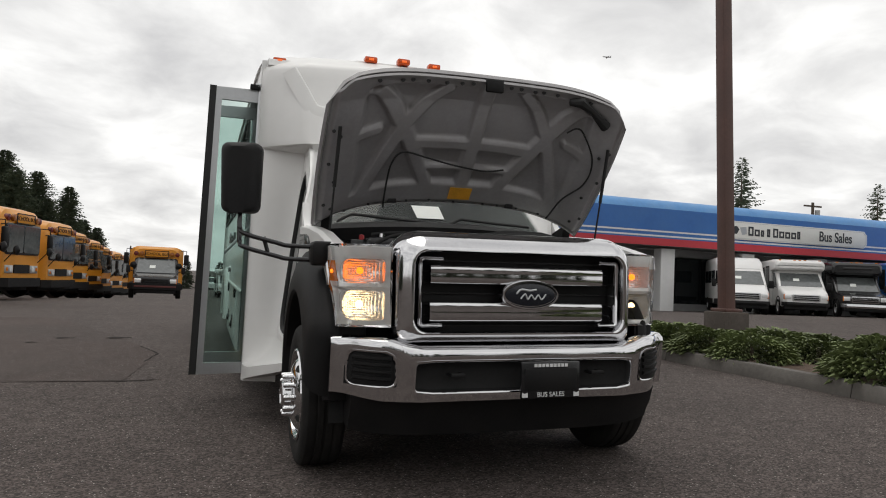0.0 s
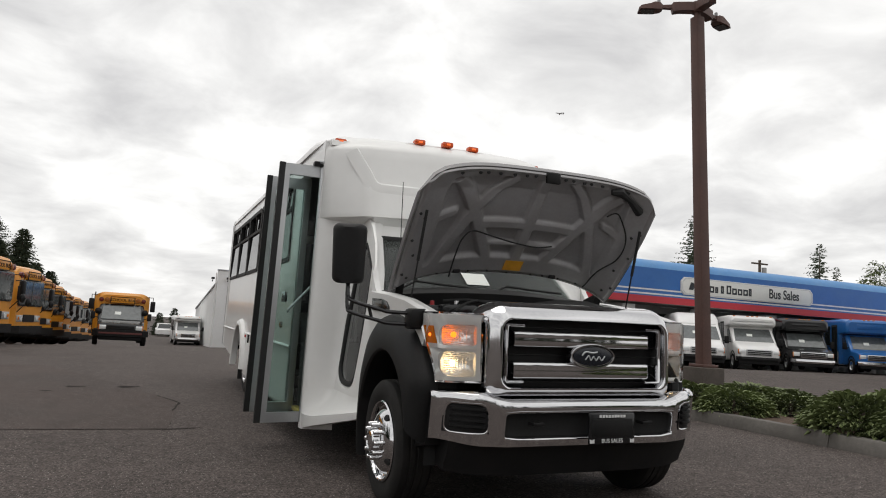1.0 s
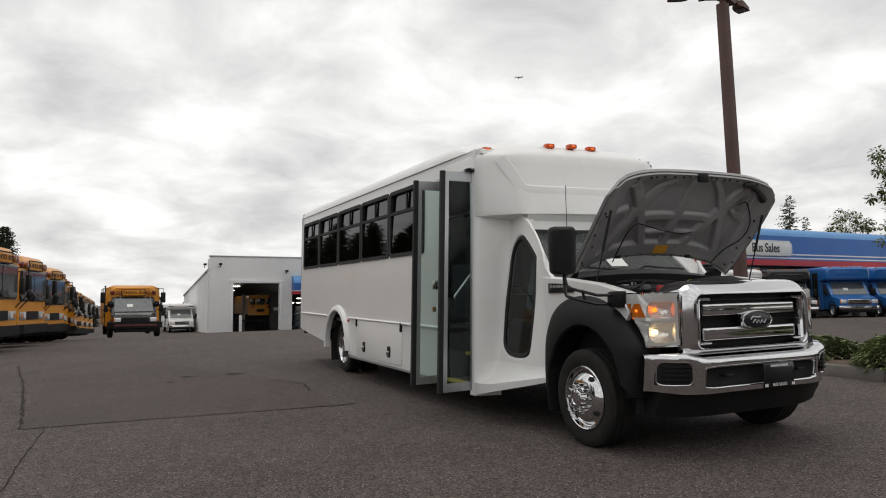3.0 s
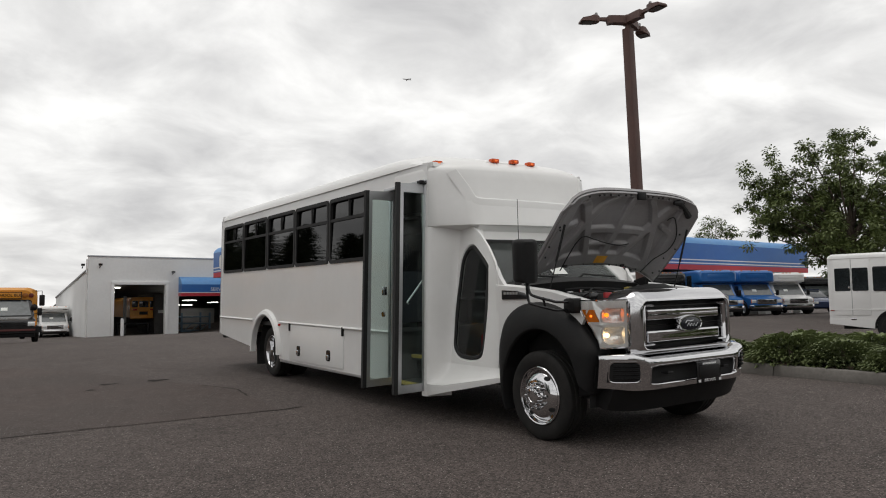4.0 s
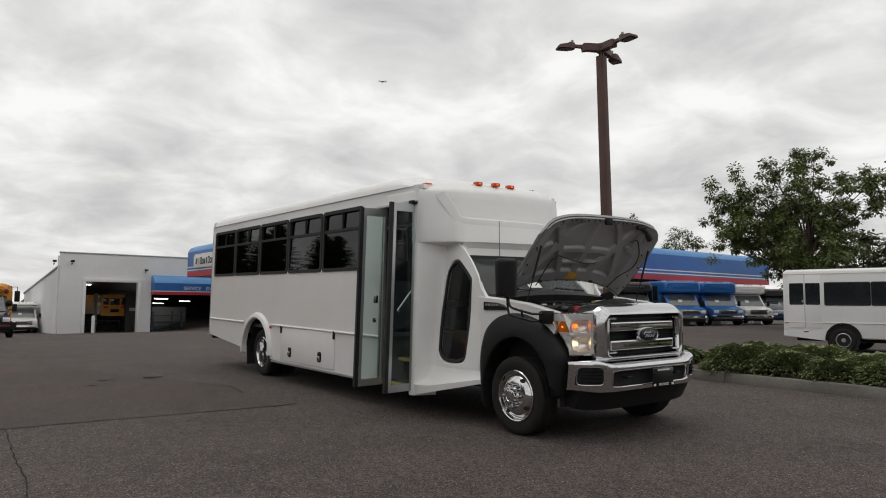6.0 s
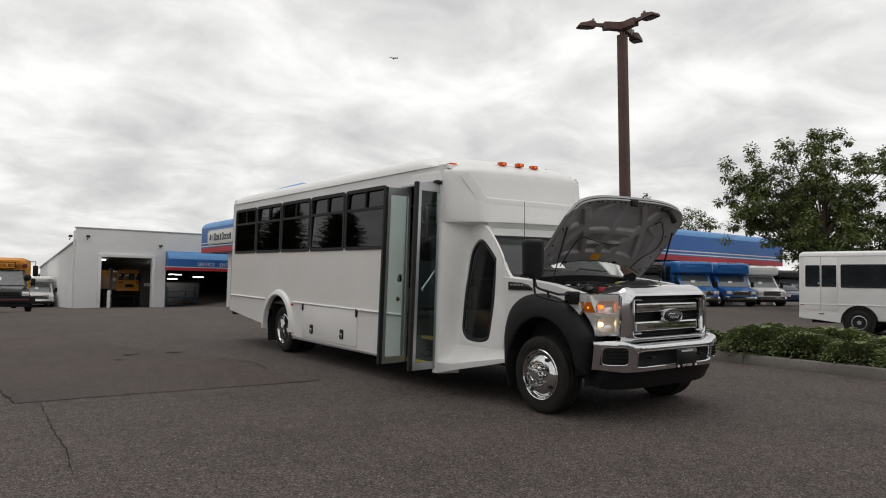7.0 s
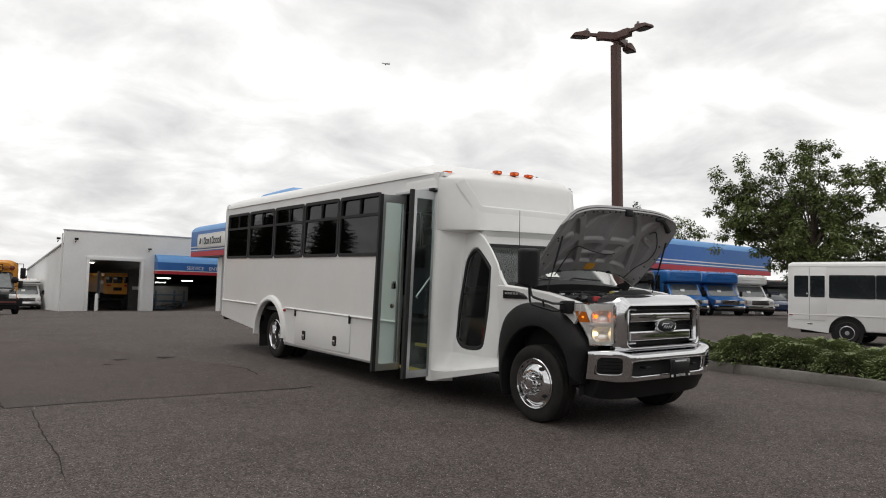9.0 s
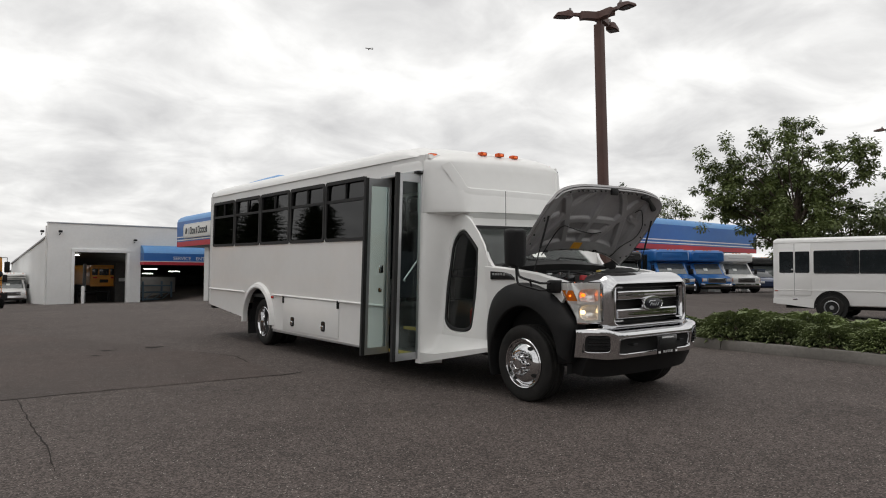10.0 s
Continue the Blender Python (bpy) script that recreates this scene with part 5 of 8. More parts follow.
part("steering_wheel", tube(bmesh.new(), [(0.5 + 0.2 * math.cos(t / 8 * math.pi), 1.1 + 0.08 * math.sin(t / 8 * math.pi), 1.42 + 0.18 * math.sin(t / 8 * math.pi)) for t in range(17)], 0.014, 6), black_plastic, bus)

# luggage door, latches, reflectors, tail marker
lug = part("luggage_door", taper(prism(bmesh.new(), rrect(3.61, 5.49, 0.365, 0.895, 0.03), "x", -HALF - 0.012, -HALF + 0.01, 0.005)), white_paint, bus, "white luggage hatch with two chrome latches")
for v in (3.63, 5.47):
    part("hatch_hinge", taper(box(bmesh.new(), -HALF - 0.03, -HALF, v - 0.02, v + 0.02, 0.80, 0.92, 0.006)), black_plastic, lug)
for v in (4.07, 5.12):
    lt = part("latch_plate", taper(prism(bmesh.new(), rrect(v - 0.06, v + 0.06, 0.44, 0.59, 0.03), "x", -HALF - 0.02, -HALF, 0.004)), black_gloss, lug)
    part("latch_paddle", taper(box(bmesh.new(), -HALF - 0.04, -HALF - 0.015, v - 0.035, v + 0.035, 0.46, 0.53, 0.012)), chrome, lt)
part("side_reflector", taper(box(bmesh.new(), -HALF - 0.012, -HALF + 0.002, 5.90, 5.99, 0.855, 0.895, 0.004)), red_lens, bus)
for z in (1.30, 1.38):
    part("tail_marker", taper(box(bmesh.new(), -HALF - 0.014, -HALF + 0.002, 9.03, 9.06, z, z + 0.05, 0.004)), red_lens, bus)
part("skirt_sill", taper(box(bmesh.new(), -HALF + 0.0, -HALF + 0.06, DOOR1, 5.9, 0.30, 0.335, 0.004)), satin_metal, bus)
part("rear_bumper", box(bmesh.new(), -1.2, 1.2, 9.05, 9.18, 0.52, 0.66, 0.02), black_plastic, bus)
# unseen tank, gearbox, differential and silencer, added to darken the space underneath
part("fuel_tank", box(bmesh.new(), -0.78, -0.15, 2.7, 4.3, 0.24, 0.5, 0.05), underbody_shade, bus)
part("gearbox", box(bmesh.new(), -0.28, 0.28, 0.5, 2.2, 0.26, 0.55, 0.06), underbody_shade, bus)
part("front_differential", lathe(bmesh.new(), [(0.001, -0.2), (0.13, -0.15), (0.17, 0.0), (0.12, 0.16), (0.001, 0.2)], "y", 14, (0.1, 0.0, 0.36)), underbody_shade, bus)
part("silencer", tube(bmesh.new(), [(0.55, 2.2, 0.36), (0.55, 4.6, 0.36)], 0.13, 12), underbody_shade, bus)
part("chassis", box(bmesh.new(), -0.9, 0.9, -0.5, 8.9, 0.42, 0.58), underbody_shade, bus)
part("underfloor", box(bmesh.new(), -1.18, 1.18, 2.5, 5.8, 0.36, 0.5), underbody_shade, bus)
part("mudflap", box(bmesh.new(), -1.2, -0.75, 7.18, 7.2, 0.15, 0.6), black_rubber, bus)


def road_wheel(parent, x, y, out, dished, r=0.405):
    """A wheel with tyre, chrome rim, hand holes, hub and wheel nuts; out: -1 or 1, the side that faces outwards."""
    w = thing("wheel", "", "", pose(x, y, r + 0.008, 0, 0, 0 if out > 0 else 180))
    w.parent = parent
    tagged(w, "chrome wheel with wheel nuts on a black tyre")
    t = part("tyre", lathe(bmesh.new(), [(0.262, -0.10), (0.285, -0.115), (0.35, -0.122), (0.385, -0.112), (r - 0.004, -0.095), (r, -0.06), (r - 0.008, -0.045), (r, -0.04), (r, -0.01), (r - 0.008, -0.005), (r - 0.008, 0.005), (r, 0.01), (r, 0.04), (r - 0.008, 0.045), (r, 0.06), (r - 0.004, 0.095), (0.385, 0.112), (0.35, 0.122), (0.285, 0.115), (0.262, 0.10)], "x", 48), tyre_rubber, w)
    if dished:
        d = -0.11
        prof = [(0.262, 0.10), (0.268, 0.112), (0.258, 0.118), (0.240, 0.085), (0.232, -0.03), (0.215, d + 0.02), (0.17, d + 0.05), (0.13, d + 0.055), (0.10, d + 0.056), (0.085, d + 0.06), (0.078, d + 0.12), (0.066, d + 0.135), (0.001, d + 0.138)]
    else:
        d = 0.085
        prof = [(0.262, 0.10), (0.266, 0.114), (0.258, 0.122), (0.250, 0.118), (0.244, 0.102), (0.238, 0.082), (0.230, 0.078), (0.222, 0.085), (0.212, 0.100), (0.195, 0.116), (0.172, 0.130), (0.150, 0.138), (0.135, 0.141), (0.100, 0.142), (0.084, 0.146), (0.079, 0.152), (0.076, 0.185), (0.070, 0.197), (0.052, 0.202), (0.048, 0.196), (0.02, 0.198), (0.001, 0.199)]
    rim = part("rim", lathe(bmesh.new(), prof, "x", 56), chrome, w, sharp=40)
    for i in range(4):
        a = 2 * math.pi * (i + 0.62) / 4
        n_ = Vector((1.0, 0.45 * math.cos(a), 0.45 * math.sin(a))) if not dished else Vector((1, 0, 0))
        c = Vector((0.117 if not dished else d + 0.04, 0.196 * math.cos(a), 0.196 * math.sin(a)))
        h = part("hand_hole", lathe(bmesh.new(), [(0.001, 0.004), (0.021, 0.004), (0.023, 0.001), (0.027, -0.002)], "z", 16), underbody_shade, rim)
        h.matrix_basis = Matrix.Translation(c) @ n_.to_track_quat("Z", "Y").to_matrix().to_4x4() @ Matrix.Diagonal((1.25, 0.9, 1, 1))
    for i in range(10):
        a = 2 * math.pi * i / 10
        part("wheel_nut", lathe(bmesh.new(), [(0.019, 0.0), (0.018, 0.006), (0.0155, 0.01), (0.0155, 0.048), (0.011, 0.058), (0.001, 0.060)], "x", 10, (d + 0.054, 0.112 * math.cos(a), 0.112 * math.sin(a))), chrome, rim)
    part("inner_drum", lathe(bmesh.new(), [(0.235, -0.1), (0.235, 0.0), (0.05, -0.02)], "x", 20), underbody_shade, w)
    return w


for sx in (-1, 1):
    road_wheel(bus, sx * 0.955, 0.012, sx, False)
    road_wheel(bus, sx * 1.06, ARCH, sx, True)
    part("inner_tyre", lathe(bmesh.new(), [(0.2, -0.1), (0.35, -0.115), (0.4, -0.09), (0.4, 0.09), (0.35, 0.115), (0.2, 0.1)], "x", 32, (sx * 0.77, ARCH, 0.405)), tyre_rubber, bus)
part("front_axle", tube(bmesh.new(), [(-0.9, 0.03, 0.4), (0.9, 0.03, 0.4)], 0.06, 10), underbody_shade, bus)
part("rear_axle", tube(bmesh.new(), [(-0.9, ARCH, 0.4), (0.9, ARCH, 0.4)], 0.08, 10), underbody_shade, bus)

# ---- ground, planted island, lamp posts ----
def ground_sheet():
    xs = [-2000, -600, -200, -80] + [-40 + 2.0 * i for i in range(51)] + [80, 150, 400, 2000]
    ys = [-2000, -400, -100, -40] + [-20 + 2.0 * i for i in range(56)] + [110, 160, 400, 2500]
    bm = bmesh.new()
    g = [[bm.verts.new((x, y, ground_z(x, y))) for x in xs] for y in ys]
    for a, b in zip(g, g[1:]):
        for i in range(len(xs) - 1):
            bm.faces.new((a[i], a[i + 1], b[i + 1], b[i]))
    return bm


ground = part("ground", ground_sheet(), asphalt, None)
tagged(ground, "dark worn asphalt of the vehicle lot", "ground", kind="structure")


def strip(pts, wide, lift, seed=1, rough=0.3):
    """A thin uneven band that follows the ground."""
    rnd = random.Random(seed)
    fine = []
    for (x0, y0), (x1, y1) in zip(pts, pts[1:]):
        n = max(2, int(math.hypot(x1 - x0, y1 - y0) / 0.12))
        for i in range(n):
            fine.append((x0 + (x1 - x0) * i / n, y0 + (y1 - y0) * i / n))
    fine.append(pts[-1])
    rows = []
    for i, (x, y) in enumerate(fine):
        a, b = fine[max(0, i - 1)], fine[min(len(fine) - 1, i + 1)]
        d = Vector((b[0] - a[0], b[1] - a[1])).normalized()
        w = wide * (1 + rough * (rnd.random() - 0.5) * 2)
        ox = (rnd.random() - 0.5) * max(wide, 0.02) * rough * 1.2
        rows.append([(x - d.y * s + ox, y + d.x * s, ground_z(x, y) + lift) for s in (-w / 2, w / 2)])
    return loft(bmesh.new(), rows, caps=False, closed=False)


CRACK = (-0.44, 7.45)
for name, pts, w, tag in (("tar_seam", [(-3.62, 7.91), (-2.73, 7.82), (-1.58, 7.71), (-0.76, 7.55), CRACK, (-0.1, 7.5)], 0.03, "dark tarred joint between asphalt patches"), ("tar_seam", [CRACK, (-0.36, 8.55), (-0.2, 9.6), (-0.45, 10.5)], 0.022, "thin dark crack in the asphalt"), ("tar_seam", [(-3.62, 7.91), (-3.66, 8.6), (-3.9, 12.0), (-4.3, 16.0)], 0.03, "short dark tarred joint in the asphalt"), ("tar_seam", [(-3.39, 7.85), (-3.48, 6.45), (-3.52, 5.3), (-3.6, 4.6)], 0.010, "thin dark crack in the asphalt")):
    tagged(part(name, strip(pts, w, 0.004, len(pts), 0.75), seam_tar, None), tag, "pavement joint", kind="structure")
for pts, w in (([(-1.66, 11.64), (-1.55, 11.7), (-1.38, 11.72)], 0.2), ([(-0.98, 11.66), (-0.82, 11.62), (-0.62, 11.68)], 0.26), ([(-1.95, 11.1), (-1.85, 11.16)], 0.12)):
    tagged(part("asphalt_stain", strip(pts, w, 0.005, len(pts), 0.8), seam_tar, None), "small dark stain in the worn asphalt", "stain", kind="structure")
patch = bmesh.new()
loft(patch, [[(x, y, ground_z(x, y) + 0.002) for x in [-3.62 + (edge + 3.62) * i / 16 for i in range(17)]] for y, edge in ((7.92, -0.44), (8.5, -0.36), (9.6, -0.2), (10.5, -0.45), (12, -0.9), (14, -1.6), (16, -2.4))], caps=False, closed=False)
for v in patch.verts:
    v.co.y -= 0.46 * max(0.0, min(1.0, (v.co.x + 3.62) / 3.2)) * max(0.0, 1 - (v.co.y - 7.92) / 2)
tagged(part("asphalt_patch", patch, asphalt_old, None), "smoother worn patch of asphalt", "pavement patch", kind="structure")

# kerbed island: x 6.05 to 9.1, rounded ends
IX0, IX1, IY0, IY1 = 6.12, 9.4, -6.0, 10.6
path = rrect(IX0, IX1, IY0, IY1, 1.1, 6)
island = thing("planting_island", "kerbed planting bed with bark mulch", "planting bed", kind="structure")


def along(pts, step):
    """Points at even steps round a closed outline."""
    out = []
    n = len(pts)
    for i in range(n):
        a, b = Vector(pts[i]), Vector(pts[(i + 1) % n])
        k = max(1, round((b - a).length / step))
        out += [a.lerp(b, j / k) for j in range(k)]
    return out


kerb = along(path, 0.4)
nk = len(kerb)


def kerb_piece(i0, i1):
    rows = []
    for i in range(i0, i1 + 1):
        p, a, b = kerb[i % nk], kerb[(i - 1) % nk], kerb[(i + 1) % nk]
        d = (b - a).normalized()
        inw = Vector((-d.y, d.x))
        if i == i0:
            p = p + d * 0.006
        if i == i1:
            p = p - d * 0.006
        z = ground_z(p.x, p.y)
        rows.append([(p.x + inw.x * o, p.y + inw.y * o, z + h) for o, h in ((0.0, -0.05), (0.0, 0.0), (0.03, 0.135), (0.045, 0.15), (0.15, 0.155), (0.17, 0.14), (0.17, -0.05))])
    return loft(bmesh.new(), rows)


for i in range(0, nk, 7):
    part("kerb_stone", kerb_piece(i, min(i + 7, nk)), concrete, island)
g = []
for j in range(34):
    y = IY0 + 0.12 + (IY1 - IY0 - 0.24) * j / 33
    e = max(0.0, max(IY0 + 1.1 - y, y - (IY1 - 1.1)))
    cut = 1.1 - math.sqrt(max(0.0, 1.21 - e * e)) if e < 1.1 else 1.1
    g.append([(x, y, ground_z(x, y) + 0.10 + 0.05 * noise.noise((x * 1.7, y * 1.7, 0))) for x in [IX0 + 0.14 + cut + (IX1 - IX0 - 0.28 - 2 * cut) * i / 12 for i in range(13)]])
part("mulch_bed", loft(bmesh.new(), g, caps=False, closed=False), soil, island, "dark bark mulch")


def leaf_quads(bm, centre, direction, length, width, droop, rnd):
    """One pointed leaf, folded along its rib."""
    d = direction.normalized()
    side = d.cross(Vector((0, 0, 1)))
    side = side.normalized() if side.length > 1e-3 else Vector((1, 0, 0))
    side = (side + Vector((0, 0, 0.5 * (rnd.random() - 0.5)))).normalized()
    mid = centre + d * length * 0.5 + Vector((0, 0, 0.1 * length))
    tip = centre + d * length + Vector((0, 0, -droop * length))
    vs = [bm.verts.new(p) for p in (centre, mid + side * width / 2, tip, mid - side * width / 2)]
    bm.faces.new((vs[0], vs[1], vs[2]))
    bm.faces.new((vs[0], vs[2], vs[3]))


def shrub_mesh(seed, radius, height, count, size):
    rnd = random.Random(seed)
    bm = bmesh.new()
    for i in range(count):
        a = rnd.random() * 2 * math.pi
        h = rnd.random() ** 0.8
        lump = 1 + 0.22 * noise.noise((math.cos(a) * 1.6 + seed, math.sin(a) * 1.6, h * 2.2))
        r = radius * math.sqrt(max(0.02, 1 - h * h * 0.9)) * lump * (0.72 + 0.3 * rnd.random())
        c = Vector((r * math.cos(a), r * math.sin(a), height * h * lump * 0.95 + 0.02))
        d = Vector((math.cos(a) + 0.8 * (rnd.random() - 0.5), math.sin(a) + 0.8 * (rnd.random() - 0.5), 0.75 * h + 0.5 * (rnd.random() - 0.4)))
        leaf_quads(bm, c, d, size * (0.7 + 0.6 * rnd.random()), size * 0.42, 0.25, rnd)
    return bm


rnd = random.Random(11)
kinds = []
for k in range(4):
    b = thing("shrub", "low spreading evergreen shrub with narrow green leaves", "shrub", pose(0, 0, 0), "shrubs in the island")
    part("leaves", shrub_mesh(30 + k, 0.60, 0.41, 2200, 0.115), leaf_shrub, b)
    part("inner_leaves", shrub_mesh(60 + k, 0.46, 0.32, 400, 0.12), leaf_shrub_shaded, b)
    part("stems", loft(bmesh.new(), [[(0.03 * math.cos(t), 0.03 * math.sin(t), z) for t in (0, 1.57, 3.14, 4.71)] for z in (-0.06, 0.3)]), bark, b)
    kinds.append(b)
spots = [(x, y) for y in (9.3, 8.5, 7.7, 6.9) for x in (6.75, 7.65)] + [(8.4, 9.2), (8.5, 7.9)]
spots += [(x, y) for y in (5.2, 4.4, 3.6, 2.8, 2.0, 1.2, 0.4, -0.5, -1.5, -2.6, -3.8) for x in (6.8, 7.6)] + [(8.35, 4.6), (8.4, 3.0), (8.4, 1.2)]
used = 0
for i, (x, y) in enumerate(spots):
    if abs(x - 8.0) < 0.75 and abs(y - 8.9) < 0.7:
        continue
    x, y = x + 0.16 * (rnd.random() - 0.5), y + 0.2 * (rnd.random() - 0.5)
    m = pose(x, y, ground_z(x, y) + 0.09, 0, 0, 360 * rnd.random())
    if used < 4:
        kinds[used].matrix_world = m @ Matrix.Diagonal((0.95, 0.95, 0.75, 1))
    else:
        o = copy_thing(kinds[i % 4], m)
        s = 0.82 + 0.4 * rnd.random()
        low = 0.78 if y > 6.3 else 1.0
        o.scale = (s, s, s * low * (0.85 + 0.25 * rnd.random()))
    used += 1


# ---- lamp post with three heads ----
def lamp_post(m, base_h, high, tag, lean=(0.0, 0.0)):
    p = thing("street_lamp", tag, "street lamp", m, "lot lamp posts")
    part("concrete_base", prism(bmesh.new(), rrect(-0.24, 0.24, -0.24, 0.24, 0.03, 2), "z", -0.2, base_h, 0.02), base_concrete, p, "dark weathered concrete base")
    part("base_cover", prism(bmesh.new(), rrect(-0.17, 0.17, -0.17, 0.17, 0.02, 2), "z", base_h, base_h + 0.05, 0.01), pole_brown, p)
    bx = base_h + 0.05
    ring = rrect(-0.095, 0.095, -0.095, 0.095, 0.015, 2)
    part("pole", loft(bmesh.new(), [[(x * k + lean[0] * f, y * k + lean[1] * f, bx + (high - bx) * f) for x, y in ring] for f, k in ((0, 1.0), (0.5, 0.95), (1, 0.9))]), pole_brown, p, "square brown painted steel pole")
    top = Vector((lean[0], lean[1], high + 0.19))
    part("spigot", tube(bmesh.new(), [(lean[0], lean[1], high - 0.02), (lean[0], lean[1], high + 0.19)], 0.055, 10), pole_brown, p)
    part("hub", lathe(bmesh.new(), [(0.001, -0.11), (0.10, -0.10), (0.11, -0.08), (0.11, 0.07), (0.09, 0.09), (0.001, 0.10)], "z", 14, top), pole_brown, p)
    for a in (150, 262, 18):
        d = Vector((math.cos(radians(a)), math.sin(radians(a)), 0))
        s = Vector((-d.y, d.x, 0))
        up = Vector((0, 0, 1))

        def bar(stations):
            return loft(bmesh.new(), [[top + d * f + s * w + up * lo, top + d * f - s * w + up * lo, top + d * f - s * w * 0.9 + up * hi, top + d * f + s * w * 0.9 + up * hi] for f, w, lo, hi in stations])

        part("arm", bar(((0.02, 0.085, -0.085, 0.075), (0.30, 0.08, -0.08, 0.075), (0.42, 0.075, -0.10, 0.07), (0.45, 0.04, -0.03, 0.04), (0.64, 0.035, -0.02, 0.035))), pole_brown, p)
        head = part("lamp_head", bar(((0.60, 0.05, -0.05, 0.04), (0.64, 0.09, -0.065, 0.06), (0.74, 0.115, -0.07, 0.065), (0.80, 0.125, -0.07, 0.035), (0.97, 0.12, -0.07, 0.0), (1.01, 0.11, -0.07, -0.04))), pole_brown, p)
        part("lens", bar(((0.74, 0.095, -0.082, -0.068), (0.96, 0.095, -0.082, -0.068))), far_glass, head)
        part("photocell", lathe(bmesh.new(), [(0.03, 0.07), (0.03, 0.13), (0.015, 0.145), (0.001, 0.147)], "z", 10, top + d * 0.66), wall_grey, head)
    return p


lamp_post(pose(8.0, 8.9, ground_z(8.0, 8.9)), 0.60, 6.64, "brown lamp post with three heads on a concrete base", (-0.33, -0.09))
lamp_post(pose(31.3, 11.1, ground_z(31.3, 11.1)), 0.68, 7.75, "brown lamp post beyond the parked buses")

# ---- parked vehicles: nose towards -y, origin on the ground under the bumper ----
def small_wheel(parent, x, y, out, r=0.37, mat=None):
    w = thing("wheel", "", "", pose(x, y, r, 0, 0, 0 if out > 0 else 180))
    w.parent = parent
    part("tyre", lathe(bmesh.new(), [(r * 0.6, -0.1), (r * 0.9, -0.11), (r, -0.08), (r, 0.08), (r * 0.9, 0.11), (r * 0.6, 0.10)], "x", 20), tyre_rubber, w)
    part("rim", lathe(bmesh.new(), [(r * 0.62, 0.10), (r * 0.58, 0.11), (r * 0.5, 0.06), (r * 0.2, 0.07), (r * 0.16, 0.10), (0.001, 0.10)], "x", 16), mat or satin_metal, w)


def body_ring(y, half, z0, z1, r_top, r_bot=0.05, n=4):
    return [(x, y, z) for x, z in rrect(-half, half, z0, z1, (r_bot, r_bot, r_top, r_top), n)]


def windows_row(parent, half, y0, y1, z0, z1, count, gap=0.06, sides=(-1, 1)):
    for sx in sides:
        step = (y1 - y0) / count
        for i in range(count):
            a, b = y0 + i * step + gap / 2, y0 + (i + 1) * step - gap / 2
            w = part("side_window", prism(bmesh.new(), rrect(a, b, z0, z1, 0.04, 2), "x", *sorted((sx * (half - 0.02), sx * (half + 0.012)))), black_rubber, parent)
            part("pane", prism(bmesh.new(), rrect(a + 0.03, b - 0.03, z0 + 0.03, z1 - 0.03, 0.03, 2), "x", *sorted((sx * (half + 0.013), sx * (half + 0.018)))), far_glass, w)


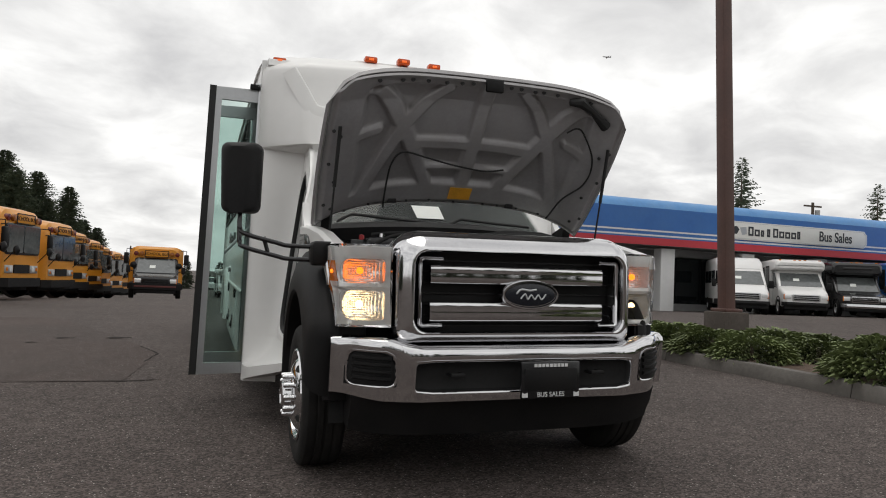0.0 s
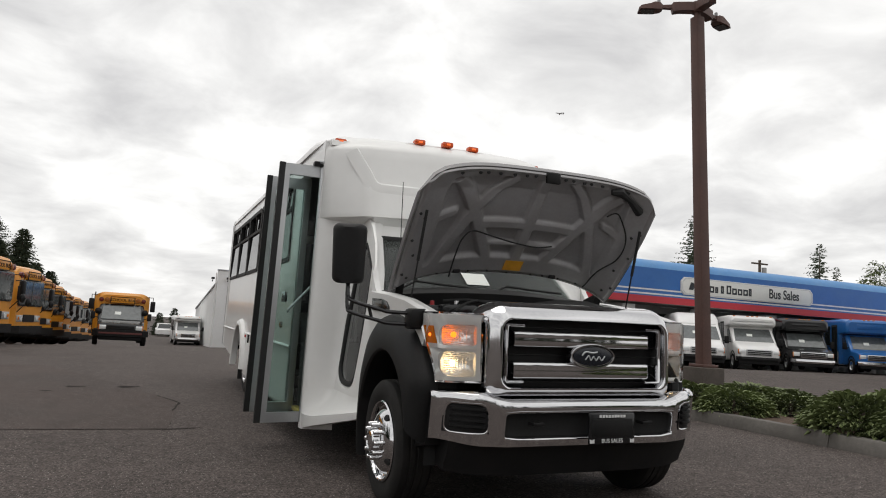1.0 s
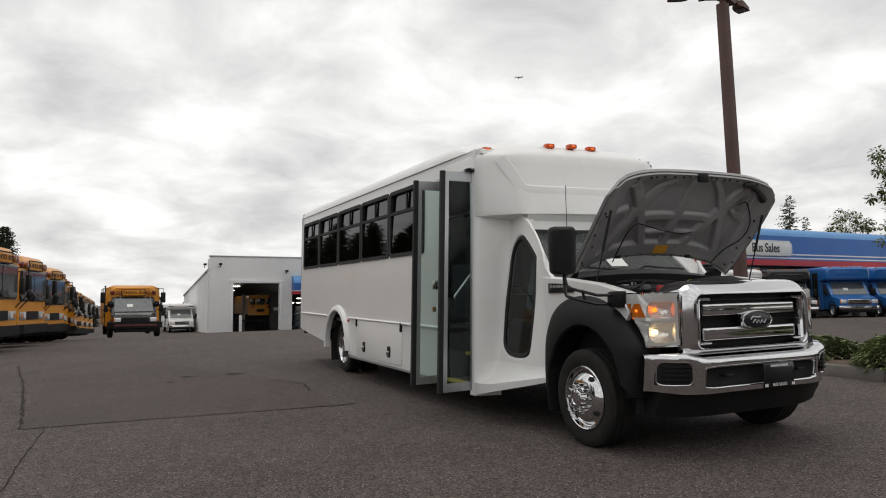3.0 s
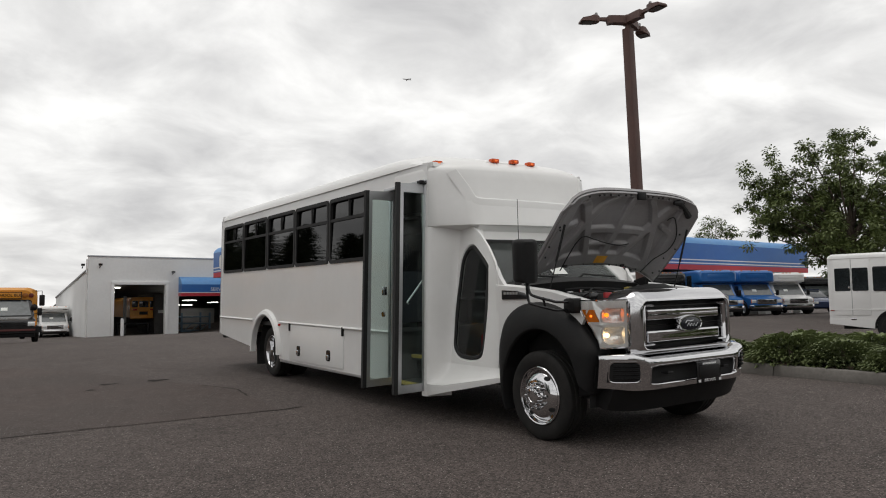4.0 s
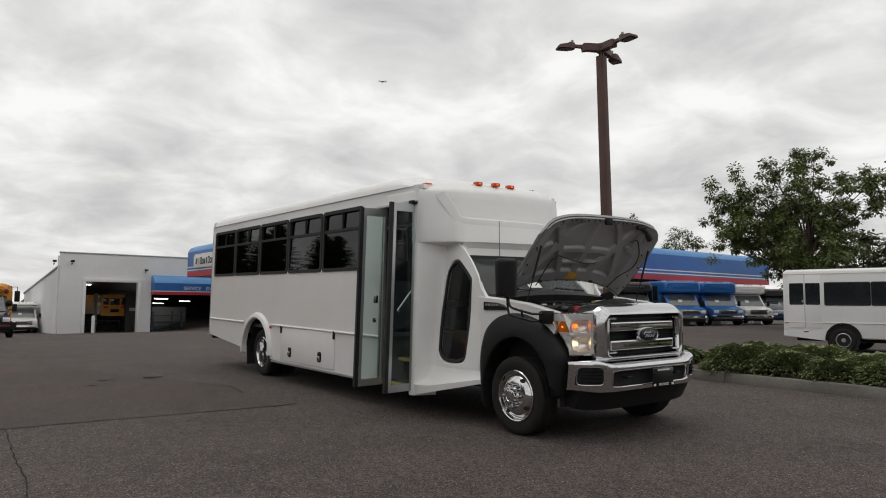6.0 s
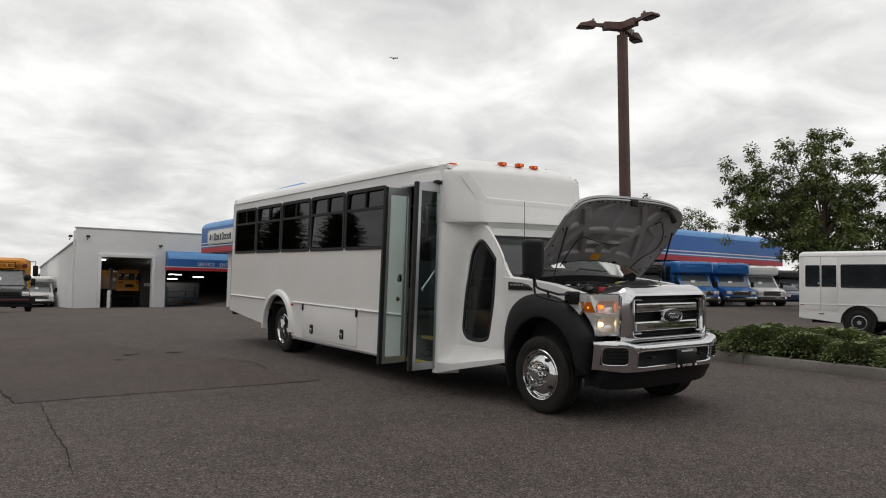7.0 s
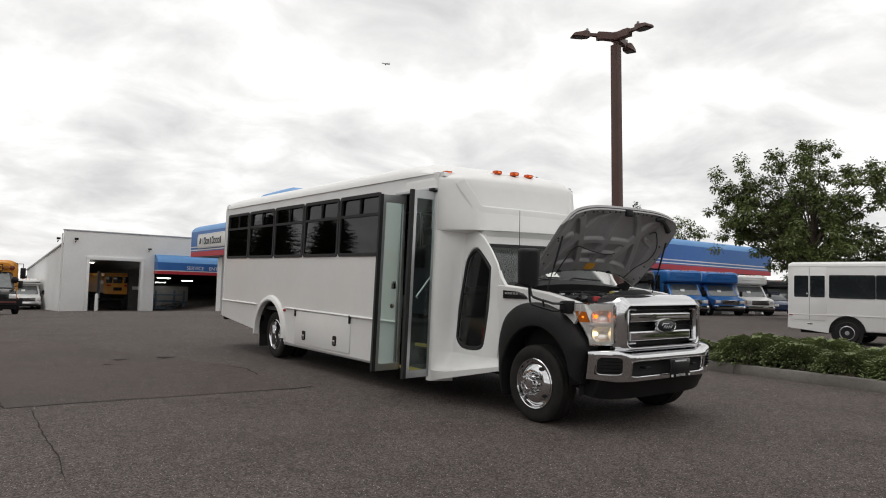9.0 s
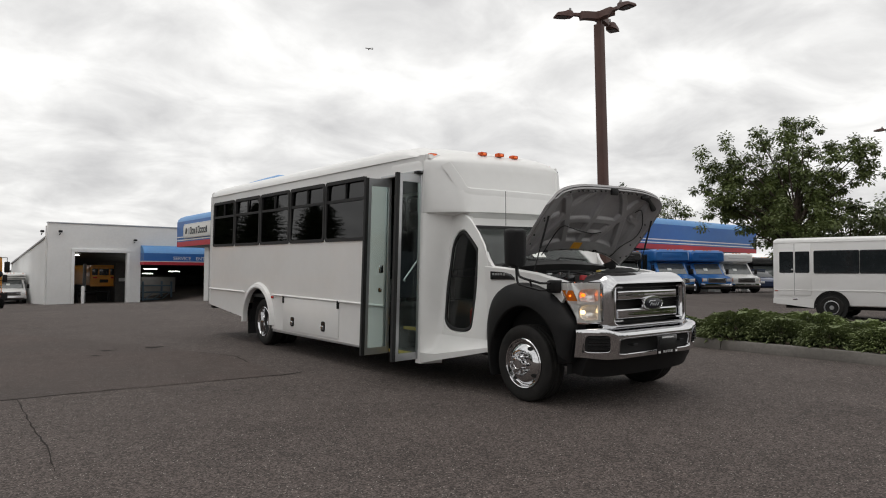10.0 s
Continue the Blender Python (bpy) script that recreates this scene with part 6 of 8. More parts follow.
def nose(parent, half, paint, kind):
    """Van nose: hood, windscreen, grille, lamps, bumper. kind 'e' has a long square hood, 't' a short sloping one."""
    if kind == "e":
        rows = [(-0.02, 0.86, 0.55, 0.92, 0.06), (0.04, 0.93, 0.48, 1.00, 0.08), (0.35, 0.97, 0.42, 1.08, 0.10), (0.85, 1.0, 0.40, 1.16, 0.12), (0.95, 1.0, 0.40, 1.18, 0.12)]
        base, top, hx = (0.92, 1.17), (1.55, 1.86), 0.86
    else:
        rows = [(-0.02, 0.80, 0.50, 0.92, 0.10), (0.08, 0.92, 0.42, 1.02, 0.12), (0.35, 0.98, 0.38, 1.14, 0.16), (0.75, 1.0, 0.36, 1.28, 0.18), (0.85, 1.0, 0.36, 1.32, 0.18)]
        base, top, hx = (0.80, 1.30), (1.60, 2.02), 0.88
    part("hood", loft(bmesh.new(), [body_ring(y, h, a, b, r) for y, h, a, b, r in rows]), paint, parent)
    cab = [(base[0], 1.0, 0.40, base[1], 0.1), (top[0], 0.98, 0.40, top[1] + 0.05, 0.16), (2.3, 1.0, 0.40, top[1] + 0.08, 0.16)]
    part("cab", loft(bmesh.new(), [body_ring(y, h, a, b, r) for y, h, a, b, r in cab]), paint, parent)
    d = Vector((0, top[1] - base[1], -(top[0] - base[0]))).normalized() * -0.012
    pts = [Vector((-hx, base[0] + 0.03, base[1] + 0.02)), Vector((hx, base[0] + 0.03, base[1] + 0.02)), Vector((hx * 0.93, top[0] - 0.03, top[1] - 0.02)), Vector((-hx * 0.93, top[0] - 0.03, top[1] - 0.02))]
    off = Vector((0, -0.02, 0.018))
    ws = part("windscreen", loft(bmesh.new(), [[p - off for p in pts], [p + off for p in pts]]), far_screen, parent)
    c = pts[0].lerp(pts[2], 0.42) + off * 1.2
    u, v = Vector((0.13, 0, 0)), (pts[3] - pts[0]).normalized() * 0.09
    part("window_paper", loft(bmesh.new(), [[c - u - v, c + u - v, c + u + v, c - u + v], [q + off * 0.3 for q in (c - u - v, c + u - v, c + u + v, c - u + v)]]), paper, ws)
    for sx in (-1, 1):
        part("cab_window", prism(bmesh.new(), [(base[0] + 0.35, base[1] + 0.02), (2.0, base[1] + 0.02), (2.0, top[1] - 0.1), (top[0] + 0.05, top[1] - 0.1)], "x", *sorted((sx * 0.97, sx * 1.012))), far_glass, parent)
        part("headlight", box(bmesh.new(), *sorted((sx * 0.62, sx * 0.90)), -0.03, 0.16, 0.74, 0.93, 0.02), lamp_clear, parent)
        part("indicator", box(bmesh.new(), *sorted((sx * 0.86, sx * 0.925)), -0.01, 0.12, 0.72, 0.94, 0.015), amber, parent)
        mr = part("door_mirror", box(bmesh.new(), *sorted((sx * 1.12, sx * 1.30)), 1.0, 1.10, 1.18, 1.52, 0.03), black_plastic, parent)
        part("mirror_arm", tube(bmesh.new(), [(sx * 0.98, 1.1, 1.25), (sx * 1.15, 1.05, 1.3)], 0.02, 6), black_plastic, parent)
    part("grille", prism(bmesh.new(), rrect(-0.58, 0.58, 0.66, 0.95, 0.04, 2), "y", -0.045, 0.05, 0.006), chrome if kind == "e" else satin_metal, parent)
    for i in range(3):
        part("grille_slot", box(bmesh.new(), -0.52, 0.52, -0.055, -0.03, 0.70 + i * 0.08, 0.745 + i * 0.08), black_gloss, parent)
    part("bumper", loft(bmesh.new(), [[(x, y, z) for y, z in ((0.25, 0.42), (b, 0.42), (b - 0.03, 0.5), (b, 0.6), (0.25, 0.6))] for x, b in ((-0.98, 0.05), (-0.8, -0.09), (0.8, -0.09), (0.98, 0.05))]), chrome if kind == "e" else black_plastic, parent)
    part("air_dam", box(bmesh.new(), -0.9, 0.9, -0.02, 0.25, 0.26, 0.43, 0.03), black_plastic, parent)


def cutaway_bus(m, tag, paint, cap_paint, skirt_paint, kind="e", length=7.0, half=1.14, high=2.72, group="buses parked by the showroom"):
    b = thing("parked_bus", tag, "bus", m, group)
    nose(b, half, paint, kind)
    part("coach_body", loft(bmesh.new(), [body_ring(1.95, half, 0.42, high - 0.04, 0.16), body_ring(2.1, half, 0.40, high, 0.16), body_ring(length - 0.1, half, 0.45, high, 0.16), body_ring(length, half - 0.03, 0.5, high - 0.05, 0.16)]), paint, b)
    part("skirt", loft(bmesh.new(), [body_ring(2.05, half + 0.006, 0.38, 1.05, 0.02), body_ring(length - 0.02, half + 0.006, 0.44, 1.05, 0.02)]), skirt_paint, b)
    t0 = 1.95 if kind == "e" else 2.05
    part("front_cap", loft(bmesh.new(), [body_ring(1.12, half - 0.16, t0 + 0.12, high - 0.16, 0.16, 0.12), body_ring(1.22, half - 0.06, t0 + 0.04, high - 0.06, 0.18, 0.1), body_ring(1.7, half + 0.004, t0, high + 0.005, 0.18, 0.06), body_ring(2.12, half + 0.006, t0 - 0.02, high + 0.01, 0.17, 0.05)]), cap_paint, b)
    part("cap_panel", prism(bmesh.new(), rrect(-0.62, 0.62, t0 + 0.26, high - 0.26, 0.05, 2), "y", 1.105, 1.14, 0.01), cap_paint, b)
    for x in (-0.85, -0.22, 0, 0.22, 0.85):
        part("marker_lamp", box(bmesh.new(), x - 0.05, x + 0.05, 1.22, 1.32, high - 0.07, high - 0.02, 0.01), amber, b)
    windows_row(b, half, 3.1, length - 0.2, 1.35, high - 0.35, 4)
    dr = part("entry_door", prism(bmesh.new(), rrect(2.18, 2.95, 0.5, high - 0.3, 0.03, 2), "x", -half - 0.014, -half + 0.02), black_rubber, b)
    for a in (2.22, 2.59):
        part("pane", box(bmesh.new(), -half - 0.02, -half - 0.012, a, a + 0.32, 0.58, high - 0.38), far_glass, dr)
    for sx in (-1, 1):
        small_wheel(b, sx * 0.90, 0.82, sx)
        small_wheel(b, sx * (half - 0.12), length - 2.0, sx)
        part("wheel_arch", lathe(bmesh.new(), [(0.45, sx * 0.93), (0.45, sx * 1.008), (0.40, sx * 1.012), (0.40, sx * 0.93)], "x", 20, (0, 0.82, 0.42)), black_plastic, b)
    part("underbody", box(bmesh.new(), -0.85, 0.85, 0.3, length - 0.3, 0.30, 0.46), underbody_shade, b)
    return b


def at_lot(x, y, rz=0.0):
    return pose(x, y, ground_z(x, y), 0, 0, rz)


# high-roof van
van = thing("parked_van", "white high-roof passenger van parked by the showroom", "van", at_lot(23.2, 24.8, -33), "buses parked by the showroom")
nose(van, 1.0, white_paint, "t")
part("van_body", loft(bmesh.new(), [body_ring(1.55, 0.96, 0.36, 2.05, 0.18), body_ring(1.85, 1.0, 0.36, 2.40, 0.22), body_ring(2.4, 1.02, 0.36, 2.58, 0.22), body_ring(5.6, 1.02, 0.38, 2.58, 0.22), body_ring(5.8, 0.98, 0.45, 2.5, 0.22)]), white_paint, van)
windows_row(van, 1.01, 2.2, 5.5, 1.35, 1.95, 3)
for sx in (-1, 1):
    small_wheel(van, sx * 0.9, 0.85, sx, 0.34)
    small_wheel(van, sx * 0.92, 4.5, sx, 0.34)
    part("wheel_arch", lathe(bmesh.new(), [(0.42, sx * 0.93), (0.42, sx * 1.008), (0.37, sx * 1.012), (0.37, sx * 0.93)], "x", 20, (0, 0.85, 0.38)), black_plastic, van)
part("lower_cladding", loft(bmesh.new(), [body_ring(1.2, 1.015, 0.33, 0.62, 0.02), body_ring(5.75, 1.03, 0.36, 0.62, 0.02)]), black_plastic, van)

cutaway_bus(at_lot(26.3, 24.5, -33), "white shuttle bus with a sloping van nose", white_paint, gelcoat, white_paint, "t", 6.6, 1.12, 2.58)
cutaway_bus(at_lot(29.4, 24.1, -33), "black shuttle bus with a chrome grille", black_paint, black_paint, black_paint, "e", 7.0, 1.14, 2.60)
cutaway_bus(at_lot(32.75, 23.1, -33), "blue shuttle bus with a silver skirt", blue_paint, blue_paint, silver_paint, "e", 7.0, 1.16, 2.72)
cutaway_bus(at_lot(36.0, 22.65, -33), "blue shuttle bus with a silver skirt", blue_paint, blue_paint, silver_paint, "e", 7.0, 1.16, 2.72)
cutaway_bus(at_lot(38.9, 22.3, -33), "white shuttle bus with a square van nose", white_paint, gelcoat, white_paint, "e", 6.8, 1.14, 2.6)
cutaway_bus(at_lot(3.72, 62.5), "white shuttle bus beside the service building", white_paint, gelcoat, white_paint, "e", 6.6, 1.10, 2.42, "distant vehicles")

cutaway_bus(at_lot(45.2, 23.6, -33), "black shuttle bus at the end of the row", black_paint, black_paint, black_paint, "e", 7.0, 1.14, 2.5)

# dark car at the end of the row
car = thing("parked_car", "dark blue car at the end of the bus row", "car", at_lot(41.4, 21.9, -33), "buses parked by the showroom")
part("car_body", loft(bmesh.new(), [body_ring(-0.02, 0.78, 0.42, 0.72, 0.1), body_ring(0.1, 0.86, 0.32, 0.82, 0.12), body_ring(1.1, 0.92, 0.28, 1.0, 0.14), body_ring(3.9, 0.92, 0.28, 1.05, 0.14), body_ring(4.6, 0.85, 0.4, 1.0, 0.14)]), dark_car_paint, car)
part("car_cabin", loft(bmesh.new(), [body_ring(1.1, 0.80, 0.9, 1.02, 0.04), body_ring(1.9, 0.68, 0.9, 1.52, 0.14), body_ring(3.2, 0.68, 0.9, 1.54, 0.14), body_ring(4.2, 0.76, 0.9, 1.04, 0.05)]), far_glass, car)
part("car_roof", loft(bmesh.new(), [body_ring(1.85, 0.66, 1.47, 1.54, 0.04), body_ring(3.2, 0.66, 1.49, 1.56, 0.04)]), dark_car_paint, car)
for sx in (-1, 1):
    small_wheel(car, sx * 0.82, 0.85, sx, 0.33)
    small_wheel(car, sx * 0.82, 3.6, sx, 0.33)
    part("headlight", box(bmesh.new(), *sorted((sx * 0.5, sx * 0.8)), -0.03, 0.1, 0.6, 0.74, 0.02), lamp_clear, car)

# white coach seen from its flank
b2 = thing("parked_bus", "white coach with dark windows and a rear lift door", "bus", pose(18.56, 10.42, ground_z(18.6, 8.5), 0, 0, 9) @ pose(1.16, -7.6, 0), "buses parked by the showroom")
part("coach_body", loft(bmesh.new(), [body_ring(0.6, 1.12, 0.45, 2.5, 0.14), body_ring(0.8, 1.16, 0.40, 2.58, 0.12), body_ring(7.5, 1.16, 0.42, 2.58, 0.12), body_ring(7.6, 1.13, 0.5, 2.53, 0.12)]), white_paint, b2)
part("tail_skirt", prism(bmesh.new(), [(6.1, 0.30), (6.1, 0.62), (7.6, 0.62), (7.6, 0.46)], "x", -1.164, 1.164), white_paint, b2)
part("belt_rail", box(bmesh.new(), -1.18, -1.15, 0.8, 7.55, 0.88, 0.905, 0.004), white_paint, b2)
part("roof_trim", box(bmesh.new(), -1.172, -1.15, 0.8, 7.58, 2.42, 2.45, 0.004), white_paint, b2)
lift = part("lift_door", prism(bmesh.new(), rrect(6.45, 7.44, 0.72, 2.40, 0.02, 2), "x", -1.172, -1.15, 0.004), white_paint, b2)
for a, b in ((6.49, 6.92), (6.97, 7.40)):
    part("pane", prism(bmesh.new(), rrect(a, b, 1.45, 2.14, 0.03, 2), "x", -1.18, -1.168), far_glass, lift)
part("door_gap", box(bmesh.new(), -1.175, -1.165, 6.936, 6.952, 0.72, 2.40), wall_grey, lift)
part("door_handle", box(bmesh.new(), -1.185, -1.17, 6.98, 7.03, 1.52, 1.58, 0.004), chrome, lift)
for i in range(4):
    a = 6.38 - (i + 1) * 1.30
    w = part("side_window", prism(bmesh.new(), rrect(a, a + 1.29, 1.43, 2.16, 0.04, 2), "x", -1.172, -1.15), black_rubber, b2)
    part("pane", prism(bmesh.new(), rrect(a + 0.015, a + 1.275, 1.46, 2.13, 0.03, 2), "x", -1.178, -1.170), far_glass, w)
for sx in (-1, 1):
    small_wheel(b2, sx * 1.09, 5.86, sx, 0.36)
    small_wheel(b2, sx * 0.95, -0.4, sx, 0.38)
part("wheel_arch", loft(bmesh.new(), [[(-1.2 + d, 5.86 + (0.46 + r) * math.cos(radians(a)), 0.38 + (0.46 + r) * math.sin(radians(a))) for d, r in ((0.1, 0), (0, 0), (0, 0.05), (0.06, 0.06))] for a in range(-5, 190, 13)]), black_plastic, b2)
part("wheel_well", lathe(bmesh.new(), [(0.46, -1.168), (0.001, -1.169)], "x", 24, (0, 5.86, 0.38)), underbody_shade, b2)
part("tail_lamp", box(bmesh.new(), -1.175, -1.15, 7.45, 7.55, 0.86, 0.90), red_lens, b2)
part("lift_badge", box(bmesh.new(), -1.175, -1.16, 6.85, 7.0, 0.58, 0.64, 0.01), chrome, b2)
nose(b2, 1.1, white_paint, "e")
for o in list(b2.children):
    if o.name.split(".")[0] in ("hood", "cab", "windscreen", "cab_window", "headlight", "indicator", "door_mirror", "mirror_arm", "grille", "grille_slot", "bumper", "air_dam"):
        o.location.y -= 1.3
part("underbody", box(bmesh.new(), -0.85, 0.85, -0.9, 7.3, 0.30, 0.46), underbody_shade, b2)


# ---- school buses ----
def school_bus(m, tag, flat=True, group="row of school buses"):
    s = thing("school_bus", tag, "school bus", m, group)
    L, half, high = 10.0, 1.2, 2.9
    if flat:
        part("body", loft(bmesh.new(), [body_ring(0.0, 1.06, 0.62, 2.64, 0.42, 0.1, 6), body_ring(0.12, 1.16, 0.52, 2.78, 0.42, 0.08, 6), body_ring(0.5, half, 0.48, 2.87, 0.42, 0.05, 6), body_ring(0.9, half, 0.48, high, 0.42, 0.05, 6), body_ring(L - 0.1, half, 0.5, high, 0.42, 0.05, 6), body_ring(L, half - 0.05, 0.55, high - 0.06, 0.42, 0.05, 6)]), bus_yellow, s)
        sc = part("windscreen_surround", prism(bmesh.new(), rrect(-1.02, 1.02, 1.42, 2.36, 0.12, 3), "y", -0.03, 0.1, 0.01), black_gloss, s)
        for a, b in ((-0.97, -0.03), (0.03, 0.97)):
            part("pane", prism(bmesh.new(), rrect(a, b, 1.48, 2.30, 0.08, 3), "y", -0.045, -0.028), far_screen, sc)
        part("grille", prism(bmesh.new(), rrect(-0.45, 0.45, 0.86, 1.12, 0.03, 2), "y", -0.03, 0.05), black_plastic, s)
        for sx in (-1, 1):
            part("headlight_panel", box(bmesh.new(), *sorted((sx * 0.5, sx * 0.96)), -0.03, 0.08, 0.86, 1.10, 0.02), satin_metal, s)
            part("headlight", lathe(bmesh.new(), [(0.09, -0.04), (0.085, -0.05), (0.001, -0.055)], "y", 14, (sx * 0.66, 0, 0.98)), lamp_clear, s)
            part("indicator", lathe(bmesh.new(), [(0.06, -0.04), (0.001, -0.05)], "y", 12, (sx * 0.86, 0, 0.98)), amber, s)
        front_y = 0.0
    else:
        nose(s, 1.0, black_paint, "e")
        for o in s.children:
            if o.name.split(".")[0] in ("grille", "grille_slot", "bumper"):
                o.data.materials[0] = black_gloss
        part("body", loft(bmesh.new(), [body_ring(1.55, 1.02, 1.70, 2.34, 0.4, 0.1, 6), body_ring(1.7, half, 0.5, 2.46, 0.42, 0.05, 6), body_ring(6.6, half, 0.5, 2.49, 0.42, 0.05, 6)]), bus_yellow, s)
        part("grille_bar", box(bmesh.new(), -0.9, 0.9, -0.16, -0.142, 0.54, 0.62, 0.01), dull_red, s)
        part("side_cowl", loft(bmesh.new(), [[(sx * 1.19, 1.72, 0.55), (sx * 1.19, 1.72, 2.3), (sx * 1.0, 1.62, 2.4), (sx * 0.98, 1.62, 0.55)] for sx in (1,)] + [[(1.0, 1.4, 0.6), (1.0, 1.45, 1.5), (0.95, 1.45, 1.5), (0.95, 1.4, 0.6)]]), bus_yellow, s)
        part("side_cowl", loft(bmesh.new(), [[(-1.19, 1.72, 0.55), (-1.19, 1.72, 2.3), (-1.0, 1.62, 2.4), (-0.98, 1.62, 0.55)], [(-1.0, 1.4, 0.6), (-1.0, 1.45, 1.5), (-0.95, 1.45, 1.5), (-0.95, 1.4, 0.6)]]), bus_yellow, s)
        front_y, high = 1.52, 2.48
    part("bumper", loft(bmesh.new(), [[(x, y, z) for y, z in ((0.3, 0.45), (b, 0.45), (b, 0.72), (0.3, 0.72))] for x, b in ((-1.18, 0.1), (-0.95, -0.14), (0.95, -0.14), (1.18, 0.1))]), black_plastic, s)
    board = part("destination_board", prism(bmesh.new(), rrect(-0.52, 0.52, high - 0.52, high - 0.24, 0.03, 2), "y", front_y - 0.07, front_y + 0.25, 0.008), bus_yellow, s)
    part("board_frame", ring_prism(bmesh.new(), rrect(-0.54, 0.54, high - 0.54, high - 0.22, 0.02, 1), rrect(-0.51, 0.51, high - 0.51, high - 0.25, 0.02, 1), "y", front_y - 0.078, front_y - 0.06), black_plastic, board)
    letters("board_lettering", "SCHOOL BUS", 0.18, black_gloss, board, pose(0, front_y - 0.076, high - 0.38, 90, 0, 0), 0.003)
    for sx in (-1, 1):
        part("warning_lamp", lathe(bmesh.new(), [(0.11, 0.02), (0.10, -0.10), (0.001, -0.11)], "y", 14, (sx * 0.92, front_y + 0.06, high - 0.38)), dark_red_lens, s)
        part("warning_lamp", lathe(bmesh.new(), [(0.11, 0.02), (0.10, -0.10), (0.001, -0.11)], "y", 14, (sx * 0.68, front_y + 0.02, high - 0.38)), dark_amber_lens, s)
        mr = part("door_mirror", box(bmesh.new(), *sorted((sx * 1.22, sx * 1.44)), front_y - 0.25, front_y - 0.13, 1.62, 2.12, 0.04), black_plastic, s)
        part("mirror_arm", tube(bmesh.new(), [(sx * 1.1, front_y + 0.1, 2.3), (sx * 1.33, front_y - 0.18, 2.3), (sx * 1.33, front_y - 0.19, 2.0)], 0.018, 6), black_plastic, s)
        part("crossover_mirror", lathe(bmesh.new(), [(0.001, 0.06), (0.13, 0.04), (0.15, -0.02), (0.001, -0.1)], "y", 12, (sx * 1.0, front_y - 0.35, 1.55)), black_plastic, s)
        part("mirror_arm", tube(bmesh.new(), [(sx * 1.0, front_y - 0.3, 1.55), (sx * 0.98, front_y, 1.2)], 0.016, 6), black_plastic, s)
    end = 9.7 if flat else 6.4
    windows_row(s, 1.19, 1.9, end, 1.75, 2.35, 9 if flat else 5)
    for z in (0.85, 1.25, 1.62):
        for sx in (-1, 1):
            part("rub_rail", box(bmesh.new(), *sorted((sx * 1.19, sx * 1.215)), 1.9, end, z, z + 0.05, 0.005), black_plastic, s)
    dr = part("entry_door", prism(bmesh.new(), rrect(0.55 if flat else 1.85, 1.4 if flat else 2.6, 0.55, 2.45, 0.04, 2), "x", -1.222, -1.17), black_gloss, s)
    y0 = 0.6 if flat else 1.9
    for k in range(2):
        part("pane", box(bmesh.new(), -1.23, -1.215, y0 + k * 0.38, y0 + 0.33 + k * 0.38, 0.75, 2.38), far_glass, dr)
    for sx in (-1, 1):
        small_wheel(s, sx * 1.02, 2.0 if flat else 0.85, sx, 0.48 if flat else 0.38, black_plastic)
        small_wheel(s, sx * 1.02, 7.4 if flat else 5.0, sx, 0.48 if flat else 0.38, black_plastic)
    part("underbody", box(bmesh.new(), -1.0, 1.0, 0.3, end, 0.32, 0.55), underbody_shade, s)
    return s


proto = None
for i, (x, y) in enumerate(((-5.16, 21.04), (-4.69, 25.0), (-4.28, 29.61), (-4.25, 33.64), (-4.09, 37.68), (-4.04, 41.71), (-3.74, 45.74), (-3.5, 49.27), (-3.26, 52.84))):
    m = pose(x, y, ground_z(x, y) - 0.04, 0, 0, 74)
    if proto is None:
        proto = school_bus(m, "yellow flat-fronted school bus parked in a row")
    else:
        copy_thing(proto, m)
school_bus(pose(-1.2, 35.3, ground_z(-1.0, 36), 0, 0, 2), "yellow school bus with a black van hood", False, "row of school buses")

# ---- showroom with a blue and red canopy ----
show = thing("showroom_building", "showroom with a blue and red vinyl canopy", "building")
GZ = 0.05
X0, X1, YF = 12.0, 52.0, 28.5
XB, YB = 12.4, 51.0
WEST = Vector((XB - X0, YB - YF, 0)).normalized()
INW = Vector((WEST.y, -WEST.x, 0))


def canopy_run(z_pairs, mat, name, proud):
    """A band of the canopy round two sides of the building; z_pairs: rows of (set back, height)."""
    rows = []
    for o, z in z_pairs:
        o = o - proud
        a, b = Vector((X0, YF, 0)) + INW * o + WEST * 0.6, Vector((XB, YB, 0)) + INW * o
        rows.append([(X1, YF + o, z), (X0 + 0.6 + 0.8 * o, YF + o, z), (X0 + 0.2 + 0.8 * o, YF + 0.15 + 0.8 * o, z), (a.x, a.y + 0.6 * o, z), (b.x, b.y, z)])
    return part(name, loft(bmesh.new(), rows, caps=False, closed=False), mat, show)


TOPS = [(0.0, 4.98), (0.08, 5.16), (0.26, 5.33), (0.6, 5.46), (1.1, 5.52), (3.0, 5.52)]
canopy_run([(0.0, 3.2), (0.0, 3.55)], canopy_red, "canopy_red_band", 0.012)
canopy_run([(0.0, 3.55), (0.0, 4.98)], canopy_blue, "canopy_blue_band", 0.0)
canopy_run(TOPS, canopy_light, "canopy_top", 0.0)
for z in (3.62, 3.84):
    canopy_run([(0.0, z), (0.0, z + 0.08)], stripe_white, "canopy_stripe", 0.014)
canopy_run([(0.0, 3.2), (3.0, 3.204)], wall_grey, "canopy_soffit", 0.0)
part("canopy_end", prism(bmesh.new(), [(0, 3.2)] + TOPS + [(3.0, 3.2)], "x", 0, 0.05), canopy_blue, show).location = (X1, YF, 0)
end = prism(bmesh.new(), [(0, 3.2)] + TOPS + [(3.0, 3.2)], "x", 0, 0.05)
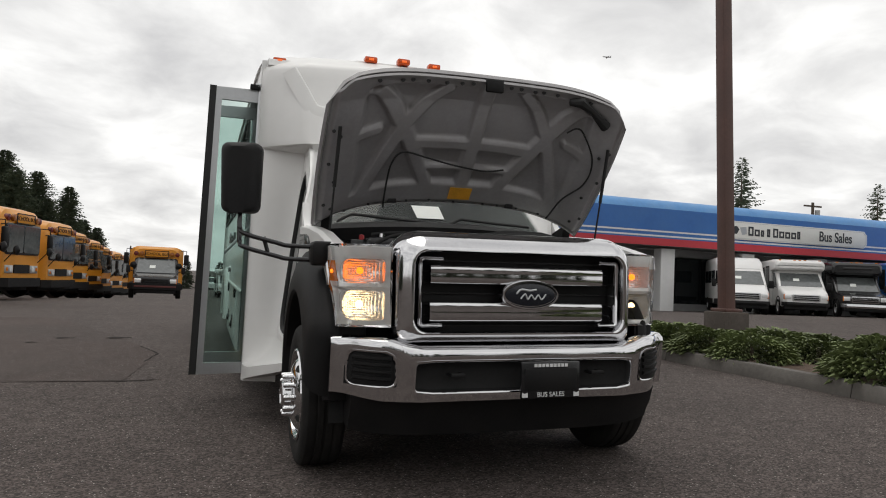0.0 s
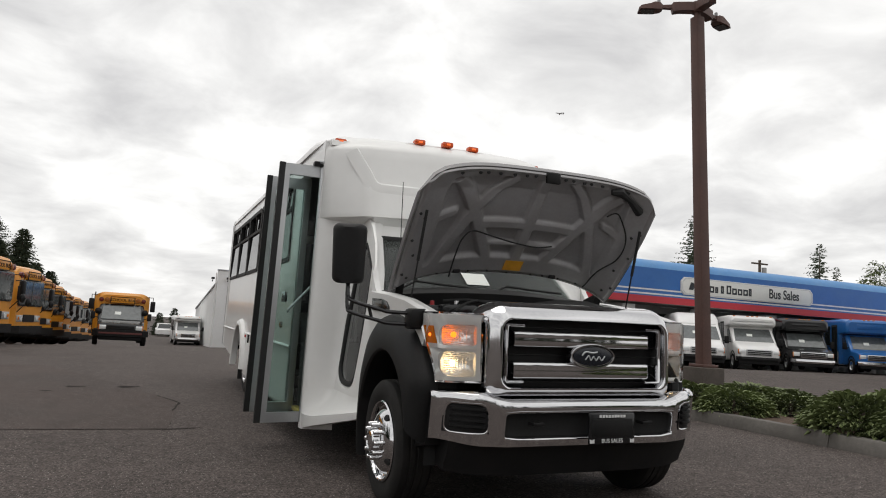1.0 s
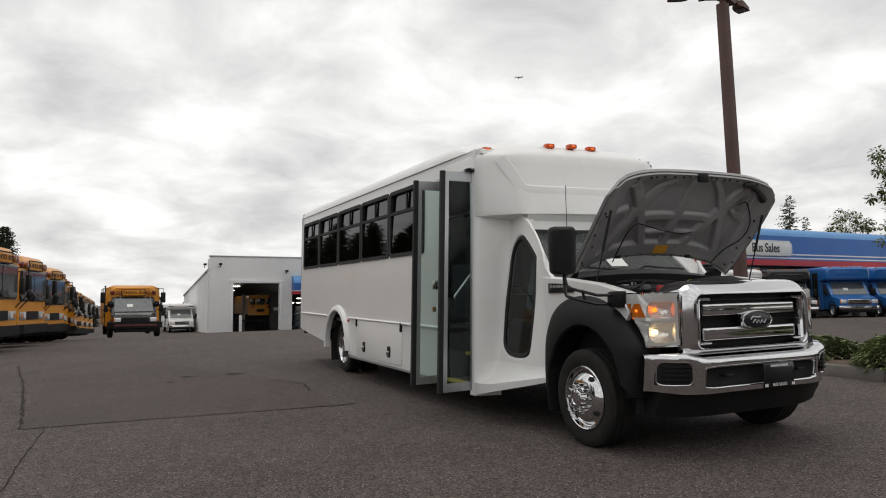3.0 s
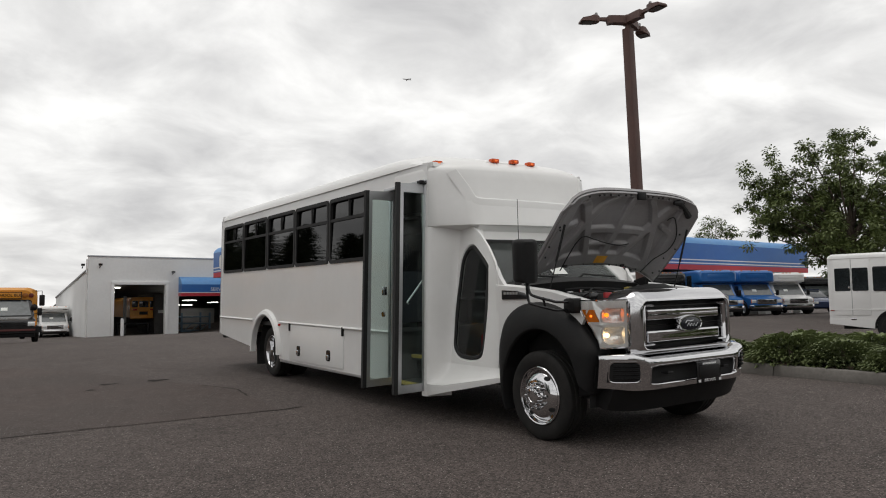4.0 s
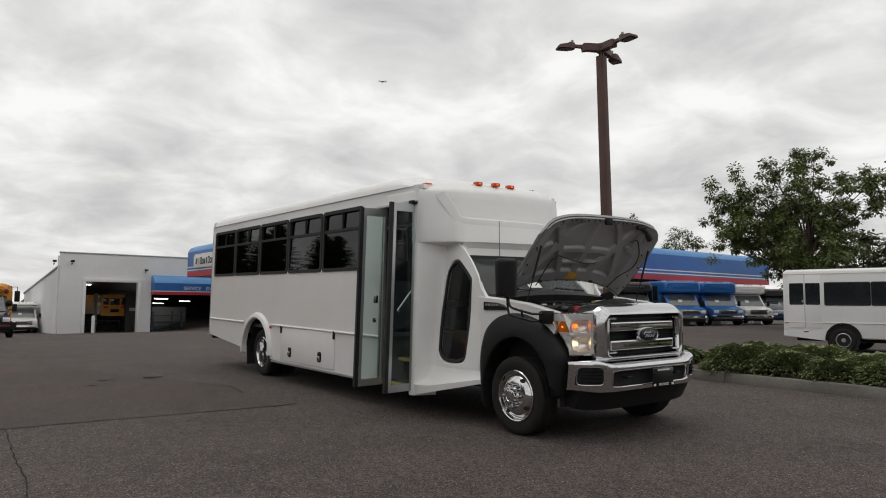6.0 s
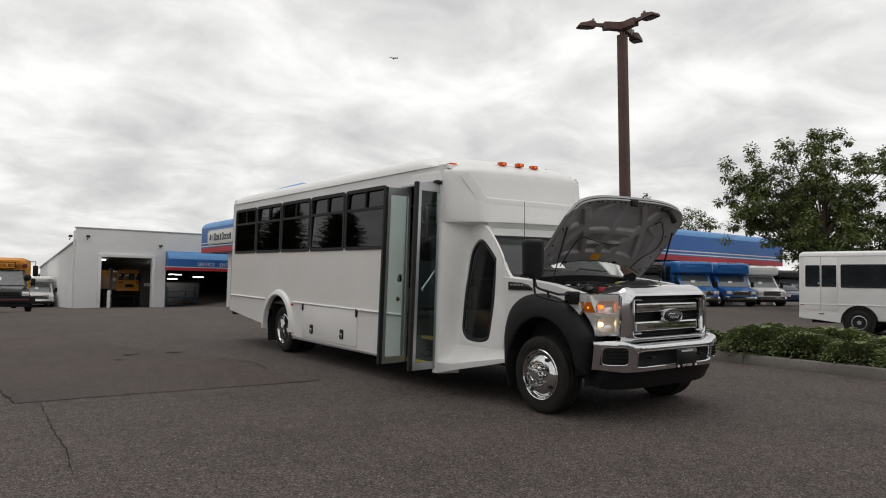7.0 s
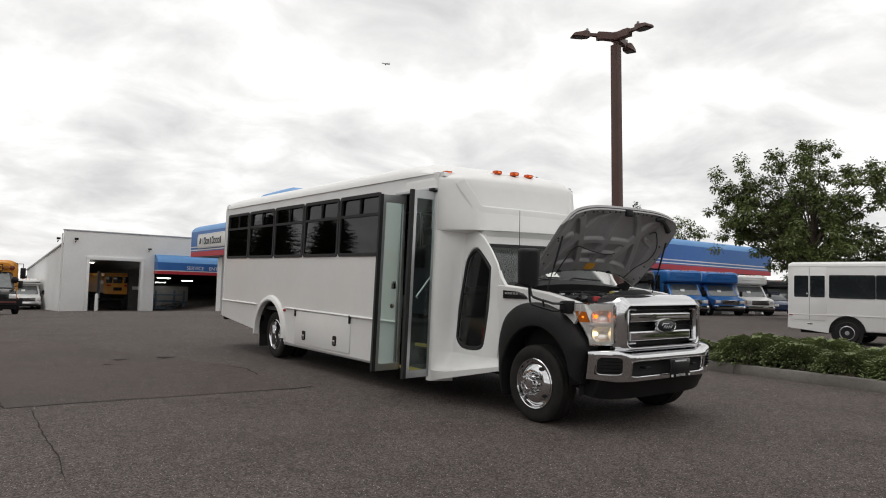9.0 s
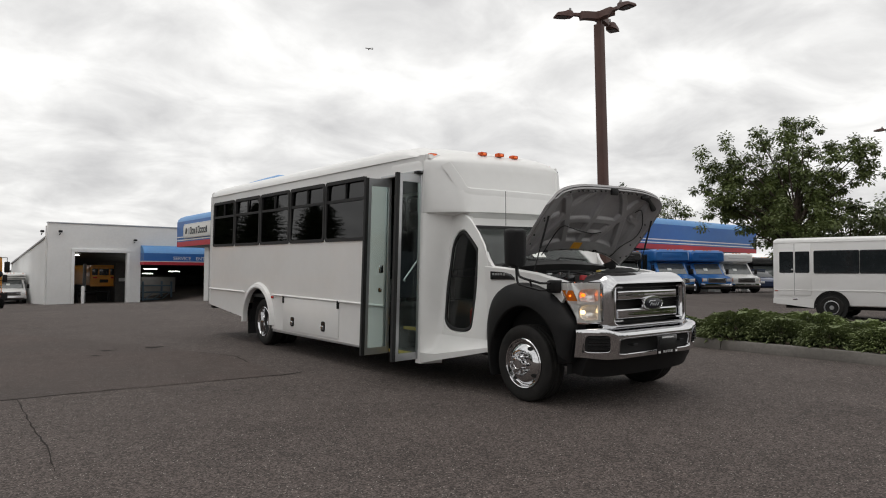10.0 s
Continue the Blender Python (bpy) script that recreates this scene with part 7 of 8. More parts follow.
for v in end.verts:
    v.co = Vector((XB, YB, 0)) + INW * v.co.y + WEST * v.co.x + Vector((0, 0, v.co.z))
part("canopy_end", end, canopy_blue, show)
part("roof", prism(bmesh.new(), [(X0 + 2.5, YF + 2.5), (X1, YF + 2.5), (X1, YB), (XB + 2.5, YB)], "z", 5.2, 5.35), wall_grey, show)
crown = []
for z, k0, k1, o0, o1 in ((5.3, 5.4, 14.0, 0.3, 5.0), (6.3, 6.8, 13.3, 0.6, 4.8), (6.95, 8.6, 12.4, 1.2, 4.2), (7.26, 9.8, 11.6, 2.0, 3.6)):
    crown.append([tuple(Vector((X0, YF, z)) + WEST * k + INW * o) for k, o in ((k0, o0), (k1, o0), (k1, o1), (k0, o1))])
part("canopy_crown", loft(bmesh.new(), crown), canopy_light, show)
part("back_wall", box(bmesh.new(), X0 + 3.2, X1, YF + 14, YF + 14.2, GZ - 1, 4.9), wall_grey, show)
part("end_wall", box(bmesh.new(), X1 - 0.2, X1, YF + 1.8, YF + 14, GZ - 1, 4.9), wall_grey, show)
part("showroom_floor", box(bmesh.new(), X0 + 3, X1, YF + 2, YF + 14, GZ - 0.3, GZ - 0.02), floor_grey, show)
part("stall_riser", box(bmesh.new(), X0 + 2.2, X1, YF + 1.9, YF + 2.1, GZ - 0.6, GZ + 0.35), wall_grey, show)
part("fascia", box(bmesh.new(), X0 + 2.2, X1, YF + 1.9, YF + 2.1, 2.8, 3.2), wall_grey, show)
x = X0 + 2.2
while x < X1 - 1:
    w = part("shop_window", box(bmesh.new(), x, x + 0.08, YF + 1.93, YF + 2.07, GZ + 0.35, 2.75), black_plastic, show)
    part("pane", box(bmesh.new(), x + 0.08, x + 1.6, YF + 1.99, YF + 2.01, GZ + 0.35, 2.75), far_glass, w)
    x += 1.6
part("flank_wall", prism(bmesh.new(), [(X0 + 2.4, YF + 2.1), (X0 + 2.7, YF + 2.1), (XB + 2.3, YB - 0.5), (XB + 2.0, YB - 0.5)], "z", -2.2, 3.2), wall_white, show)
for i in range(8):
    cx = 17.3 + 4.95 * i
    part("column", prism(bmesh.new(), rrect(cx - 0.4, cx + 0.4, YF + 0.5, YF + 1.1, 0.02, 1), "z", GZ - 0.4, 3.1), wall_white, show)
for k in (1.2, 8.0, 17.8):
    c = Vector((X0, YF, 0)) + WEST * k + INW * 0.9
    part("column", prism(bmesh.new(), rrect(c.x - 0.4, c.x + 0.4, c.y - 0.4, c.y + 0.4, 0.02, 1), "z", -2.2, 3.1), wall_white, show)
for i in range(8):
    part("soffit_light", box(bmesh.new(), 13 + i * 4, 13.9 + i * 4, YF + 1.1, YF + 1.35, 3.07, 3.09), stripe_white, show)


def sign_board(parent_m, long, high, tag):
    s = thing("shop_sign", tag, "sign", parent_m, "shop signs")
    c = 0.22
    out = [(-long / 2 + c, 0), (long / 2 - c, 0), (long / 2, c), (long / 2, high - c), (long / 2 - c, high), (-long / 2 + c, high), (-long / 2, high - c), (-long / 2, c)]
    part("board", prism(bmesh.new(), out, "y", -0.08, 0.04, 0.02), sign_white, s)
    inn = [(a * 0.985, high / 2 + (b - high / 2) * 0.90) for a, b in out]
    inn2 = [(a * 0.98, high / 2 + (b - high / 2) * 0.86) for a, b in out]
    part("border", ring_prism(bmesh.new(), inn, inn2, "y", -0.09, -0.078), silver_paint, s)
    # first word of the name as plain hollow bars, one to a letter
    lead = -long * 0.345
    w = long * 0.034
    for i, k in enumerate((1.0, 0.74, 0.70, 0.88, 1.0, 0.74, 0.72, 0.72, 0.88)):
        x, z0, z1 = lead + i * w * 1.22, high * 0.25, high * (0.25 + 0.50 * k)
        wd = w * (0.62 if i in (2, 3, 8) else 1.0)
        part("name_bar", ring_prism(bmesh.new(), [(x, z0), (x + wd, z0), (x + wd, z1), (x, z1)], [(x + w * 0.27, z0 + 0.10 * high), (x + wd - w * 0.27, z0 + 0.10 * high), (x + wd - w * 0.27, z1 - 0.10 * high), (x + w * 0.27, z1 - 0.10 * high)], "y", -0.092, -0.078), sign_ink, s)
    letters("sign_lettering", "Bus Sales", high * 0.80, sign_ink, s, pose(long * 0.263, -0.088, high * 0.49, 90, 0, 0) @ Matrix.Diagonal((0.86, 1, 1, 1)), 0.006, bold=0.012)
    part("sign_mark", prism(bmesh.new(), [(-long * 0.45, high * 0.3), (-long * 0.42, high * 0.3), (-long * 0.405, high * 0.55), (-long * 0.42, high * 0.72), (-long * 0.435, high * 0.72)], "y", -0.092, -0.078), sign_ink, s)
    part("sign_mark", prism(bmesh.new(), [(-long * 0.40, high * 0.66), (-long * 0.36, high * 0.72), (-long * 0.355, high * 0.34), (-long * 0.385, high * 0.25)], "y", -0.09, -0.078), silver_paint, s)
    return s


sign_board(pose(29.9, YF - 0.02, 3.76), 9.6, 0.92, "long white shop sign with dark lettering")
ws = Vector((X0, YF, 0)) + WEST * 16.1
sign_board(pose(ws.x, ws.y, 3.76, 0, 0, -90 + math.degrees(math.atan2(-WEST.x, WEST.y))) @ pose(0, -0.02, 0), 9.6, 0.98, "long white shop sign with dark lettering")

# ---- white service building with two open bays ----
serv = thing("service_building", "white block service building with two open bays", "building")
SX, SY, SZ0, SZ1 = 5.0, 56.3, -2.6, 4.88
BAYS = [(6.78, 10.35, 2.85), (11.4, 16.5, 2.5)]
for a, b in ((SX, 6.78), (10.35, 11.4), (16.5, 34.0)):
    part("front_wall", box(bmesh.new(), a, b, SY, SY + 0.3, SZ0, SZ1), wall_white, serv)
for a, b, z in BAYS:
    part("front_wall", box(bmesh.new(), a, b, SY, SY + 0.3, z, SZ1), wall_white, serv)
EAVE = [(SY + 0.3, 3.9), (73.3, 2.08)]
part("side_wall", prism(bmesh.new(), [(SY + 0.3, SZ0), (73.3, SZ0)] + EAVE[::-1], "x", SX, SX + 0.3), wall_white, serv)
part("back_wall", box(bmesh.new(), SX + 0.3, 34, 80.0, 80.3, SZ0, 1.2), inside_shaded, serv)
part("far_wall", box(bmesh.new(), 33.7, 34, SY + 0.3, SY + 24, SZ0, SZ1), inside_shaded, serv)
part("inner_wall", prism(bmesh.new(), [(SY + 0.3, SZ0), (73.2, SZ0), (73.2, 1.98), (SY + 0.3, 3.78)], "x", SX + 0.3, SX + 0.5), inside_shaded, serv)
part("roof", prism(bmesh.new(), [(SY + 0.2, 3.72), (SY + 0.2, 3.86), (80.3, 1.26), (80.3, 1.12)], "x", SX + 0.5, 33.7), inside_shaded, serv)
part("parapet_cap", box(bmesh.new(), SX - 0.05, 34, SY - 0.06, SY + 0.35, SZ1, SZ1 + 0.09, 0.01), silver_paint, serv)
part("eave_trim", prism(bmesh.new(), [(SY + 0.3, 3.86), (73.35, 2.03), (73.35, 2.15), (SY + 0.3, 3.98)], "x", SX - 0.08, SX + 0.34), wall_grey, serv)
part("bay_floor", box(bmesh.new(), SX, 34, SY, 80.0, -1.6, -1.28), inside_shaded, serv)
part("downpipe", tube(bmesh.new(), [(SX - 0.08, SY + 0.2, SZ0), (SX - 0.08, SY + 0.2, SZ1 - 0.2)], 0.05, 8), wall_white, serv)
for a, b, z in BAYS[:1]:
    part("bay_lintel", box(bmesh.new(), a - 0.25, b + 0.25, SY - 0.12, SY, z - 0.02, z + 0.22, 0.01), wall_white, serv)
    for x in (a - 0.25, b + 0.02):
        part("bay_jamb", box(bmesh.new(), x, x + 0.22, SY - 0.12, SY, SZ0, z, 0.01), wall_white, serv)
for x, y in ((SX + 0.75, SY - 0.3), (SX - 0.3, SY + 0.4), (10.9, SY - 0.25)):
    fl = part("flood_light", box(bmesh.new(), x - 0.12, x + 0.12, y - 0.12, y + 0.10, 3.76 if x > 9 else 4.2, 3.88 if x > 9 else 4.36, 0.03), black_plastic, serv)
    part("bracket", tube(bmesh.new(), [(x, y + 0.1, 4.15 if x < 9 else 3.7), (x, y + 0.35, 4.05 if x < 9 else 3.65)], 0.04, 6), black_plastic, fl)
# ceiling lights inside the bays
for i, (x, y) in enumerate(((7.4, 62), (7.6, 66), (8.2, 64), (12.2, 61), (13.0, 66), (14.0, 63), (15.0, 67), (15.8, 62), (14.8, 65), (13.2, 64.5))):
    part("ceiling_tube", box(bmesh.new(), x - 0.45, x + 0.45, y, y + 0.12, (2.35 if x < 11 else 1.25) + 0.2 * (i % 3), (2.40 if x < 11 else 1.30) + 0.2 * (i % 3)), tube_light, serv)
part("notice_board", box(bmesh.new(), 10.76, 11.33, 60.0, 60.05, 0.64, 0.90, 0.01), stripe_white, serv, "white board on the workshop's inner wall")
part("partition", box(bmesh.new(), 10.5, 11.45, 60.05, 66.0, -1.28, 2.2), inside_shaded, serv)
part("partition", box(bmesh.new(), 14.2, 17.2, 66.0, 66.15, -1.28, 0.95), wall_grey, serv, "low grey partition behind the lift")
# awning over the service entrance
aw = thing("service_awning", "blue and red awning lettered over the service entrance", "awning")
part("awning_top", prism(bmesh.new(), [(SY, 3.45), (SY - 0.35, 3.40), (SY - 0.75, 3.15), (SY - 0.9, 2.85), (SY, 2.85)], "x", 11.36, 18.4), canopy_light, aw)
part("awning_front", box(bmesh.new(), 11.36, 18.4, SY - 0.9, SY, 2.2, 2.85), canopy_blue, aw)
part("awning_red_band", box(bmesh.new(), 11.35, 18.41, SY - 0.915, SY, 1.95, 2.18), canopy_red, aw)
part("awning_stripe", box(bmesh.new(), 11.355, 18.405, SY - 0.91, SY, 2.19, 2.25), stripe_white, aw)
for word, x in (("SERVICE", 14.25), ("ENTRANCE", 16.3)):
    letters("awning_lettering", word, 0.38, stripe_white, aw, pose(x, SY - 0.906, 2.46, 90, 0, 0), 0.006)
# bus on the workshop lift, work benches
lb = thing("lifted_school_bus", "yellow school bus raised on a workshop lift", "school bus")
part("body", loft(bmesh.new(), [body_ring(60.5, 1.12, 0.6, 2.5, 0.35, 0.05, 5), body_ring(67.5, 1.12, 0.6, 2.5, 0.35, 0.05, 5)]), bus_yellow, lb)
for x0, x1 in ((-0.95, -0.5), (-0.38, 0.38), (0.5, 0.95)):
    part("rear_window", box(bmesh.new(), x0, x1, 60.47, 60.52, 1.55, 2.15, 0.01), far_glass, lb)
part("plate_panel", box(bmesh.new(), -0.35, 0.35, 60.47, 60.52, 0.85, 1.15, 0.01), black_plastic, lb)
part("rear_bumper", box(bmesh.new(), -1.1, 1.1, 60.4, 60.55, 0.5, 0.66, 0.02), bus_yellow, lb)
for sx in (-1, 1):
    part("tail_lamp", box(bmesh.new(), *sorted((sx * 0.55, sx * 0.9)), 60.47, 60.52, 1.25, 1.4, 0.01), red_lens, lb)
    part("lift_post", box(bmesh.new(), *sorted((sx * 1.3, sx * 1.5)), 61.0, 61.4, -1.28, 2.6), wall_grey, lb)
lb.matrix_world = pose(9.78, 4.0, -0.20) @ Matrix.Diagonal((0.92, 0.935, 0.86, 1))
bench = thing("work_bench", "cluttered work bench in the service bay", "bench")
part("bench_top", box(bmesh.new(), 7.6, 10.0, 59.6, 60.2, -0.2, -0.1), black_plastic, bench)
for x in (7.65, 9.9):
    part("bench_leg", box(bmesh.new(), x, x + 0.1, 59.6, 60.2, -1.28, -0.2), black_plastic, bench)
bar = thing("bollard", "white bollard at the bay opening", "bollard", pose(7.3, 56.0, 0))
part("post", lathe(bmesh.new(), [(0.001, 0.35), (0.1, 0.32), (0.12, 0.25), (0.12, -1.4)], "z", 12), stripe_white, bar)
lift = thing("vehicle_lift", "blue steel platform lift in the service bay", "lift", pose(13.9, 60.4, -1.28))
for x in (-1.15, 1.15):
    for y in (0.0, 2.6):
        part("lift_post", box(bmesh.new(), x - 0.07, x + 0.07, y - 0.07, y + 0.07, 0.0, 1.9, 0.01), lift_blue, lift)
for z in (0.35, 0.95, 1.5):
    part("deck", box(bmesh.new(), -1.08, 1.08, -0.1, 2.7, z, z + 0.09, 0.01), lift_blue, lift)
for x in (-0.7, 0.0, 0.7):
    part("brace", tube(bmesh.new(), [(x - 0.35, -0.12, 0.42), (x + 0.35, -0.12, 1.0)], 0.035, 6), lift_blue, lift)
cab_ = thing("tool_cabinet", "grey tool cabinet in the service bay", "cabinet", pose(11.9, 62.0, -1.28))
part("body", box(bmesh.new(), -0.4, 0.4, 0, 0.5, 0.08, 1.5, 0.02), wall_grey, cab_)
for z in (0.2, 0.5, 0.8, 1.1):
    part("drawer", box(bmesh.new(), -0.36, 0.36, -0.02, 0.02, z, z + 0.24, 0.01), silver_paint, cab_)

# ---- trees, utility pole, far vehicles ----
def conifer(m, high, wide, seed, tag, dense=1.0, group="conifers", full=0.7):
    t = thing("conifer_tree", tag, "tree", m, group)
    rnd = random.Random(seed)
    part("trunk", lathe(bmesh.new(), [(high * 0.022, 0), (high * 0.012, high * 0.5), (0.01, high * 0.98)], "z", 8), bark, t)
    verts, faces = [], []
    n = int(high * 52 * dense)
    for i in range(n):
        h = (i + rnd.random()) / n
        if h < 0.06:
            continue
        reach = wide * (1 - h) ** full * (0.45 + 0.7 * rnd.random()) + 0.10
        a = rnd.random() * 2 * math.pi
        d = Vector((math.cos(a), math.sin(a), -0.30 + 0.45 * h))
        s = Vector((-d.y, d.x, 0))
        k = max(4, int(reach / 0.12))
        for j in range(k):
            f = (j + rnd.random()) / k
            c = Vector((0, 0, high * h)) + d * reach * f + Vector((0, 0, 0.08 * (rnd.random() - 0.5)))
            w = 0.27 * (1.2 - f * 0.6) * (0.45 + 0.55 * math.sqrt(1 - h))
            sg = 1 if rnd.random() < 0.5 else -1
            e = c + (s * sg * (0.5 + 0.9 * rnd.random()) + d * 0.6) * w * 1.6 + Vector((0, 0, -0.16 * rnd.random()))
            m_ = c.lerp(e, 0.5)
            b0 = len(verts)
            verts += [c, m_ + Vector((0, 0, 0.10 * w)) + d * 0.05, e, m_ + Vector((0, 0, -0.42 * w))]
            faces.append((b0, b0 + 1, b0 + 2, b0 + 3))
    bm = bmesh.new()
    tmp = bpy.data.meshes.new("foliage_tmp")
    tmp.from_pydata([tuple(v) for v in verts], [], faces)
    bm.from_mesh(tmp)
    bpy.data.meshes.remove(tmp)
    part("foliage", bm, needle, t)
    return t


rnd = random.Random(5)
for i, (x, y, h, w) in enumerate(((-30, 70, 14.2, 5.6), (-26.5, 66, 13.4, 5.4), (-23.5, 71, 14.6, 5.6), (-20.8, 67, 12.8, 5.2), (-18.6, 70, 14.0, 5.2), (-16.6, 68, 12.4, 5.0), (-15.2, 71, 13.6, 4.8), (-13.8, 68.5, 11.6, 4.4), (-12.6, 71, 11.8, 4.2), (-11.4, 69, 9.0, 3.6), (-9.9, 70, 10.4, 2.9), (-8.9, 72, 7.4, 2.8), (-7.6, 71, 6.6, 2.2))):
    conifer(pose(x, y, -1.4, 0, 0, 40 * i), h * 0.90, w * 0.80, 100 + i, "tall dark conifer behind the school buses", 2.4, full=0.5)
conifer(pose(41.3, 45, -0.3), 12.2, 3.6, 131, "dark conifer rising behind the showroom", 0.6)
conifer(pose(57.7, 46.3, -0.3), 11.6, 3.4, 132, "sparse conifer rising behind the showroom", 0.45)
conifer(pose(60.0, 46.3, -0.3), 9.6, 1.4, 134, "sparse conifer rising behind the showroom", 0.3)
for i, (x, y, h) in enumerate(((-3.2, 92, 3.2), (0.2, 94, 3.8), (2.6, 95, 3.0), (4.0, 90, 3.6))):
    conifer(pose(x, y, -1.4), h, 1.3, 150 + i, "small distant conifer beyond the lot")


# tall conifers round the lot, beside and behind the way
ring = [conifer(pose(-34, 6, -0.6), 17, 5.0, 171, "tall dark conifer along the edge of the lot", 0.8), conifer(pose(-31, 14, -0.6), 15, 4.6, 172, "tall dark conifer along the edge of the lot", 0.8)]
rnd = random.Random(77)
for i in range(25):
    if i < 11:
        x, y = -34 + 5 * rnd.random(), 8 + 4.6 * i
    else:
        x, y = -26 + 5.2 * (i - 11), -36 - 5 * rnd.random()
    if math.hypot(x + 34, y - 6) < 2.5 or math.hypot(x + 31, y - 14) < 2.5:
        continue
    o = copy_thing(ring[i % 2], pose(x, y, -0.6, 0, 0, 360 * rnd.random()))
    k = 0.75 + 0.4 * rnd.random()
    o.scale = (k, k, k * (0.85 + 0.3 * rnd.random()))


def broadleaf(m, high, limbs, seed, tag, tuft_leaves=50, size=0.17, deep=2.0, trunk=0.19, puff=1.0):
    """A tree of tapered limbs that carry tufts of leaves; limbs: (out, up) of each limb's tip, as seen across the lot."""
    t = thing("broadleaf_tree", tag, "tree", m, "broadleaf trees")
    rnd = random.Random(seed)
    part("trunk", tube(bmesh.new(), [(0, 0, -0.3), (0.05, 0.02, high * 0.2), (-0.04, 0.05, high * 0.42), (0.05, 0, high * 0.7)], [trunk, trunk * 0.8, trunk * 0.55, 0.03], 10), bark, t)
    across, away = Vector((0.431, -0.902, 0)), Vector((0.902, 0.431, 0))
    verts, faces = [], []
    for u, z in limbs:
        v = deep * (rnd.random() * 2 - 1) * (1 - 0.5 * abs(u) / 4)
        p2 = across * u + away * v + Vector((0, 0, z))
        p0 = Vector((0, 0, min(z * 0.62, high * 0.66) * (0.65 + 0.3 * rnd.random())))
        p1 = p0.lerp(p2, 0.55) + Vector((0.25 * (rnd.random() - 0.5), 0.25 * (rnd.random() - 0.5), 0.25))
        part("limb", tube(bmesh.new(), [p0, p0.lerp(p1, 0.5) + Vector((0, 0, 0.06)), p1, p2], [0.07, 0.055, 0.035, 0.01], 6), bark, t)
        tufts = [(p2, 0.30 * puff)]
        for j in range(9):
            f = 0.45 + 0.6 * rnd.random()
            base = p1.lerp(p2, f) if f > 0.6 else p0.lerp(p1, 0.5 + f * 0.6)
            tufts.append((base + puff * Vector([rnd.gauss(0, 0.36), rnd.gauss(0, 0.36), rnd.gauss(0.02, 0.27)]), puff * (0.20 + 0.20 * rnd.random())))
        for c, r in tufts:
            for i in range(tuft_leaves):
                q = Vector([rnd.gauss(0, 1) for _ in range(3)]).normalized() * r * (0.35 + 0.75 * rnd.random())
                q.z *= 0.75
                d = (q * 1.2 / r + Vector((rnd.random() - 0.5, rnd.random() - 0.5, -0.5 + 0.4 * rnd.random()))).normalized()
                side_ = d.cross(Vector((rnd.random() - 0.5, rnd.random() - 0.5, 1.0))).normalized()
                ln, wd = size * (0.7 + 0.6 * rnd.random()), size * 0.33
                o, k = c + q, len(verts)
                mid_ = o + d * ln * 0.55
                verts += [o, mid_ + side_ * wd, o + d * ln - Vector((0, 0, 0.15 * ln)), mid_ - side_ * wd]
                faces.append((k, k + 1, k + 2, k + 3))
    me = bpy.data.meshes.new("crown")
    me.from_pydata([tuple(v) for v in verts], [], faces)
    me.materials.append(leaf_tree)
    crown = new("crown", me)
    crown.parent = t
    return t


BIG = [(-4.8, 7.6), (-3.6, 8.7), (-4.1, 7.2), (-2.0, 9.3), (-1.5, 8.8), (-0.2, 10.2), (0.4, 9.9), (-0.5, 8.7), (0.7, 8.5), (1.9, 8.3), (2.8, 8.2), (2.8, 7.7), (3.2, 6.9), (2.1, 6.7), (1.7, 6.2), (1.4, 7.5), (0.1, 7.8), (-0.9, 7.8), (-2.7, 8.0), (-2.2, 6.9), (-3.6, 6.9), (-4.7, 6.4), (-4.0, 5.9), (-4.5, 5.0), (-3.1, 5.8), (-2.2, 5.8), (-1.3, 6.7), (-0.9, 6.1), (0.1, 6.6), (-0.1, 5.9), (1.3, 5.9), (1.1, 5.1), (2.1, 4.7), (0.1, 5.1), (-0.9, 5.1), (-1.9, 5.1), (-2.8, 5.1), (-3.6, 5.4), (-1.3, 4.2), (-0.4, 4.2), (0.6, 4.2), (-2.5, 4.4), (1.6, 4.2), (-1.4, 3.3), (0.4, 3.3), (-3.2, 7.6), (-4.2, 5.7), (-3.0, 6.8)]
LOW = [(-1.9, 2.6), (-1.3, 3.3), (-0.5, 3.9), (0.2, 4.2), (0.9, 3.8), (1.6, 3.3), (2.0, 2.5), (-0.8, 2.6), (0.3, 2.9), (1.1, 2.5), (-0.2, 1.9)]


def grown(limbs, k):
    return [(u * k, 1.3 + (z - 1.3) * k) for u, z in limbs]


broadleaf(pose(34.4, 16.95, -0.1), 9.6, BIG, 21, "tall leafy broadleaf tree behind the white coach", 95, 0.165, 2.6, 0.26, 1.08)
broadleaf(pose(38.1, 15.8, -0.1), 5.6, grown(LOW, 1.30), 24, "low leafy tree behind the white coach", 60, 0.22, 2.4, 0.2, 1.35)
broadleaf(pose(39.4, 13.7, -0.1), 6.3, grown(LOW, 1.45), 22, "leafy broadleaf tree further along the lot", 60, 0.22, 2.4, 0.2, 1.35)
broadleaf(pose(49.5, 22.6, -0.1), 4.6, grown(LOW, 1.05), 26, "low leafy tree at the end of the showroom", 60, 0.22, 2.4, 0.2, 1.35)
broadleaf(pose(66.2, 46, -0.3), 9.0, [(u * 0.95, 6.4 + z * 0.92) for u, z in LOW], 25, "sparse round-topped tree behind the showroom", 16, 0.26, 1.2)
up_ = thing("utility_pole", "wooden utility pole with a cross arm", "utility pole", pose(52.2, 48.2, 0))
part("pole", tube(bmesh.new(), [(0, 0, 0), (0, 0, 9.4)], [0.16, 0.12], 8), bark, up_)
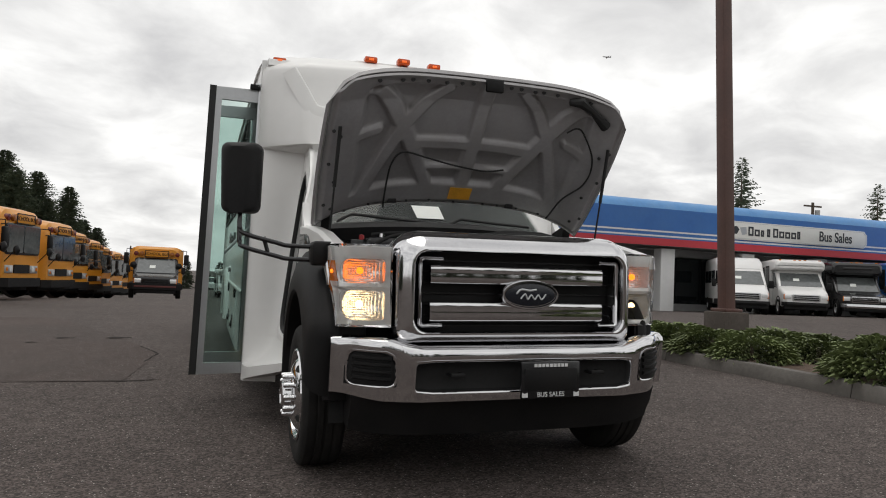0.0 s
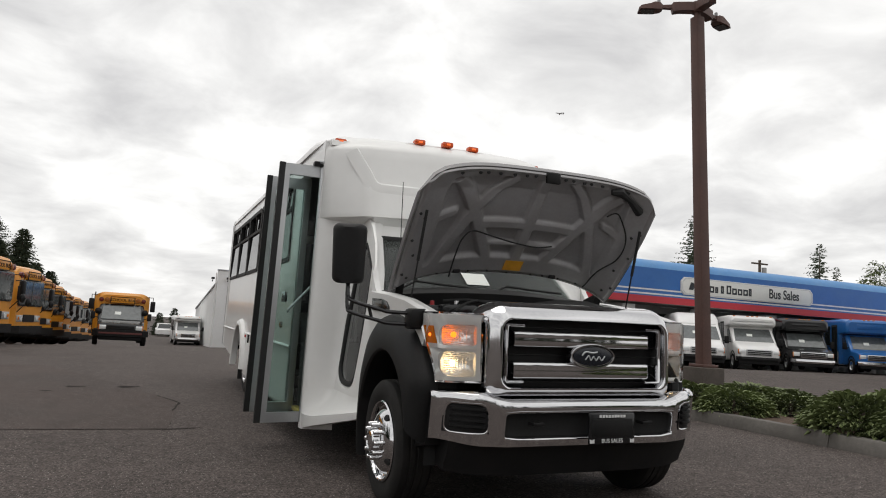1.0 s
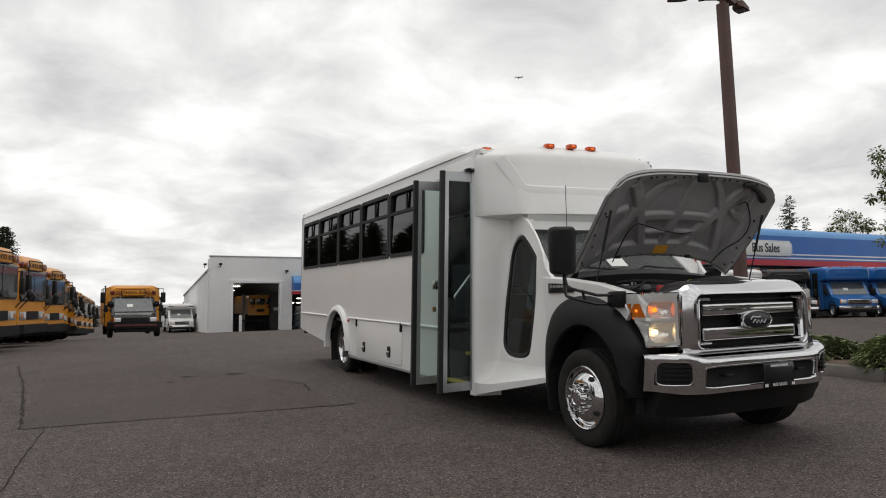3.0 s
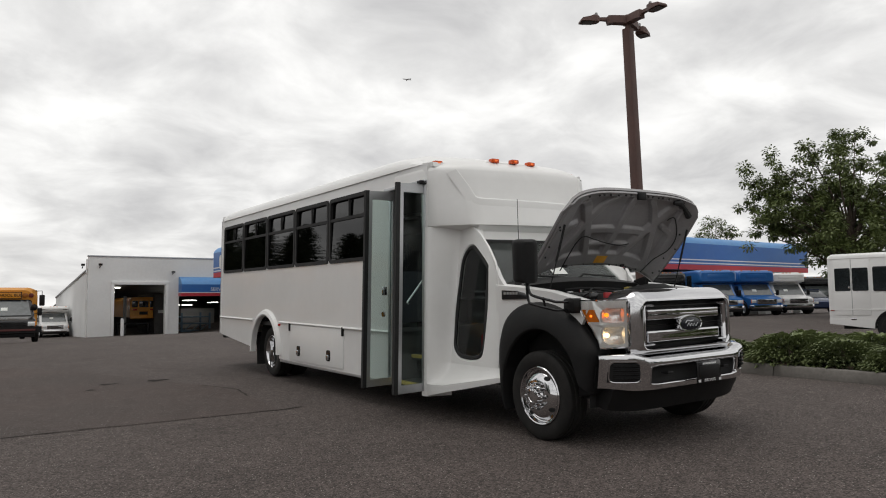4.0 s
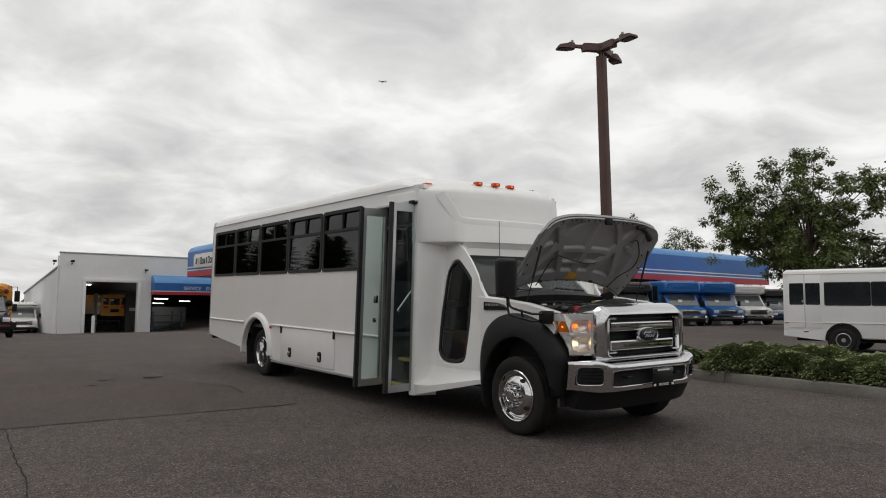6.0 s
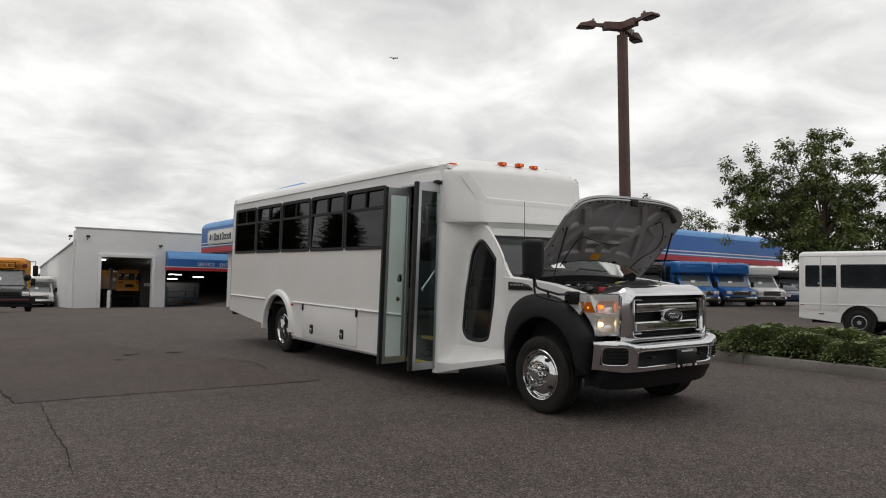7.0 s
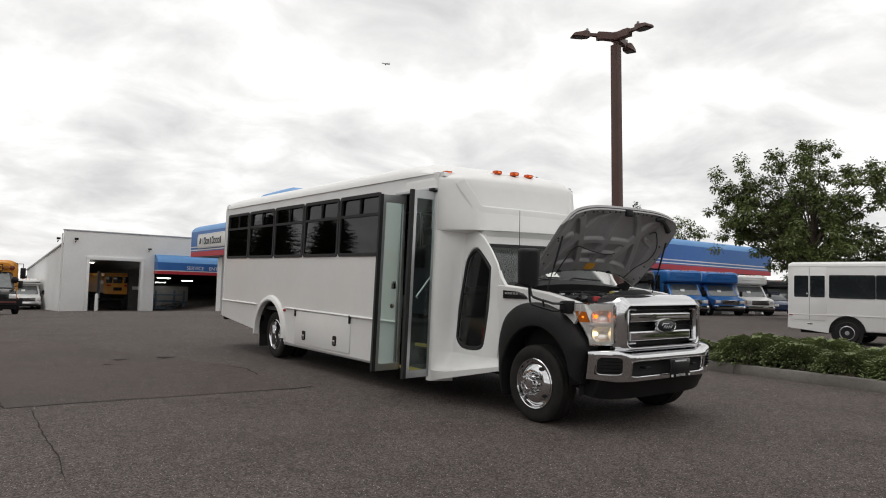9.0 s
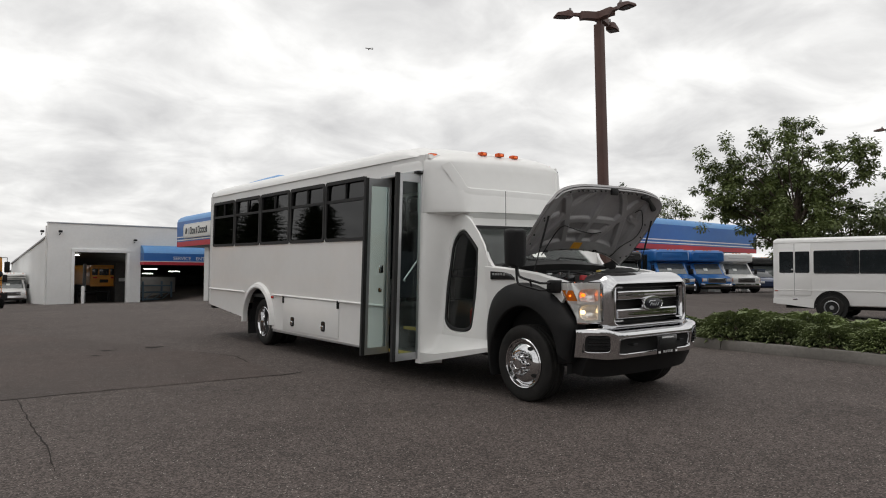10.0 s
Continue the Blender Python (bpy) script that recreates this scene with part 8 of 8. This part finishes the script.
part("cross_arm", box(bmesh.new(), -1.0, 1.0, -0.06, 0.06, 9.0, 9.14), bark, up_)
part("transformer", lathe(bmesh.new(), [(0.001, 8.75), (0.22, 8.72), (0.22, 8.1), (0.001, 8.08)], "z", 12, (0.45, -0.1, 0)), wall_grey, up_)
wp = thing("flag_pole", "thin white pole behind the showroom canopy", "pole", pose(52.6, 30.4, -0.1), "thin white poles")
part("shaft", tube(bmesh.new(), [(0, 0, 0), (0, 0, 6.5)], [0.06, 0.045], 8), stripe_white, wp)
wp = thing("flag_pole", "thin white pole among the trees", "pole", pose(40.4, 15.3, -0.1), "thin white poles")
part("shaft", tube(bmesh.new(), [(0, 0, 0), (0, 0, 5.6)], [0.07, 0.05], 8), stripe_white, wp)
fc = thing("parked_car", "small white vehicle far down the lot", "car", pose(3.0, 88, -1.3))
part("car_body", loft(bmesh.new(), [body_ring(0, 0.8, 0.4, 0.9, 0.1), body_ring(0.3, 0.92, 0.35, 1.0, 0.12), body_ring(4.4, 0.92, 0.35, 1.1, 0.12)]), white_paint, fc)
part("cabin", loft(bmesh.new(), [body_ring(1.0, 0.85, 0.9, 1.05, 0.05), body_ring(1.5, 0.75, 0.9, 1.65, 0.15), body_ring(4.3, 0.78, 0.9, 1.65, 0.15)]), white_paint, fc)
part("windscreen", loft(bmesh.new(), [[(-0.7, 1.02, 1.1), (0.7, 1.02, 1.1), (0.62, 1.42, 1.55), (-0.62, 1.42, 1.55)], [(-0.7, 0.99, 1.12), (0.7, 0.99, 1.12), (0.62, 1.39, 1.57), (-0.62, 1.39, 1.57)]]), far_glass, fc)
# airliner far up
plane = thing("airliner", "small distant airliner high in the cloudy sky", "aeroplane", look((479, 758, 288), (119, 838, 298)) @ Matrix.Scale(0.32, 4))
part("fuselage", lathe(bmesh.new(), [(0.05, -17), (1.2, -15.5), (1.9, -12), (1.9, 8), (1.2, 14), (0.2, 18)], "z", 12), wall_grey, plane)
part("wing", prism(bmesh.new(), [(-17, 5), (-17, 7), (0, 3), (17, 7), (17, 5), (0, -4)], "y", -0.8, -0.4), wall_grey, plane)
part("tail_fin", prism(bmesh.new(), [(1.5, 12), (1.5, 17), (7, 18.5), (7, 16.5)], "x", -0.2, 0.2), wall_grey, plane)
part("tailplane", prism(bmesh.new(), [(-6, 17), (-6, 18), (6, 18), (6, 17), (0, 13)], "y", 0.4, 0.7), wall_grey, plane)
